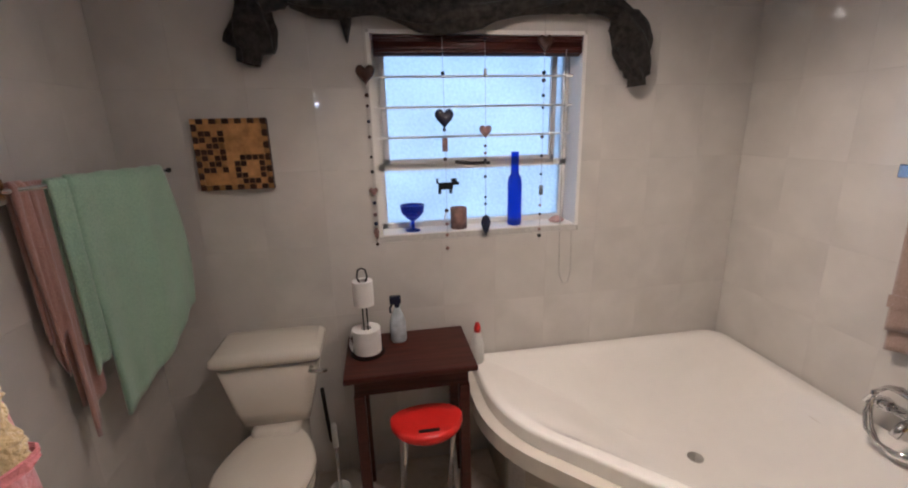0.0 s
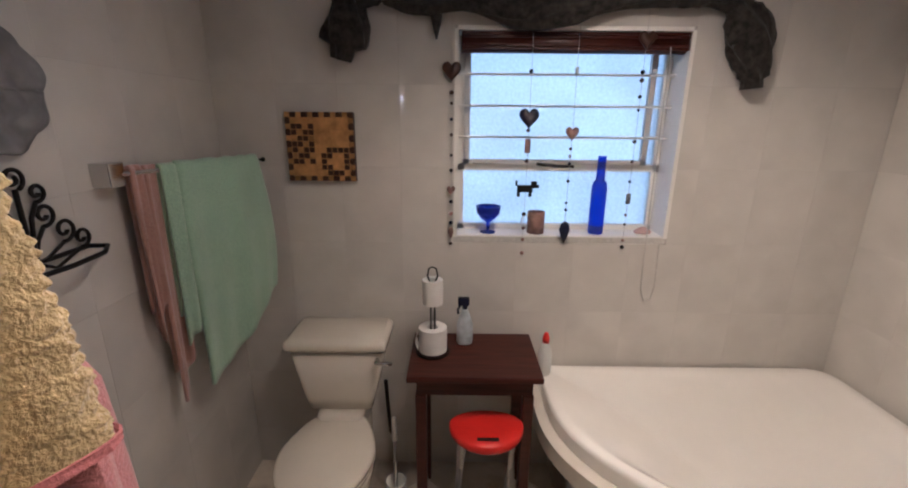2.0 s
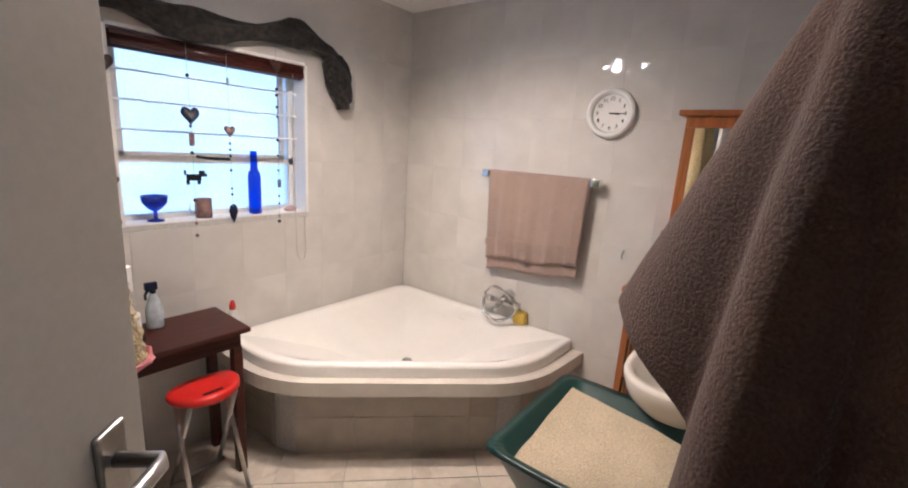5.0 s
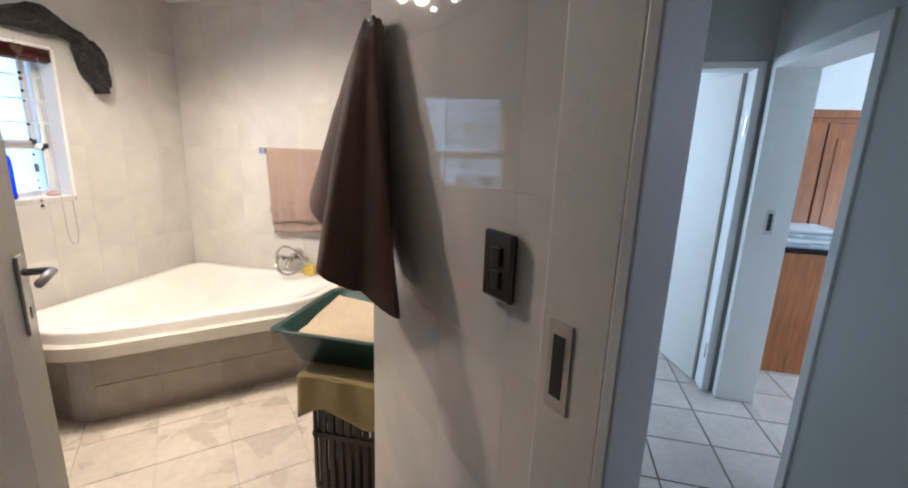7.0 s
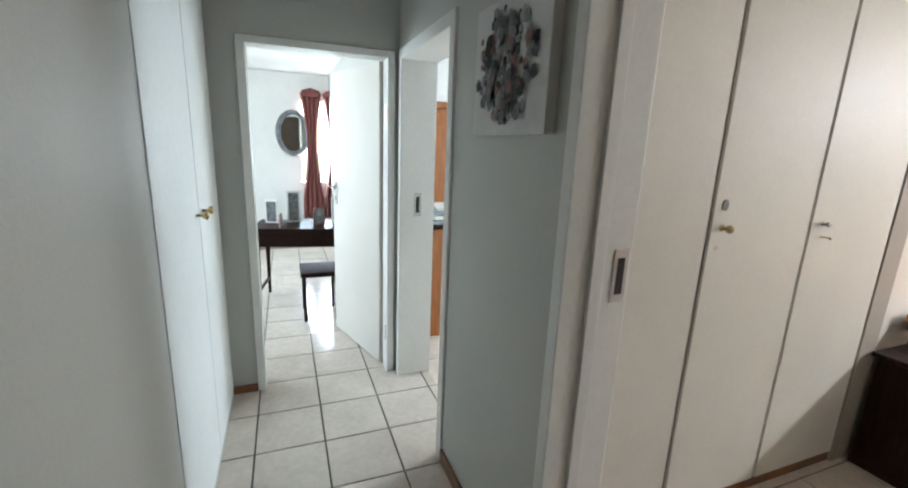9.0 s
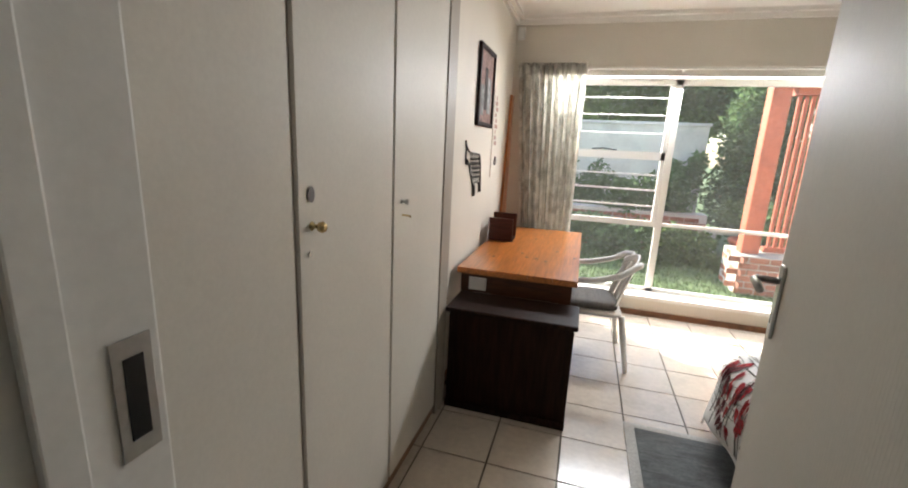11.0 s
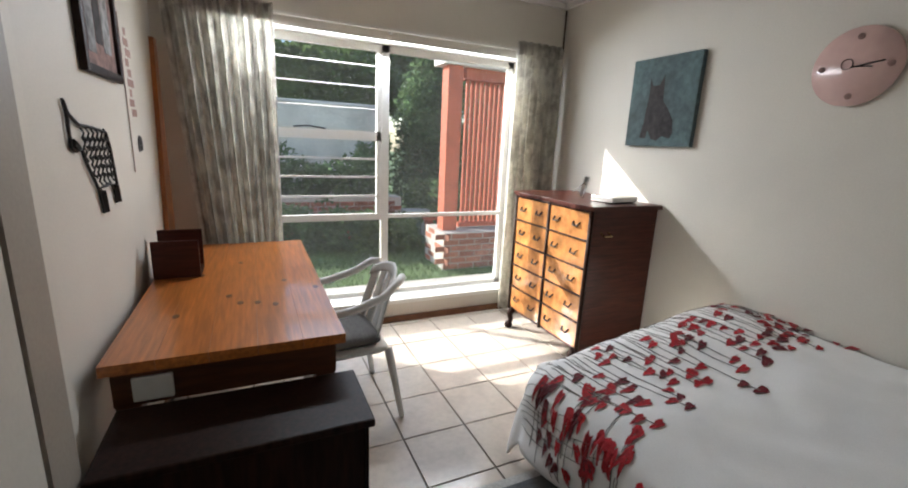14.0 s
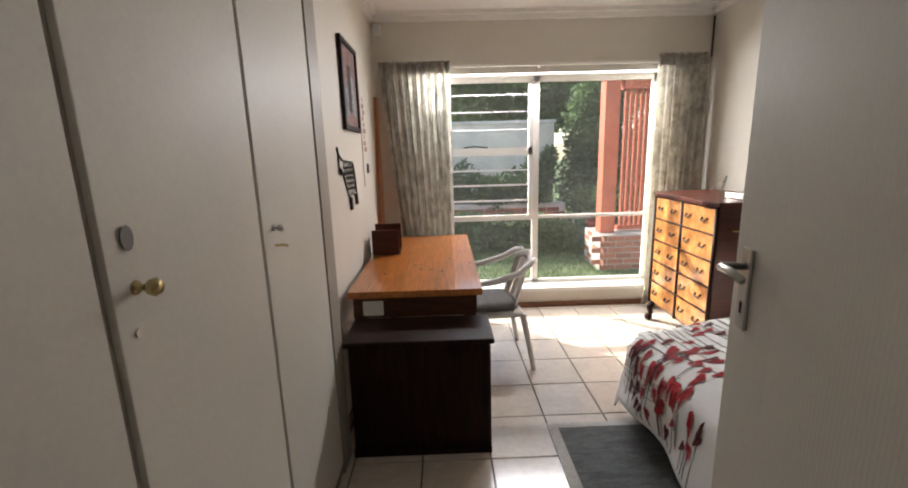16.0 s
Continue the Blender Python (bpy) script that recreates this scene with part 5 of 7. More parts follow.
ch = thing("wicker_chest", "honey brown chest with six wicker drawers", "chest of drawers")
FX = 2.40
part("top", box(FX - 0.02, -0.035, 1.01, 2.716, 0.50, 1.033, 0.005), "honey", ch)
for a in ((FX, 0.445, 0, 2.71, 0.475, 1.01), (FX, -0.03, 0, 2.71, -0.005, 1.01), (FX, 0.215, 0.05, 2.70, 0.24, 1.01)):
    part("upright", box(*a, 0.003), "honey", ch)
part("back", box(2.70, -0.005, 0.04, 2.71, 0.445, 1.01), "honey", ch)
for k in range(5):
    z0 = 0.80 - k * 0.19
    part("rail", box(FX + 0.002, -0.004, z0 + 0.178, FX + 0.30, 0.444, z0 + 0.19 if k else 1.008), "honey", ch)
    for ya, yb in ((0.245, 0.440), (0.0, 0.21)):
        dw = part("drawer", box(FX + 0.012, ya, z0, FX + 0.28, yb, z0 + 0.165), "wicker", ch, "woven wicker drawer")
        wv = bmesh.new()
        m = 11
        for i in range(m):
            yy = ya + (i + 0.5) * (yb - ya) / m
            pts = [(FX + 0.010 + 0.004 * math.sin(math.pi * j + i * math.pi), yy, z0 + 0.004 + j * 0.0262) for j in range(7)]
            tube(pts, 0.0065, 5, wv)
        part("weave", wv, "wicker", dw)
        part("finger_notch", prism([(-0.028, 0), (0.028, 0), (0.012, -0.03), (-0.012, -0.03)], 0, 0.003), "iron", dw).matrix_basis = Matrix(((0, 0, -1, FX + 0.003), (1, 0, 0, (ya + yb) / 2), (0, 1, 0, z0 + 0.160), (0, 0, 0, 1)))

tx = thing("tissue_box", "pale blue patterned tissue box on the chest", "tissue box", at=pose(2.61, 0.34, 1.033, 0, 0, 82))
part("carton", box(-0.11, -0.055, 0, 0.11, 0.055, 0.07, 0.002), "denim_box", tx)
rnd = random.Random(44)
for i in range(9):
    for j in range(4):
        x0, z0, w0 = -0.105 + i * 0.0235, 0.004 + j * 0.0165, rnd.uniform(0.008, 0.019)
        part("print_mark", box(x0, 0.0549, z0, x0 + w0, 0.0556, z0 + rnd.uniform(0.007, 0.014)), rnd.choice(["navy", "green_plastic", "canvas", "navy"]), tx)
part("tissue", sheet(lambda u, v: (-0.05 + 0.10 * u + 0.02 * math.sin(7 * v), 0.02 * math.sin(9 * u) * (1 - v) + 0.015 * math.sin(5 * v + 3 * u), 0.07 + 0.075 * v * (0.7 + 0.4 * math.sin(6 * u))), 16, 10, 0.001), "paper", tx)

# basin
bs = thing("basin", "ivory ceramic pedestal basin with a chrome tap", "basin", at=pose(2.10, 0.0, 0))


def basin_ring(z, k, inner=1.0):
    out = []
    for i in range(40):
        a = i * math.tau / 40
        x = 0.27 * k * math.copysign(abs(math.cos(a)) ** 0.7, math.cos(a))
        y = 0.16 + (0.19 * k) * math.copysign(abs(math.sin(a)) ** 0.8, math.sin(a))
        out.append((x, y, z))
    return out


bowl = loft([basin_ring(0.66, 0.35), basin_ring(0.72, 0.7), basin_ring(0.80, 0.93), basin_ring(0.855, 1.0), basin_ring(0.867, 0.985), basin_ring(0.866, 0.86), basin_ring(0.84, 0.80), basin_ring(0.76, 0.62), basin_ring(0.735, 0.3)])
part("bowl", bowl, "ceramic", bs, smooth=True)
part("pedestal", loft([rrect(-0.10, 0.02, 0.10, 0.22, 0.06, 0.0), rrect(-0.075, 0.03, 0.075, 0.19, 0.05, 0.2), rrect(-0.085, 0.02, 0.085, 0.22, 0.05, 0.68)]), "ceramic", bs, smooth=True)
tp = tube([(0.0, 0.0, 0.86), (0.0, 0.0, 0.94)], 0.02, 12)
tube([(0.0, 0.0, 0.925), (0.0, 0.06, 0.945), (0.0, 0.13, 0.93)], 0.013, 10, tp)
part("tap", tp, "chrome", bs, "chrome pillar tap", True)
part("tap_lever", tube([(0, 0, 0.945), (0.01, 0.03, 0.97), (0.02, 0.10, 0.985)], 0.008, 8), "chrome", bs, smooth=True)

# slanted wall: hook, brown towel, switch
SN = Vector((-math.sqrt(0.5), math.sqrt(0.5), 0))
SA = Vector((-math.sqrt(0.5), -math.sqrt(0.5), 0))


def on_slant(s, out, z):
    """A place s metres along the slanted wall from its corner."""
    p = Vector((1.12, -0.04, 0)) + SA * s + SN * out
    return (p.x, p.y, z)


hk = thing("towel_hook", "chrome double hook on the slanted tiled wall", "hook")
part("plate", tube([on_slant(0.10, 0.0, 1.83), on_slant(0.10, 0.012, 1.83)], 0.02, 12), "chrome", hk)
for ds in (-0.03, 0.03):
    part("prong", tube([on_slant(0.10, 0.01, 1.83), on_slant(0.10 + ds, 0.045, 1.825), on_slant(0.10 + ds, 0.055, 1.85)], 0.006, 8), "chrome", hk, smooth=True)
bt = thing("towel", "chocolate brown bath towel hanging from a hook", "towel")


def brown_fn(u, v):
    a = u * math.tau
    z = 1.855 - 0.84 * v
    k = v ** 0.8
    rx, ry = 0.025 + 0.172 * k, 0.022 + 0.075 * k
    fold = 1 + 0.32 * math.sin(5 * a + 1.0 + 0.9 * v) * k + 0.10 * math.sin(9 * a + 2 * v) * k
    s = 0.10 - 0.02 * k + rx * fold * math.cos(a)
    o = 0.035 + 0.055 * k + ry * fold * math.sin(a)
    hem = v * (0.25 - 0.13 * math.cos(a) + 0.012 * math.sin(3 * a + 0.5)) + 0.012 * noise.noise(Vector((u * 9, v * 5, 0)))
    return Vector(on_slant(s + 0.01 * k, max(0.012, o), z + hem))


part("cloth", sheet(brown_fn, 90, 46, 0.0), "towel_brown", bt, smooth=True)
swt = thing("light_switch", "black plastic light switch on the slanted tiled wall", "switch")


def slant_frame(s, z):
    p = on_slant(s, 0.003, z)
    return Matrix(((SA.x, 0, SN.x, p[0]), (SA.y, 0, SN.y, p[1]), (0, 1, 0, p[2]), (0, 0, 0, 1)))


for nm, bm, mat in (("face_plate", box(-0.042, -0.064, 0, 0.042, 0.064, 0.013, 0.005), "black"), ("rocker", box(-0.012, 0.0, 0.012, 0.012, 0.036, 0.019, 0.002), "iron"), ("rocker", box(-0.012, -0.042, 0.012, 0.012, -0.008, 0.018, 0.002), "iron")):
    part(nm, bm, mat, swt).matrix_basis = slant_frame(0.648, 1.333)

# laundry basket, cloth and litter tray
lb = thing("laundry_basket", "dark brown slatted plastic laundry basket", "basket")
bx0, by0, bx1, by1 = 1.345, 0.01, 1.74, 0.36
part("base", box(bx0 + 0.02, by0 + 0.02, 0, bx1 - 0.02, by1 - 0.02, 0.05, 0.006), "brown_plastic", lb)
part("rim", ring_prism([(bx0, by0), (bx1, by0), (bx1, by1), (bx0, by1)], [(bx0 + 0.03, by0 + 0.03), (bx1 - 0.03, by0 + 0.03), (bx1 - 0.03, by1 - 0.03), (bx0 + 0.03, by1 - 0.03)], 0.56, 0.60), "brown_plastic", lb)
part("band", ring_prism([(bx0 + 0.01, by0 + 0.01), (bx1 - 0.01, by0 + 0.01), (bx1 - 0.01, by1 - 0.01), (bx0 + 0.01, by1 - 0.01)], [(bx0 + 0.025, by0 + 0.025), (bx1 - 0.025, by0 + 0.025), (bx1 - 0.025, by1 - 0.025), (bx0 + 0.025, by1 - 0.025)], 0.30, 0.325), "brown_plastic", lb)
for k in range(10):
    f = k / 9
    for (xa, ya) in ((bx0 + 0.02 + f * (bx1 - bx0 - 0.04), by1 - 0.02), (bx0 + 0.02 + f * (bx1 - bx0 - 0.04), by0 + 0.02)):
        part("slat", box(xa - 0.010, ya - 0.005, 0.04, xa + 0.010, ya + 0.005, 0.57), "brown_plastic", lb)
for k in range(1, 8):
    ya = by0 + 0.02 + k / 8 * (by1 - by0 - 0.04)
    for xa in (bx0 + 0.02, bx1 - 0.02):
        part("slat", box(xa - 0.005, ya - 0.010, 0.04, xa + 0.005, ya + 0.010, 0.57), "brown_plastic", lb)
oc = thing("cloth", "olive yellow cloth spread over the laundry basket", "cloth")
part("cover", sheet(lambda u, v: Vector((1.33 + 0.425 * u, 0.0 + 0.385 * min(1, v * 1.6), 0.607 - 0.16 * max(0, v - 0.625) / 0.375 * (1.0 + 0.25 * math.sin(9 * u)) + 0.002 * math.sin(30 * u))), 30, 24, 0.004), "cloth_olive", oc, smooth=True)
part("overhang", sheet(lambda u, v: Vector((1.328 - 0.012 * v - 0.006 * math.sin(14 * u), 0.0 + 0.385 * u, 0.607 - (0.17 + 0.03 * math.sin(7 * u)) * v)), 24, 12, 0.004), "cloth_olive", oc, smooth=True)
lt = thing("litter_tray", "dark green plastic litter tray filled with sand", "litter tray")
tz0, tz1 = 0.615, 0.765
out_lo, out_hi = rrect(1.42, 0.08, 1.86, 0.46, 0.05, tz0), rrect(1.355, 0.02, 1.925, 0.525, 0.06, tz1)
lip_o, in_hi, in_lo = rrect(1.34, 0.005, 1.94, 0.54, 0.06, tz1 + 0.004), rrect(1.375, 0.04, 1.905, 0.505, 0.06, tz1 + 0.003), rrect(1.43, 0.09, 1.85, 0.45, 0.05, tz0 + 0.01)
part("tray", loft([out_lo, out_hi, lip_o, in_hi, in_lo]), "green_plastic", lt, smooth=True)
part("litter", sheet(lambda u, v: (1.40 + 0.48 * u, 0.065 + 0.42 * v, 0.70 + 0.05 * u * v + 0.012 * noise.noise(Vector((u * 4, v * 4, 0)))), 24, 20, 0.0), "sand", lt, "pale sand litter")

# ceiling spotlight
cl = thing("ceiling_spotlight", "white ceiling fitting with four lit spot bulbs", "ceiling light")
part("plate", lathe([(0, 0), (0.10, 0), (0.10, -0.02), (0.04, -0.03), (0.0, -0.03)], 28, (LAMP[0], LAMP[1], CEIL_B)), "white_plastic", cl, smooth=True)
for (dx, dy), goal, watts in SPOTS:
    e = Vector((LAMP[0] + dx, LAMP[1] + dy, 2.36))
    tube_bm = tube([(LAMP[0] + dx * 0.5, LAMP[1] + dy * 0.5, CEIL_B - 0.02), tuple(e + Vector((0, 0, 0.05)))], 0.006, 8)
    part("arm", tube_bm, "white_plastic", cl)
    d = (Vector(goal) - e).normalized()
    m = Matrix.Translation(e) @ d.to_track_quat("Z", "Y").to_matrix().to_4x4()
    cp = lathe([(0.02, -0.03), (0.034, 0.0), (0.036, 0.045), (0.034, 0.045), (0.031, 0.0), (0.015, -0.025)], 18, ring=True)
    cp.transform(m)
    cup_o = part("shade", cp, "white_plastic", cl, smooth=True)
    bb = lathe([(0, -0.015), (0.020, 0.0), (0.022, 0.040), (0.016, 0.058), (0.0, 0.064)], 14)
    bb.transform(m)
    part("bulb", bb, "bulb", cup_o, "lit bulb", True)

# ---------------- hall picture ----------------
random.seed(11)
hp = thing("flower_painting", "white canvas with a grey painted bunch of flowers", "painting")
part("canvas", box(1.14, HS + 0.002, 1.585, 1.605, HS + 0.036, 1.985, 0.003), "canvas", hp)
rnd = random.Random(4)
for k in range(150):
    a, r = rnd.uniform(0, math.tau), 0.185 * rnd.random() ** 0.60
    cx, cz = 1.372 + 1.0 * r * math.cos(a), 1.79 + 0.92 * r * math.sin(a)
    rad = rnd.uniform(0.010, 0.028)
    pet = []
    for j in range(20):
        b = j * math.tau / 20
        rr = rad * (0.84 + 0.10 * math.cos(5 * b + k) + 0.08 * math.sin(3 * b + 2 * k))
        pet.append((cx + rr * math.cos(b), cz + rr * math.sin(b)))
    y = HS + 0.0362 + 0.0001 * k
    bm = bmesh.new()
    bm.faces.new([bm.verts.new((x, y, z)) for x, z in pet])
    part("petal_stroke", bm, rnd.choice(["ink_grey", "ink_grey", "ink_dark", "ink_rust"]), hp)
for k in range(5):
    x0 = 1.317 + k * 0.028
    part("stem_stroke", tube([(1.372 + (x0 - 1.372) * 1.4, HS + 0.0375, 1.70), (x0, HS + 0.0375, 1.635)], 0.0025, 4), "ink_grey", hp)

# ---------------- bedroom ----------------
# desk of pine planks
dk = thing("desk", "varnished orange pine desk against the wall", "desk")
for k in range(5):
    x0 = 0.527 + k * 0.1460
    part("plank", box(x0, -5.66, 0.735, x0 + 0.1455, -4.075, 0.772, 0.0010), "pine", dk)
rnd = random.Random(6)
for k in range(9):
    x, y = rnd.uniform(0.56, 1.24), rnd.uniform(-5.5, -4.2)
    part("knot", lathe([(0, 0.0006), (0.012, 0.0004), (0.016, 0.0)], 12, (x, y, 0.7722), squash=(0.8, 1.5)), "knot", dk)
# aprons and legs carry some of their shade in the colour
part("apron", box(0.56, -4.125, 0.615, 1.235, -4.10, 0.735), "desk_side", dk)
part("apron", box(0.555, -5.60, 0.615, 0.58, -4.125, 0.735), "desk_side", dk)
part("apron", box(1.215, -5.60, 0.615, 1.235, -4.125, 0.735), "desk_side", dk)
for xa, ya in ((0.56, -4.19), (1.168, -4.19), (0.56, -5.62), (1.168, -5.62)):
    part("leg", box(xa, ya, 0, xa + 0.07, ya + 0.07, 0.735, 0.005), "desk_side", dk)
be = thing("wooden_box", "dark brown wooden letter boxes on the desk", "box")
for y0, z1 in ((-4.945, 0.955), (-5.125, 0.975)):
    part("panel", box(1.06, y0 - 0.02, 0.772, 1.256, y0, z1, 0.004), "mahogany", be)
part("base", box(1.06, -5.125, 0.772, 1.256, -4.965, 0.79), "dark_wood", be)
part("side", box(1.241, -5.125, 0.79, 1.256, -4.965, 0.90), "dark_wood", be)
# white socket on the desk's end
so = thing("wall_socket", "white plastic double socket box under the desk top", "socket")
part("plate", box(1.07, -4.10, 0.632, 1.18, -4.085, 0.712, 0.004), "white_plastic", so)
# dark chest in front of the desk
cx = thing("blanket_chest", "very dark wooden chest standing before the desk", "chest")
part("body", box(0.525, -4.045, 0.04, 1.205, -3.775, 0.60, 0.003), "dark_wood", cx)
part("top", box(0.50, -4.07, 0.60, 1.222, -3.745, 0.627, 0.008), "dark_wood", cx)
part("plinth", box(0.515, -4.05, 0.0, 1.21, -3.765, 0.04, 0.002), "dark_wood", cx)
for ya in (-4.03, -3.80):
    part("side_stile", box(0.518, ya, 0.05, 0.526, ya + 0.04, 0.59), "dark_wood", cx)

# plastic garden chair
gc = thing("garden_chair", "white moulded plastic armchair at the desk", "chair", at=pose(0.42, -4.82, 0, 0, 0, -86))
# local: +x is the sitter's left, +y the front
part("seat", loft([rrect(-0.22, -0.20, 0.22, 0.22, 0.06, 0.385), rrect(-0.23, -0.21, 0.23, 0.23, 0.06, 0.40), rrect(-0.225, -0.205, 0.225, 0.225, 0.06, 0.415)]), "white_plastic", gc, smooth=True)


def back_fn(u, v):
    x = (u - 0.5) * (0.40 - 0.06 * v)
    return Vector((x, -0.19 - 0.12 * v + 0.10 * (2 * u - 1) ** 2 * 0.6, 0.40 + 0.40 * v - 0.06 * v * (2 * u - 1) ** 2))


for k in range(5):
    u0 = 0.02 + k * 0.2
    part("back_slat", sheet(lambda u, v, u0=u0: back_fn(u0 + 0.15 * u, 0.05 + 0.82 * v), 3, 12, 0.01), "white_plastic", gc, smooth=True)
part("back_top", sheet(lambda u, v: back_fn(u, 0.86 + 0.14 * v), 16, 4, 0.014), "white_plastic", gc, smooth=True)
for sx in (-1, 1):
    arm = [(sx * 0.17, -0.29, 0.77), (sx * 0.22, -0.25, 0.76), (sx * 0.25, -0.16, 0.70), (sx * 0.26, 0.0, 0.655), (sx * 0.26, 0.16, 0.64), (sx * 0.25, 0.225, 0.60), (sx * 0.24, 0.24, 0.40)]
    part("armrest", tube(arm, 0.021, 8), "white_plastic", gc, smooth=True)
    for sy in (-1, 1):
        part("leg", tube([(sx * 0.215, sy * 0.20, 0.40), (sx * 0.235, sy * 0.235, 0.20), (sx * 0.25, sy * 0.27, 0.0)], 0.024, 8, taper=lambda t: 1 - 0.35 * t), "white_plastic", gc, smooth=True)
cu = thing("cushion", "grey striped cushion on the garden chair", "cushion", at=pose(0.42, -4.82, 0.415, 0, 0, -86))
part("pad", loft([rrect(-0.17, -0.15, 0.17, 0.19, 0.05, 0.0), rrect(-0.20, -0.18, 0.20, 0.22, 0.06, 0.02), rrect(-0.20, -0.18, 0.20, 0.22, 0.06, 0.04), rrect(-0.15, -0.13, 0.15, 0.17, 0.05, 0.062)]), "cushion", cu, smooth=True)

# rail and curtains
rl = thing("curtain_rail", "white curtain rail above the window", "curtain rail")
part("rail", box(-1.56, PY0 + 0.055, 2.205, 1.25, PY0 + 0.08, 2.225, 0.003), "paint_white", rl)
for x in (-1.5, -0.15, 1.2):
    part("bracket", box(x, PY0, 2.195, x + 0.02, PY0 + 0.054, 2.22), "paint_white", rl)


def curtain(x0, x1, z_top, z_low, squeeze, folds, seed, label, slant=0.0):
    c = thing("curtain", label, "curtain", "bedroom curtains")
    rnd = random.Random(seed)
    ph = [rnd.uniform(0, 6.28) for _ in range(4)]

    def fn(u, v):
        x = x0 + (x1 - x0) * u
        k = 1 - v
        x += slant * k * (1 - u) + (squeeze * k) * (0.5 - u)
        head = max(0.0, (v - 0.95) / 0.05)
        amp = 0.032 * (1 - 0.45 * head)
        y = PY0 + 0.10 + amp * math.sin(folds * math.tau * u + ph[0] + 0.5 * math.sin(3 * u + ph[1])) + 0.010 * math.sin(2.7 * folds * math.tau * u + ph[2] + 2 * k)
        return Vector((x + 0.3 * (x1 - x0) / (folds * 4 * math.pi) * math.sin(folds * math.tau * u * 2 + ph[3]), y, z_low + (z_top - z_low) * v))

    part("cloth", sheet(fn, int(folds * 18), 30, 0.0015), "curtain", c, smooth=True)
    hd = sheet(lambda u, v: fn(u, 0.955 + 0.035 * v) + Vector((0, 0.012, 0)), int(folds * 18), 3, 0.001)
    part("heading_tape", hd, "curtain", c)


curtain(1.235, 0.635, 2.255, 0.04, 0.0, 9, 3, "grey leaf print curtain drawn to the side", slant=-0.18)
curtain(-1.13, -1.56, 2.275, 0.04, 0.02, 6, 8, "narrow grey leaf print curtain by the wall")
bdw = thing("wood_board", "reddish brown wooden board leaning in the corner", "board")
part("board", loft([[(1.295, -5.79, 0.0), (1.295, -5.45, 0.0), (1.27, -5.45, 0.0), (1.27, -5.79, 0.0)], [(1.299, -5.82, 1.98), (1.299, -5.74, 1.98), (1.275, -5.74, 1.98), (1.275, -5.82, 1.98)]]), "honey", bdw)
cb = thing("wall_cable", "thin brown cable running down the corner", "cable")
part("cable", tube([(PX0 + 0.012, PY0 + 0.02, 2.25), (PX0 + 0.012, PY0 + 0.02, CEIL_P - 0.08)], 0.007, 6), "mosaic_dark", cb)
sn = thing("alarm_sensor", "small white alarm sensor high in the corner", "sensor")
part("housing", box(1.21, -5.80, 2.46, 1.27, -5.75, 2.56, 0.008), "white_plastic", sn)

# pictures on the east wall
ph = thing("framed_photo", "dark framed brown photograph on the wall", "picture")
for a in ((1.275, -4.935, 1.645, 1.299, -4.905, 2.17), (1.275, -4.505, 1.645, 1.299, -4.475, 2.17), (1.275, -4.905, 1.645, 1.299, -4.505, 1.675), (1.275, -4.905, 2.14, 1.299, -4.505, 2.17)):
    part("frame_bar", box(*a, 0.003), "dark_wood", ph)
part("print", box(1.288, -4.905, 1.675, 1.294, -4.505, 2.14), "ink_rust", ph)
for k, (y0, y1, z0, z1) in enumerate(((-4.85, -4.75, 1.74, 1.98), (-4.74, -4.66, 1.76, 2.04), (-4.65, -4.56, 1.72, 1.92))):
    part("print_shape", box(1.2868, y0, z0, 1.2882, y1, z1, 0.0004), "ink_dark" if k % 2 else "ink_grey", ph)
shp = thing("sheep_ornament", "black wire sheep ornament on the wall", "ornament")
SHEEP = [(65, 340), (75, 375), (105, 405), (160, 412), (215, 425), (228, 480), (240, 610), (240, 675), (226, 675), (222, 625), (205, 600), (178, 605), (152, 605), (172, 640), (175, 688), (160, 688), (150, 610), (120, 530), (105, 475), (85, 480), (72, 470), (70, 420), (72, 380)]


def sheep_at(u, v):
    """A place on the wall, in the ornament's own units."""
    return (1.292, -4.258 - (u - 65) * 0.00256, 1.537 - (v - 340) * 0.00106)


part("outline", tube([sheep_at(u, v) for u, v in SHEEP], 0.0055, 6, closed=True), "iron", shp)
for k in range(6):
    u0 = 116 + 19 * k
    low = 520 + 85 * min(1.0, k / 2)
    pts = [sheep_at(u0 + 0.045 * (v - 415) * (1 + k * 0.1) + (5 if i % 2 else -5), v) for i, v in enumerate(range(415, int(low), 14))]
    part("wire_column", tube(pts, 0.0032, 5), "iron", shp)
for v in (445, 475, 505, 535, 565):
    shift = (v - 415) * 0.20
    pts = [sheep_at(112 + shift + k * (110 - shift * 0.8) / 11, v + 0.10 * 10 * k / 2 + (6 if k % 2 else -6)) for k in range(12)]
    part("wire_row", tube(pts, 0.0032, 5), "iron", shp)
for u, v0, v1 in ((166, 618, 688), (233, 612, 675)):
    part("hoof", tube([sheep_at(u - 3, v0), sheep_at(u, (v0 + v1) / 2), sheep_at(u + 2, v1)], 0.013, 6), "iron", shp)
part("muzzle", tube([sheep_at(76, 455), sheep_at(88, 470)], 0.014, 6), "iron", shp)
gch = thing("paper_chart", "narrow pink paper height chart on the wall", "chart")
part("paper", box(1.2955, -5.27, 1.27, 1.2985, -5.05, 1.95), "paint_bed", gch)
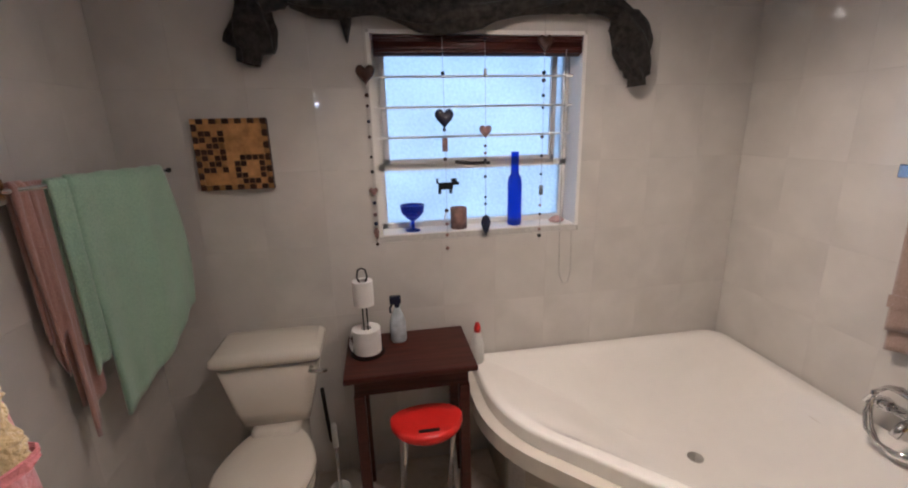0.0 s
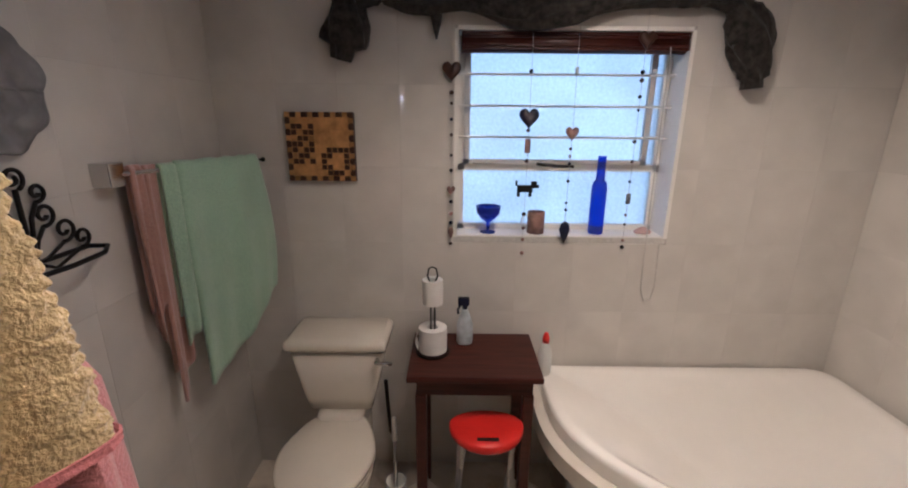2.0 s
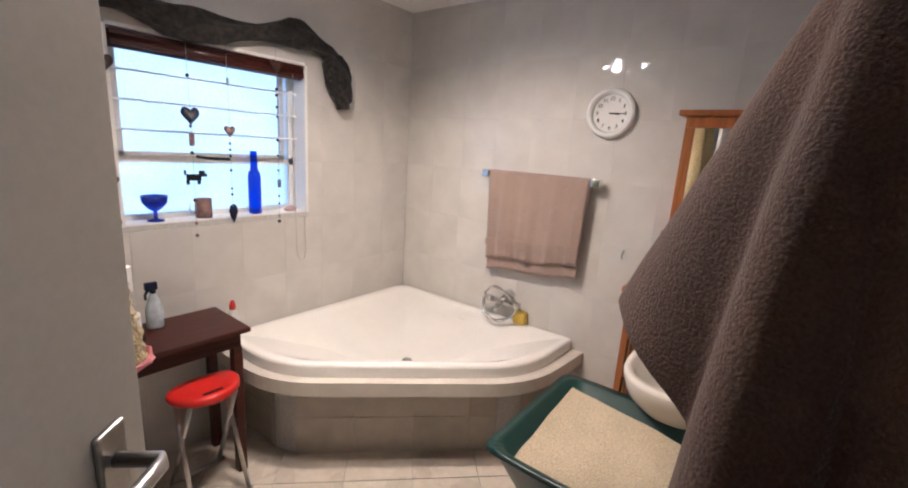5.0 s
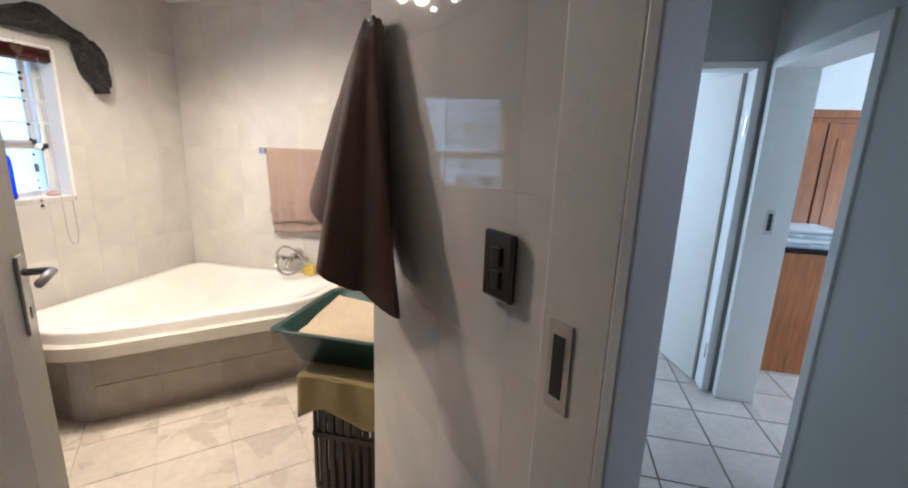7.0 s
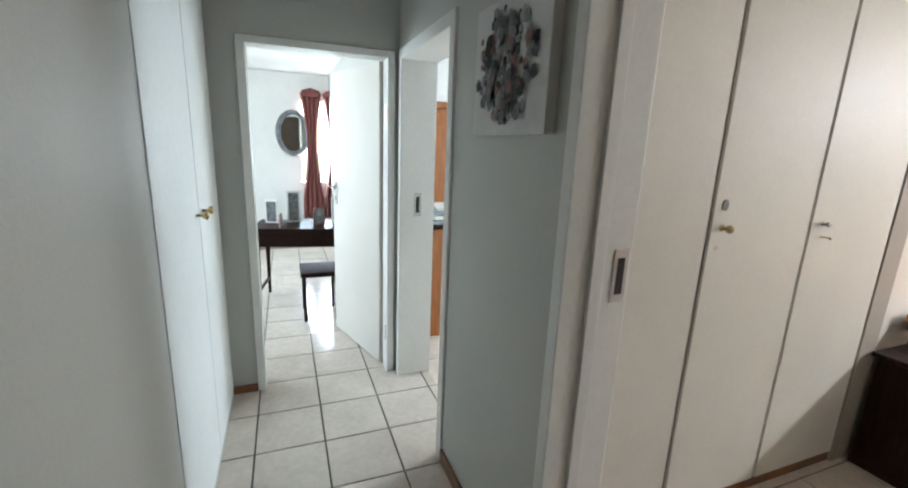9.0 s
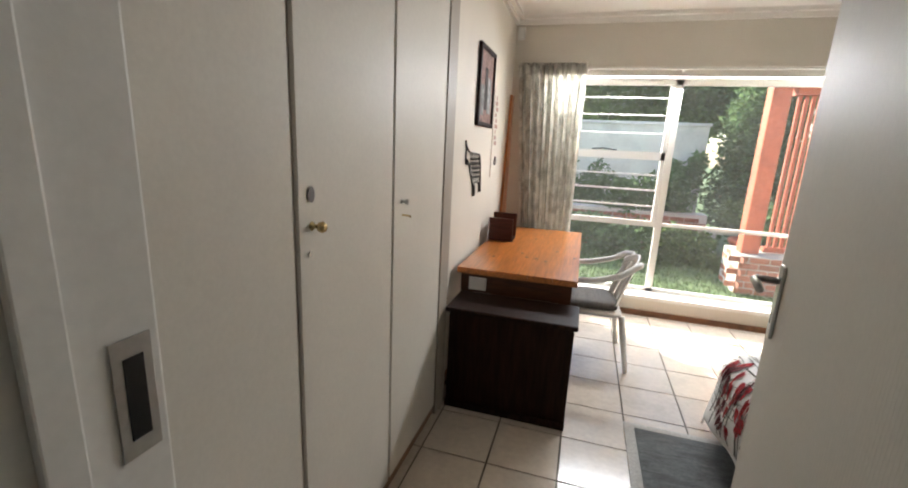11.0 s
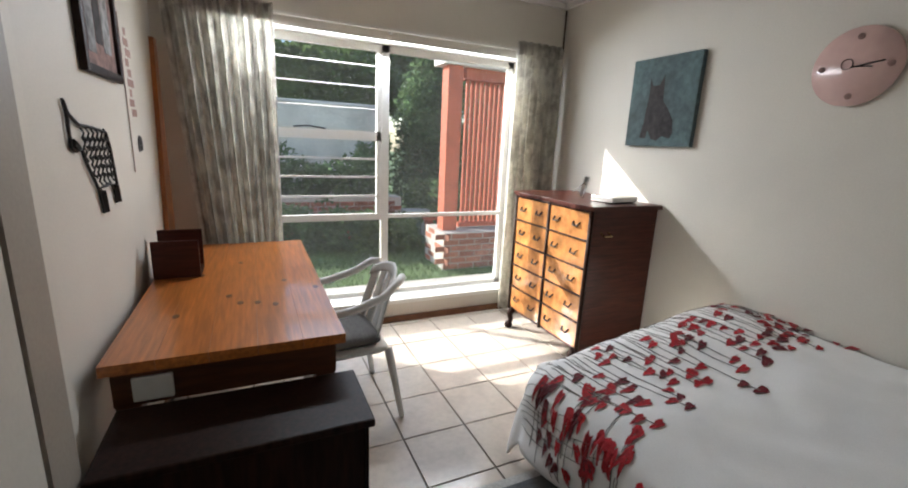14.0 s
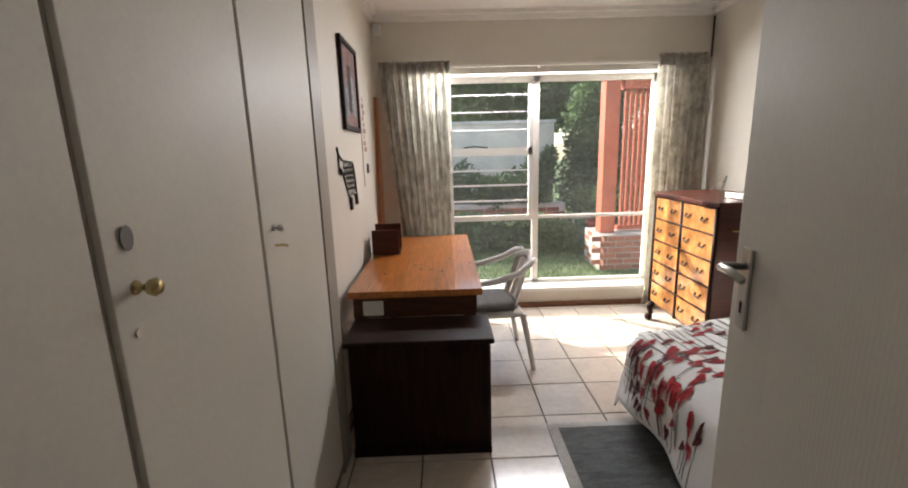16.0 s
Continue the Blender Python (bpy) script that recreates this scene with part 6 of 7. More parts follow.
part("edge_line", box(1.2945, -5.052, 1.27, 1.2955, -5.046, 1.95), "pink_clock", gch)
for k in range(9):
    part("print_mark", box(1.2945, -5.21 + 0.025 * (k % 3), 1.52 + 0.044 * k, 1.2955, -5.12 + 0.02 * (k % 2), 1.553 + 0.044 * k), "pink_clock", gch)
part("horseshoe", tube([(1.292, -5.19 + 0.028 * math.cos(a), 1.39 + 0.038 * math.sin(a)) for a in [(-0.9 + k * 0.3) for k in range(17)]], 0.006, 6), "ink_grey", gch)

# dresser
dr = thing("dresser", "dark wood bow-front dresser with burl drawers", "dresser")
DX0, DX1, DY0, DY1 = -1.64, -1.06, -5.47, -4.60
part("body", box(DX0, DY0 + 0.02, 0.15, DX1 - 0.03, DY1 - 0.02, 1.10, 0.004), "mahogany", dr)
top_line = [(DX0, DY0 - 0.015), (DX1, DY0 - 0.015), (DX1 + 0.035, DY0 + 0.12), (DX1 + 0.005, (DY0 + DY1) / 2), (DX1 + 0.035, DY1 - 0.12), (DX1, DY1 + 0.015), (DX0, DY1 + 0.015)]
part("top", prism(top_line, 1.10, 1.128, bevel=0.006), "mahogany", dr)
half = (DY1 - DY0 - 0.08) / 2
for row in range(5):
    z0 = 0.185 + row * 0.182
    for side in (0, 1):
        ya = DY0 + 0.035 + side * (half + 0.01)

        def front(u, v, ya=ya, z0=z0):
            bow = 0.004 + 0.010 * math.sin(math.pi * u)
            return Vector((DX1 - 0.045 + bow + 0.001 * math.sin(math.pi * v), ya + half * u, z0 + 0.176 * v))

        dw = part("drawer", sheet(front, 8, 3, 0.03), "burl", dr)
        for uu in (0.25, 0.75):
            p = front(uu, 0.5) + Vector((0.026, 0, 0))
            part("drop_handle", tube([(p.x + 0.004, p.y - 0.03, p.z + 0.012), (p.x + 0.02, p.y - 0.024, p.z - 0.012), (p.x + 0.02, p.y + 0.024, p.z - 0.012), (p.x + 0.004, p.y + 0.03, p.z + 0.012)], 0.006, 6), "iron", dw, "dark brass drop handle", True)
    part("bead", box(DX1 - 0.04, DY0 + 0.03, z0 + 0.172, DX1 + 0.006, DY1 - 0.03, z0 + 0.181, 0.002), "dark_wood", dr)
for ya in (DY0 + 0.01, (DY0 + DY1) / 2 - 0.008, DY1 - 0.028):
    part("pilaster", tube([(DX1 - 0.012, ya + 0.01, 0.16), (DX1 - 0.012, ya + 0.01, 1.10)], 0.015, 8), "dark_wood", dr, smooth=True)
for xa in (DX0 + 0.06, DX1 - 0.03):
    for ya in (DY0 + 0.05, DY1 - 0.05):
        leg = [(xa, ya, 0.16), (xa + 0.03, ya, 0.12), (xa + 0.015, ya, 0.06), (xa + 0.035, ya, 0.028)]
        part("leg", tube(leg, 0.026, 8, taper=lambda t: 1.15 - 0.5 * t), "dark_wood", dr, smooth=True)
        part("ball_foot", lathe([(0, 0), (0.028, 0.006), (0.036, 0.028), (0.026, 0.05), (0, 0.056)], 12, (xa + 0.035, ya, 0)), "dark_wood", dr, smooth=True)
part("side_handle", tube([(DX1 - 0.10, DY1 - 0.02, 0.96), (DX1 - 0.10, DY1 + 0.02, 0.94), (DX1 - 0.16, DY1 + 0.02, 0.94), (DX1 - 0.16, DY1 - 0.02, 0.96)], 0.005, 6), "brass", dr)
pf = thing("photo_stand", "small silver photo stand on the dresser", "photo frame", at=pose(-1.36, -5.06, 1.128, -12, 0, 60))
part("frame", box(-0.06, -0.006, 0, 0.06, 0.006, 0.15, 0.003), "chrome", pf)
part("print", box(-0.048, 0.0058, 0.012, 0.048, 0.0075, 0.138), "canvas", pf)
part("prop", tube([(0, -0.004, 0.11), (0, -0.07, 0.012)], 0.004, 6), "chrome", pf)
rc = thing("router", "flat silver grey media box on the dresser", "device", at=pose(-1.40, -4.78, 1.128, 0, 0, 8))
part("casing", box(-0.13, -0.09, 0.006, 0.13, 0.09, 0.042, 0.006), "steel", rc)
part("foot_strip", box(-0.11, -0.07, 0, 0.11, 0.07, 0.006), "black", rc)

# pictures on the west wall
dg = thing("canvas_painting", "teal canvas painted with a plain dark animal shape", "painting")
part("canvas", box(PX0 + 0.002, -4.965, 1.505, PX0 + 0.038, -4.455, 2.065, 0.003), "teal_canvas", dg)
sil = [(-4.90, 1.57), (-4.88, 1.66), (-4.87, 1.76), (-4.86, 1.86), (-4.865, 1.95), (-4.84, 1.90), (-4.79, 1.90), (-4.755, 1.96), (-4.75, 1.86), (-4.745, 1.80), (-4.70, 1.75), (-4.655, 1.68), (-4.64, 1.60), (-4.66, 1.565), (-4.72, 1.58), (-4.76, 1.55), (-4.80, 1.56), (-4.84, 1.62), (-4.85, 1.565)]
bm = bmesh.new()
f = bm.faces.new([bm.verts.new((PX0 + 0.0385, y + 0.055, z - 0.01)) for y, z in sil])
ex = bmesh.ops.extrude_face_region(bm, geom=[f])
for v in ex["geom"]:
    if isinstance(v, bmesh.types.BMVert):
        v.co.x += 0.001
part("painted_shape", bm, "ink_dark", dg)
pk = thing("wall_clock", "round pale pink glass wall clock", "clock", at=pose(PX0 + 0.012, -3.715, 1.872, 0, 90, 0))
part("dial", lathe([(0, 0.0), (0.165, 0.0), (0.168, 0.004), (0.164, 0.009), (0, 0.010)], 48), "pink_clock", pk, smooth=True)
part("spacer", lathe([(0, -0.012), (0.05, -0.012), (0.05, 0), (0, 0)], 20), "white_plastic", pk)
for k in range(4):
    a = k * math.tau / 4
    part("hour_mark", lathe([(0, 0), (0.014, 0), (0.013, 0.003), (0, 0.004)], 12, (0.125 * math.cos(a), 0.125 * math.sin(a), 0.0102)), "ink_rust", pk)
for ang, ln in ((98, 0.105), (84, 0.065)):
    bm = box(-0.012, -0.003, 0.011, ln, 0.003, 0.013)
    bm.transform(pose(0, 0, 0, 0, 0, ang))
    part("clock_hand", bm, "black", pk)
part("hub_ring", tube([(-0.012 + 0.022 * math.cos(k * math.tau / 18), -0.030 + 0.022 * math.sin(k * math.tau / 18), 0.012) for k in range(18)], 0.002, 5, closed=True), "iron", pk)

# bed
bed = thing("bed", "bed with a white duvet printed with red poppies", "bed")
BX_0, BX_1, BY_0, BY_1 = PX0 + 0.05, -0.20, -4.17, -2.80
part("base", box(BX_0, BY_0 + 0.08, 0.10, BX_1 - 0.12, BY_1 - 0.03, 0.34, 0.02), "paper", bed, "white valance base")
for xa in (BX_0 + 0.08, BX_1 - 0.22):
    for ya in (BY_0 + 0.16, BY_1 - 0.16):
        part("leg", lathe([(0, 0), (0.025, 0), (0.03, 0.10), (0, 0.10)], 12, (xa, ya, 0)), "black", bed)
part("mattress", box(BX_0, BY_0 + 0.09, 0.34, BX_1 - 0.13, BY_1 - 0.03, 0.50, 0.04), "duvet", bed)


def duvet_point(x, y):
    """The duvet's top over the bed, falling at the foot and at the side."""
    dx = max(0.0, x - (BX_1 - 0.20))
    dy = max(0.0, (BY_0 + 0.22) - y)
    d = math.hypot(dx, dy)
    puff = 0.025 * noise.noise(Vector((x * 2.6, y * 2.6, 0.3))) + 0.010 * noise.noise(Vector((x * 9, y * 7, 2.0)))
    puff += 0.05 * math.exp(-((x + 1.35) / 0.35) ** 2 - ((y + 3.85) / 0.3) ** 2)
    if d < 0.16:
        t = d / 0.16
        drop = 0.16 * (1 - math.sqrt(max(0, 1 - t * t))) * 0.8
        reach = d
    else:
        drop = 0.128 + (d - 0.16) * 1.0
        reach = 0.16 + (d - 0.16) * 0.14 + 0.02 * math.sin(9 * x + 11 * y) * min(1, (d - 0.16) * 5)
    k = reach / d if d > 1e-6 else 1.0
    rise = 0.525 + 0.11 * min(1.0, max(0.0, (-0.30 - x) / 0.9))
    return Vector((x - dx + dx * k, y + dy - dy * k, rise + puff - drop))


nx, ny = 96, 84
dvb = sheet(lambda u, v: duvet_point(BX_0 + u * (BX_1 + 0.19 - BX_0), BY_1 - v * (BY_1 - BY_0 + 0.16)), nx, ny, 0.012)
dv = part("duvet", dvb, "duvet", bed, "white duvet", True)
# printed poppies: thin patches lying on the duvet
rnd = random.Random(17)


def patch(points, mat, name, lift=0.004):
    bm = bmesh.new()
    c = Vector((sum(p[0] for p in points) / len(points), sum(p[1] for p in points) / len(points)))
    ctr = bm.verts.new(duvet_point(c.x, c.y) + Vector((0, 0, lift)))
    mids, rim = [], []
    for p in points:
        q = c.lerp(Vector(p), 0.5)
        a, b = duvet_point(*q), duvet_point(*p)
        out = Vector((max(0, q.x - BX_1 + 0.2), min(0, q.y - BY_0 - 0.22), 0.0))
        o = (out.normalized() if out.length > 1e-5 else Vector((0, 0, 0))) * lift + Vector((0, 0, lift))
        mids.append(bm.verts.new(a + o))
        rim.append(bm.verts.new(b + o))
    n = len(points)
    for i in range(n):
        j = (i + 1) % n
        bm.faces.new((ctr, mids[i], mids[j]))
        bm.faces.new((mids[i], rim[i], rim[j], mids[j]))
    part(name, bm, mat, dv)


def poppy_head(x, y, size, head, mat, k):
    """Three printed petals side by side, ragged at the rim."""
    pts = []
    for j in range(14):
        a = j * math.tau / 14
        r = size * (0.80 + 0.20 * math.cos(3 * a + 0.7) + 0.10 * math.sin(5 * a + k))
        px, py = r * 1.55 * math.cos(a), r * 0.78 * math.sin(a)
        pts.append((x + px * math.cos(head) - py * math.sin(head), y + px * math.sin(head) + py * math.cos(head)))
    patch(pts, mat, "poppy_print")


for k in range(64):
    # stems rise from the window side of the duvet and nod into its middle
    x = BX_1 + 0.10 - 1.62 * (k + 0.7 * rnd.random()) / 64
    long = (0.10, 0.34, 0.22, 0.46, 0.16, 0.40, 0.28)[k % 7] + rnd.uniform(-0.03, 0.05)
    y0, lean = BY_0 + 0.02 + 0.10 * rnd.random(), rnd.uniform(-0.16, 0.02)
    tip = (x + lean * long, y0 + 0.12 + long)
    for m in range(rnd.choice((1, 2, 2, 3))):
        hx, hy = tip[0] + rnd.uniform(-0.035, 0.035) * m, tip[1] - 0.055 * m
        poppy_head(hx, hy, rnd.uniform(0.020, 0.032), rnd.uniform(-0.1, 0.6), "poppy" if rnd.random() < 0.7 else "poppy_dark", k)
    line = [(x + (tip[0] - x) * t + 0.02 * math.sin(3 * t), y0 + (tip[1] - y0) * t) for t in (0, 0.17, 0.33, 0.5, 0.67, 0.83, 1.0)]
    part("stem_print", tube([duvet_point(a, b) + Vector((0.002, 0, 0.003)) for a, b in line], 0.0017, 4), "stem", dv)
for k in range(26):
    # and from the foot's hem
    y, x = BY_0 + 0.25 + 0.62 * rnd.random(), BX_1 + 0.14 - 0.42 * rnd.random()
    poppy_head(x, y, rnd.uniform(0.020, 0.032), rnd.uniform(-0.5, 0.5), "poppy" if rnd.random() < 0.6 else "poppy_dark", k)
    x1 = min(x + 0.20, BX_1 + 0.17)
    part("stem_print", tube([duvet_point(x + (x1 - x) * t, y + 0.03 * t * t) + Vector((0.003, 0, 0.003)) for t in (0, 0.25, 0.5, 0.75, 1.0)], 0.0017, 4), "stem", dv)

# rug
rg = thing("rug", "grey woven rug with a pale border", "rug")
part("field", sheet(lambda u, v: (0.135 - 0.60 * u, -3.93 + 1.15 * v, 0.006 + 0.0015 * math.sin(40 * v) * math.sin(31 * u)), 30, 40, 0.004), "rug", rg)
part("border", ring_prism([(0.19, -3.975), (0.19, -2.74), (-0.52, -2.74), (-0.52, -3.975)], [(0.135, -3.93), (0.135, -2.78), (-0.465, -2.78), (-0.465, -3.93)], 0.0, 0.008), "rug_edge", rg)

# ---------------- far room and side room ----------------
ft = thing("dressing_table", "dark wooden dressing table with small things on it", "dressing table", at=pose(4.45, -1.22, 0, 0, 0, 80))
part("top", box(-0.45, -0.25, 0.72, 0.45, 0.25, 0.75, 0.004), "dark_wood", ft)
part("drawer_case", box(-0.43, -0.23, 0.58, 0.43, 0.23, 0.72), "dark_wood", ft)
for sx in (-0.40, 0.40):
    for sy in (-0.20, 0.20):
        part("leg", tube([(sx, sy, 0), (sx, sy, 0.58)], 0.018, 8, taper=lambda t: 0.8 + 0.4 * t), "dark_wood", ft)
for sx in (-0.4, 0.4):
    part("stretcher", box(sx - 0.01, -0.2, 0.15, sx + 0.01, 0.2, 0.17), "dark_wood", ft)
om = thing("oval_mirror", "oval mirror in a pale carved frame", "mirror", at=pose(7.17, -1.20, 1.62, 0, -90, 0))
ring = [(0.30 * math.cos(k * math.tau / 36), 0.21 * math.sin(k * math.tau / 36), 0.02) for k in range(36)]
part("frame", tube(ring, 0.035, 8, closed=True), "plate", om, smooth=True)
part("glass", lathe([(0, 0.012), (1, 0.012), (1, 0.002), (0, 0.002)], 36, squash=(0.29, 0.20)), "mirror", om)
for x, lab in ((-1.46, "rust red curtain tied back at the far window"), (-1.78, "rust red curtain at the far window")):
    c = thing("curtain", lab, "curtain", "far room curtains")
    part("cloth", sheet(lambda u, v, x=x: Vector((7.11 + 0.03 * math.sin(u * 26), x + (0.30 - 0.16 * math.sin(math.pi * min(1, (1 - v) * 1.2))) * (u - 0.5), 0.35 + 1.85 * v)), 40, 24, 0.004), "coral_cloth", c, smooth=True)
    part("pelmet_knot", lathe([(0, -0.07), (0.10, -0.05), (0.11, 0.03), (0, 0.07)], 14, (7.11, x, 2.2), squash=(0.6, 1.2)), "coral_cloth", c, smooth=True)
stl = thing("stool", "low dark wooden stool by the dressing table", "stool", at=pose(4.0, -1.30, 0))
part("seat", box(-0.18, -0.16, 0.40, 0.18, 0.16, 0.44, 0.01), "dark_wood", stl)
for sx in (-0.15, 0.15):
    for sy in (-0.13, 0.13):
        part("leg", tube([(sx, sy, 0), (sx, sy, 0.40)], 0.014, 6), "dark_wood", stl)
for k, (dx, dy, h, mat) in enumerate(((-0.3, 0.1, 0.22, "canvas"), (-0.1, 0.12, 0.30, "white_plastic"), (0.12, -0.05, 0.16, "ink_rust"), (0.28, 0.05, 0.26, "canvas"), (-0.22, -0.12, 0.12, "pink_clock"))):
    o = thing("standing_picture", "small standing picture on the dressing table", "picture", "frames on the dressing table", at=pose(4.45 + dy, -1.22 - dx, 0.75, 0, 0, 70 + 25 * k))
    part("frame", box(-0.06, -0.006, 0, 0.06, 0.006, h, 0.003), mat, o)
    part("print", box(-0.045, 0.0055, 0.015, 0.045, 0.0075, h - 0.015), "ink_grey", o)
wd = thing("wardrobe", "orange brown wooden wardrobe in the side room", "wardrobe")
part("body", box(4.02, -3.10, 0, 4.53, -2.20, 1.86, 0.006), "honey", wd)
part("cornice", box(3.99, -3.13, 1.86, 4.53, -2.17, 1.92, 0.008), "honey", wd)
for ya, yb in ((-3.08, -2.66), (-2.64, -2.22)):
    d = part("door", box(4.0, ya, 0.10, 4.022, yb, 1.82, 0.004), "honey", wd)
    part("panel", box(3.992, ya + 0.07, 0.22, 4.0, yb - 0.07, 1.70, 0.003), "honey", d)
cbn = thing("low_cabinet", "reddish brown cabinet with folded linen on top", "cabinet")
part("body", box(3.26, -2.66, 0.0, 3.76, -2.04, 0.90, 0.005), "honey", cbn)
part("top", box(3.24, -2.68, 0.90, 3.78, -2.02, 0.925, 0.005), "dark_wood", cbn)
ln = thing("folded_linen", "pile of folded white and blue linen on the cabinet", "linen")
for k in range(4):
    part("fold", box(3.29 + 0.012 * k, -2.56 + 0.01 * k, 0.925 + 0.035 * k, 3.69 - 0.02 * k, -2.12 - 0.012 * k, 0.958 + 0.035 * k, 0.012), "paper" if k % 2 else "denim_box", ln, smooth=True)
rp = thing("poster", "black framed picture with red flowers", "picture")
part("frame", box(5.17, -4.0, 0.95, 5.198, -3.3, 1.45, 0.004), "black", rp)
for k in range(6):
    part("flower_shape", lathe([(0, 0.0), (0.05, 0.0), (0.05, 0.002), (0, 0.002)], 9, (5.166, -3.90 + 0.10 * k, 1.12 + 0.08 * (k % 3)), "x"), "red_plastic", rp)

# ---------------- garden ----------------
gd = structure("ground", box(-60, -70, -0.35, 60, 70, -0.15), "grass", "lawn and ground round the house", "ground")
pv = structure("pavement", box(-4.0, -7.0, -0.15, 3.0, PY0 - 0.27, -0.06), "mortar", "paved strip below the window", "pavement")
gw = thing("garden_wall", "pale plastered garden wall behind the beds", "wall", kind="structure")
part("wall", box(-1.6, -11.3, -0.15, 9.0, -11.05, 2.05), "garden_wall", gw)
part("coping", box(-1.63, -11.34, 2.05, 9.0, -11.01, 2.11, 0.01), "garden_wall", gw)
# unseen wall, added as a pale even backdrop for the frosted panes
hw = thing("pane_backdrop", "unseen pale wall added behind the frosted bathroom panes", "wall", kind="structure")
part("wall", box(-4.0, 4.6, -0.15, 7.0, 4.8, 2.6), "garden_wall", hw)

# terracotta veranda pillar on a brick base, with slats behind it
vp = thing("veranda_pillar", "terracotta painted veranda pillar on a brick base", "pillar")
part("shaft", box(-1.63, -7.91, 0.34, -1.43, -7.71, 2.40, 0.012), "terracotta", vp)
part("capital", box(-5.5, -8.03, 2.40, -1.36, -7.66, 2.56, 0.015), "paint_white", vp)
part("plinth", box(-2.50, -8.2, -0.15, -1.38, -7.55, 0.34), "mortar", vp)
BR = bmesh.new()
box(0, 0, 0, 0.215, 0.012, 0.068, 0.004, bm=BR, seg=1)
brick_me = bpy.data.meshes.new("brick")
bmesh.ops.recalc_face_normals(BR, faces=BR.faces)
BR.to_mesh(brick_me)
BR.free()
brick_me.materials.append(M["brick"])


def brick_face(parent, origin, ang, length, height):
    """Courses of bricks on an upright face."""
    m = pose(*origin, 0, 0, ang)
    row = 0
    while row * 0.080 + 0.07 < height:
        x = 0.0 if row % 2 == 0 else -0.11
        while x < length - 0.05:
            if x > -0.01:
                o = new("brick", brick_me)
                o.parent = parent
                o.matrix_basis = m @ pose(x, random.uniform(-0.003, 0.003), row * 0.080)
            x += 0.227
        row += 1


brick_face(vp, (-1.38, -8.2, -0.14), 90, 0.66, 0.48)
brick_face(vp, (-2.50, -7.55, -0.14), 0, 1.12, 0.48)
ver = thing("slat_screen", "terracotta slatted veranda screen", "screen")
part("beam", box(-5.5, -7.95, 2.26, -1.71, -7.78, 2.399), "terracotta", ver)
for k in range(22):
    part("slat", box(-1.79 - k * 0.07, -7.90, 0.42, -1.755 - k * 0.07, -7.86, 2.26), "terracotta", ver)
part("rail", box(-3.7, -7.93, 0.36, -1.71, -7.83, 0.42), "terracotta", ver)
# brick planter
pl = thing("brick_planter", "low red brick planter wall in the garden", "planter")
part("core", box(-1.45, -9.9, -0.15, 3.6, -9.55, 0.55), "mortar", pl)
brick_face(pl, (-1.45, -9.542, -0.14), 0, 2.6, 0.70)
bk = thing("garden_bench", "white garden block standing on the lawn", "bench", at=pose(-1.75, -9.6, -0.15))
part("top", box(-0.25, -0.15, 0.42, 0.25, 0.15, 0.48, 0.01), "garden_wall", bk)
for sx in (-0.2, 0.14):
    part("leg", box(sx, -0.12, 0, sx + 0.06, 0.12, 0.42), "garden_wall", bk)


def leaf_mass(name, centre, size, count, leaf, mat, seed, label, category, trunk=True):
    """A bush: limbs, and a crown of small folded leaves with gaps and an uneven outline."""
    rnd = random.Random(seed)
    t = thing(name, label, category)
    cx, cy, cz = centre
    sx, sy, sz = size
    lobes = [(rnd.uniform(-0.75, 0.75), rnd.uniform(-0.6, 0.6), rnd.uniform(-0.8, 0.8), rnd.uniform(0.35, 0.6)) for _ in range(14)]
    verts, faces = [], []
    for k in range(count):
        lx, ly, lz, lr = lobes[k % len(lobes)]
        d = Vector((rnd.gauss(0, 1), rnd.gauss(0, 1), rnd.gauss(0, 1))).normalized() * lr * rnd.uniform(0.55, 1.05)
        p = Vector((cx + sx * (lx + d.x), cy + sy * (ly + d.y), max(-0.1, cz + sz * (lz + d.z))))
        u = Vector((rnd.uniform(-1, 1), rnd.uniform(-1, 1), rnd.uniform(-0.5, 0.7))).normalized()
        v = u.orthogonal().normalized()
        v.rotate(Matrix.Rotation(rnd.uniform(0, 6.28), 3, u))
        s = leaf * rnd.uniform(0.6, 1.3)
        w = u.cross(v) * s * 0.12
        i = len(verts)
        verts += [p, p + u * s * 0.5 + v * s * 0.28 + w, p + u * s, p + u * s * 0.5 - v * s * 0.28 + w]
        faces += [(i, i + 1, i + 2), (i, i + 2, i + 3)]
    me = bpy.data.meshes.new("crown")
    me.from_pydata(verts, [], faces)
    me.materials.append(M[mat])
    cr = new("crown", me)
    cr.parent = t
    cr["kind"] = "stuff"
    if trunk:
        for j in range(4):
            lx, ly, lz, lr = lobes[j]
            base = (cx + 0.1 * j, cy, -0.2)
            part("limb", tube([base, (cx + sx * lx * 0.4, cy + sy * ly * 0.4, cz * 0.6), (cx + sx * lx, cy + sy * ly, cz + sz * lz)], 0.06, 7, taper=lambda q: 1 - 0.75 * q), "bark", t, smooth=True)
    return t


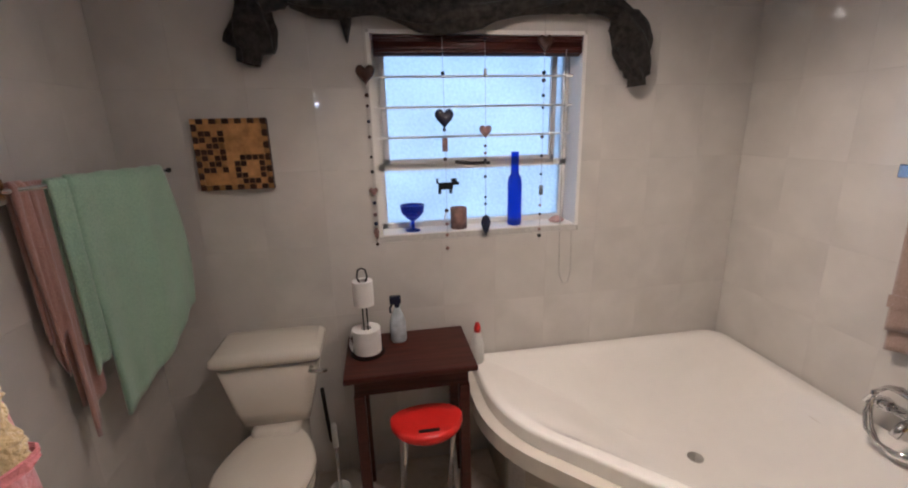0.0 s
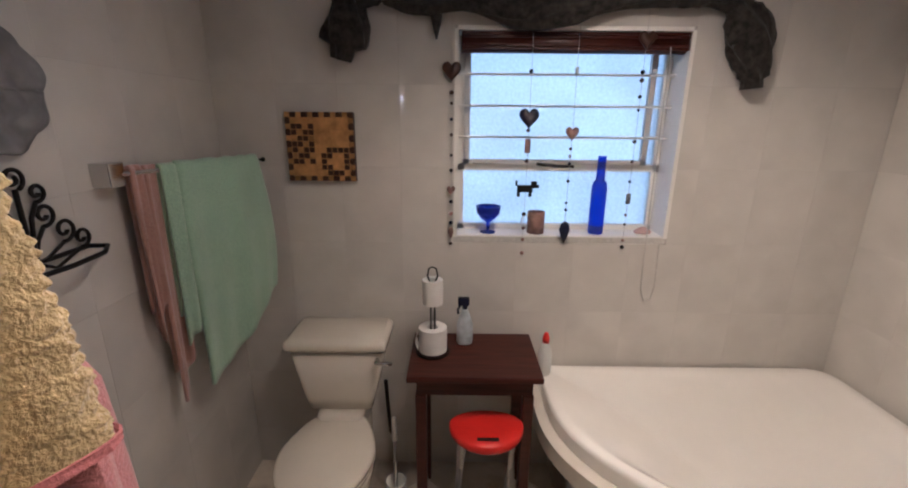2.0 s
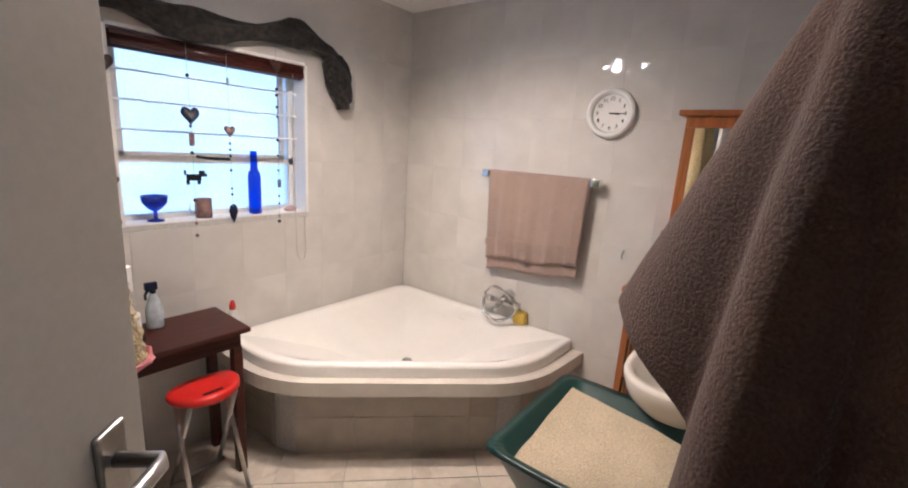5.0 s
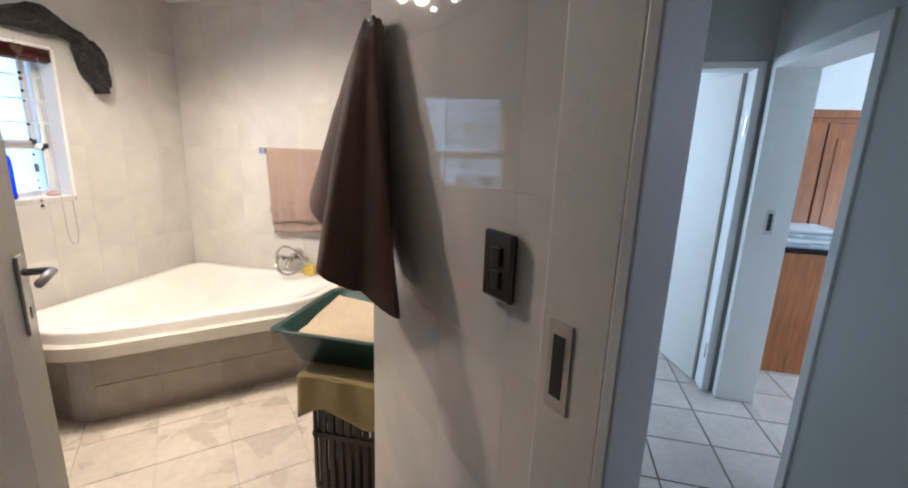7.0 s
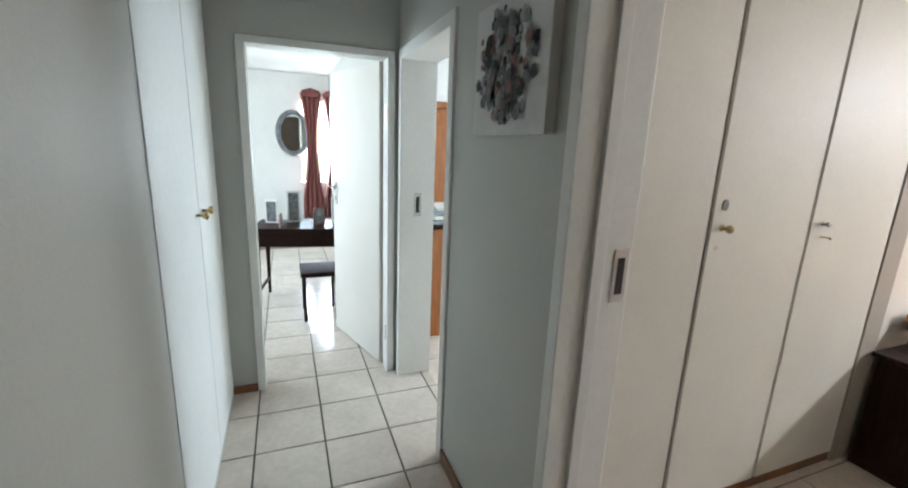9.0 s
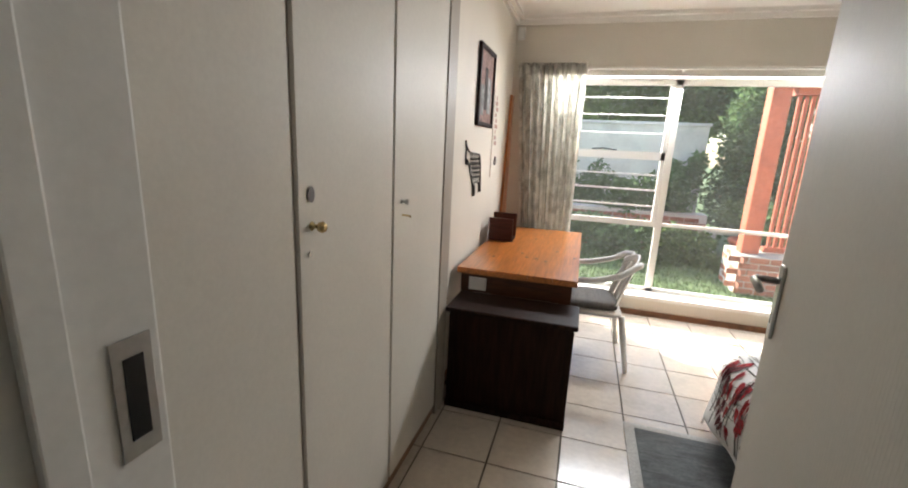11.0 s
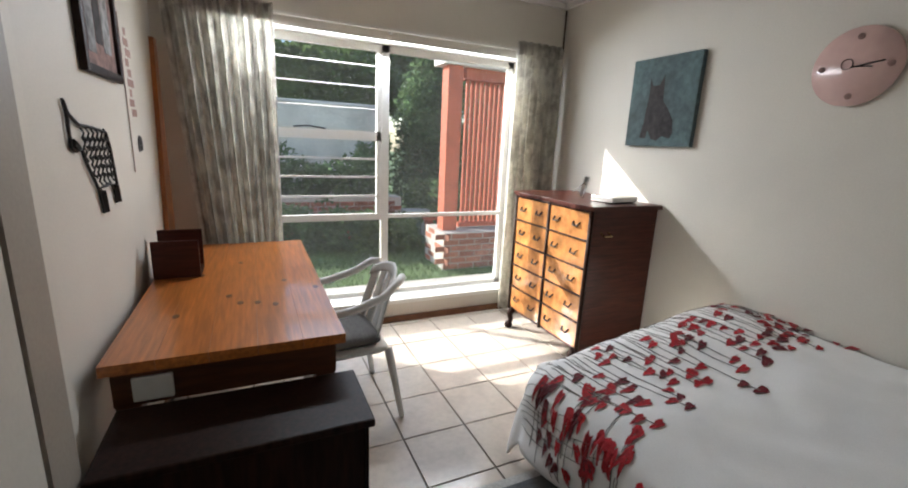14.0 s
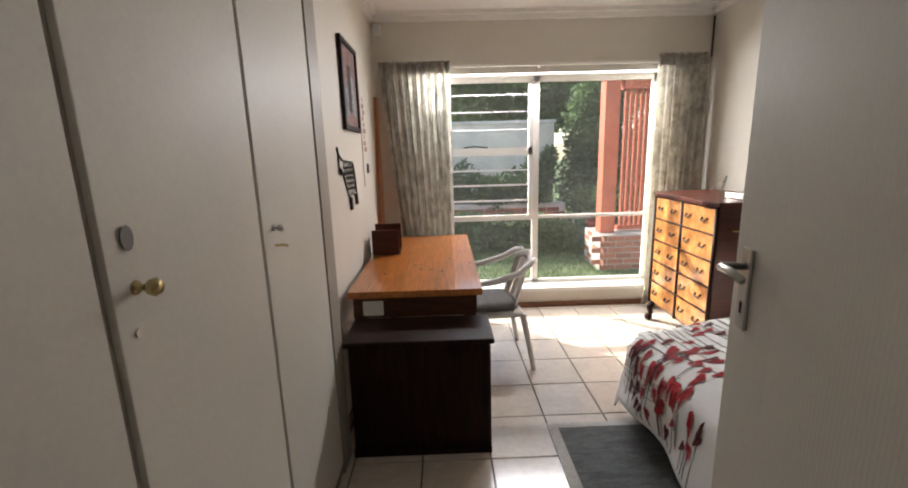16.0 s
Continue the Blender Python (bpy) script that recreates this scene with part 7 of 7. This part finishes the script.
leaf_mass("hedge", (-3.1, -10.9, 1.9), (1.35, 0.7, 1.9), 24000, 0.11, "leaf", 1, "tall dark green hedge shrub in the garden", "shrub")
leaf_mass("hedge", (-5.6, -11.5, 2.1), (1.8, 0.9, 2.2), 18000, 0.12, "leaf", 2, "tall dark green hedge shrub beyond the pillar", "shrub")
leaf_mass("tree", (-0.6, -13.4, 2.6), (4.0, 1.0, 0.95), 26000, 0.19, "leaf_light", 3, "sunlit tree above the garden wall", "tree")
leaf_mass("tree", (-6.2, -14.8, 3.4), (3.4, 1.2, 2.0), 26000, 0.20, "leaf_light", 4, "sunlit tree behind the hedge", "tree")
leaf_mass("shrub", (-0.4, -9.75, 0.75), (0.7, 0.25, 0.35), 3500, 0.09, "leaf", 5, "low dark shrub in the brick planter", "shrub", False)
leaf_mass("shrub", (-0.4, -8.9, 0.12), (0.6, 0.35, 0.30), 3000, 0.09, "leaf", 6, "low leafy border plant", "shrub", False)
leaf_mass("shrub", (-2.3, -9.6, 0.35), (0.6, 0.35, 0.45), 4000, 0.10, "leaf_light", 7, "spiky garden plant beside the lawn", "shrub", False)
leaf_mass("shrub", (-1.15, -10.6, 1.05), (0.35, 0.25, 0.5), 2500, 0.09, "leaf", 9, "dark shrub against the pale wall", "shrub", False)
leaf_mass("shrub", (0.55, -9.0, 0.20), (0.75, 0.30, 0.35), 4500, 0.08, "leaf", 12, "dark leafy border plants below the window", "shrub", False)
leaf_mass("shrub", (-1.0, -8.75, 0.10), (0.45, 0.25, 0.30), 3000, 0.10, "leaf_light", 13, "grassy border plant by the lawn", "shrub", False)
leaf_mass("shrub", (0.6, -10.4, 0.55), (0.5, 0.25, 0.75), 3000, 0.09, "leaf", 14, "dark shrub against the pale wall", "shrub", False)
leaf_mass("shrub", (-2.2, -8.9, 0.35), (0.35, 0.25, 0.45), 2600, 0.12, "leaf", 15, "blue green bush beside the pillar", "shrub", False)
pt = thing("plant_pot", "large terracotta plant pot on the lawn", "pot", at=pose(-1.95, -9.1, -0.15))
part("pot", lathe([(0, 0), (0.17, 0), (0.24, 0.36), (0.27, 0.38), (0.27, 0.44), (0.23, 0.44), (0.20, 0.38), (0, 0.36)], 24), "terracotta", pt, smooth=True)
# blades of grass on the near lawn
rnd = random.Random(30)
gv, gf = [], []
for k in range(9000):
    x, y = rnd.uniform(-2.6, 2.2), rnd.uniform(-9.4, -7.0)
    h, a = rnd.uniform(0.03, 0.08), rnd.uniform(0, 6.28)
    i = len(gv)
    gv += [(x, y, -0.152), (x + 0.012 * math.cos(a), y + 0.012 * math.sin(a), -0.152), (x + 0.03 * math.sin(a), y + 0.03 * math.cos(a), -0.15 + h)]
    gf.append((i, i + 1, i + 2))
me = bpy.data.meshes.new("grass")
me.from_pydata(gv, [], gf)
me.materials.append(M["grass"])
tagged(new("grass", me), "short green lawn grass by the window", "grass", "", "stuff")

# ---------------- single tiles, laid last ----------------
random.seed(5)
TILE_MESH = {}


def tile_mesh(w, h, d, material, bevel=0.0004):
    key = (round(w, 3), round(h, 3), round(d, 3), material)
    if key not in TILE_MESH:
        bm = bmesh.new()
        lo = [bm.verts.new(p) for p in ((0, 0, 0), (w, 0, 0), (w, h, 0), (0, h, 0))]
        mid = [bm.verts.new(p) for p in ((0, 0, d - bevel), (w, 0, d - bevel), (w, h, d - bevel), (0, h, d - bevel))]
        c = bevel
        hi = [bm.verts.new(p) for p in ((c, c, d), (w - c, c, d), (w - c, h - c, d), (c, h - c, d))]
        for a, b in ((lo, mid), (mid, hi)):
            for i in range(4):
                bm.faces.new((a[i], a[(i + 1) % 4], b[(i + 1) % 4], b[i]))
        bm.faces.new(hi)
        me = bpy.data.meshes.new("tile")
        bmesh.ops.recalc_face_normals(bm, faces=bm.faces)
        bm.to_mesh(me)
        bm.free()
        me.materials.append(M[material])
        TILE_MESH[key] = me
    return TILE_MESH[key]


def lay(parent, frame_m, u0, u1, v0, v1, pu, pv, ou, ov, gap, depth, material, skip=()):
    """Tiles over a rectangle of a plane; frame_m carries (u, v, out) to the world."""
    count = 0
    iu = math.floor((u0 - ou) / pu)
    while ou + iu * pu < u1 - 1e-4:
        iv = math.floor((v0 - ov) / pv)
        while ov + iv * pv < v1 - 1e-4:
            a, b = max(u0, ou + iu * pu + gap / 2), min(u1, ou + (iu + 1) * pu - gap / 2)
            c, d = max(v0, ov + iv * pv + gap / 2), min(v1, ov + (iv + 1) * pv - gap / 2)
            iv += 1
            rects = [(a, b, c, d)]
            for s0, s1, t0, t1 in skip:
                nxt = []
                for a, b, c, d in rects:
                    if b <= s0 or a >= s1 or d <= t0 or c >= t1:
                        nxt.append((a, b, c, d))
                        continue
                    if a < s0:
                        nxt.append((a, s0, c, d))
                    if b > s1:
                        nxt.append((s1, b, c, d))
                    aa, bb = max(a, s0), min(b, s1)
                    if c < t0:
                        nxt.append((aa, bb, c, t0))
                    if d > t1:
                        nxt.append((aa, bb, t1, d))
                rects = nxt
            for a, b, c, d in rects:
                if b - a < 0.012 or d - c < 0.012:
                    continue
                ob = new("tile", tile_mesh(b - a, d - c, depth, material))
                ob.parent = parent
                ob.matrix_basis = frame_m @ pose(a, c, 0, random.uniform(-0.05, 0.05), random.uniform(-0.05, 0.05), 0)
                count += 1
        iu += 1
    return count


def plane_frame(origin, u, v):
    u, v = Vector(u), Vector(v)
    o = u.cross(v)
    return Matrix(((u.x, v.x, o.x, origin[0]), (u.y, v.y, o.y, origin[1]), (u.z, v.z, o.z, origin[2]), (0, 0, 0, 1)))


ob = bpy.data.objects
TW, TH, TZ = 0.245, 0.32, 0.19
lay(ob["wall_bath_north"], plane_frame((0, BY1 + 0.008, 0), (1, 0, 0), (0, 0, 1)), BX0, BX1, 0, CEIL_B, TW, TH, 0.03, TZ, 0.0002, 0.008, "bath_tile", [(WINB[0] - 0.012, WINB[1] + 0.012, WINB[2] - 0.02, WINB[3] + 0.012)])
lay(ob["wall_bath_east"], plane_frame((BX1 + 0.008, 0, 0), (0, -1, 0), (0, 0, 1)), -BY1, -BY0, 0, CEIL_B, TW, TH, -2.2, TZ, 0.0002, 0.008, "bath_tile")
lay(ob["wall_bath_west"], plane_frame((BX0 - 0.008, 0, 0), (0, 1, 0), (0, 0, 1)), 0.0, BY1, 0, CEIL_B, TW, TH, 0.0, TZ, 0.0002, 0.008, "bath_tile")
lay(ob["wall_bath_south"], plane_frame((0, BY0 - 0.008, 0), (-1, 0, 0), (0, 0, 1)), -BX1, -1.13, 0, CEIL_B, TW, TH, -2.72, TZ, 0.0002, 0.008, "bath_tile")
r2 = math.sqrt(0.5)
lay(ob["wall_bath_slant"], plane_frame((1.12 + 0.006, -0.04 - 0.006, 0), (-r2, -r2, 0), (0, 0, 1)), 0.0, 0.775, 0, CEIL_B, TW, TH, 0.18, TZ, 0.0004, 0.008, "bath_tile")
UP = plane_frame((0, 0, -0.008), (1, 0, 0), (0, 1, 0))
c45 = math.sqrt(0.5)
for iu in range(-6, 14):
    for iv in range(-6, 10):
        u, v = 0.10 + iu * 0.33, 0.12 + iv * 0.33
        cu, cv = u + 0.165, v + 0.165
        cx, cy = c45 * (cu + cv), c45 * (cv - cu)
        if -0.1 < cx < BX1 + 0.15 and -0.80 < cy < BY1 + 0.15 and cx + cy > 0.05 and not (cx > 1.3 and cy < -0.2) and not (cx - cy > 1.36 and cy < -0.2):
            tl = new("tile", tile_mesh(0.326, 0.326, 0.008, "bath_floor"))
            tl.parent = ob["floor_bath"]
            tl.matrix_basis = plane_frame((0, 0, -0.008), (c45, -c45, 0), (c45, c45, 0)) @ pose(u, v, 0)
lay(ob["floor_hall"], UP, -1.45, HE + 0.12, HS - 0.2, HN, 0.34, 0.34, 1.873 - 0.34 * 12, -1.19 - 0.34 * 8, 0.009, 0.008, "floor_tile")
lay(ob["floor_bedroom"], UP, PX0, PX1 - 0.03, PY0, HS - 0.2, 0.34, 0.34, 0.185 - 0.34 * 8, -4.40 - 0.34 * 8, 0.009, 0.008, "floor_tile")
lay(ob["floor_far_room"], UP, HE + 0.12, 6.6, HS, 0.2, 0.34, 0.34, 1.873 - 0.34 * 12, -1.19 - 0.34 * 8, 0.009, 0.008, "floor_tile")
lay(ob["floor_side_room"], UP, PX1 + 0.65, 4.6, -3.4, HS - 0.2, 0.34, 0.34, 1.873 - 0.34 * 12, -1.19 - 0.34 * 8, 0.009, 0.008, "floor_tile")
# panels of the bath surround
sur = ob["bath_surround"]
for (ax, ay), (bx, by) in (((1.47, 2.19), (1.47, 1.87)), ((1.51, 1.752), (2.245, 1.003)), ((2.38, 0.942), (2.71, 0.91))):
    L = math.hypot(bx - ax, by - ay)
    u = ((bx - ax) / L, (by - ay) / L, 0)
    lay(sur, plane_frame((ax, ay, 0), u, (0, 0, 1)), 0, L, 0.0, 0.428, 0.30, 0.22, 0.0, -0.01, 0.003, 0.007, "panel_tile")
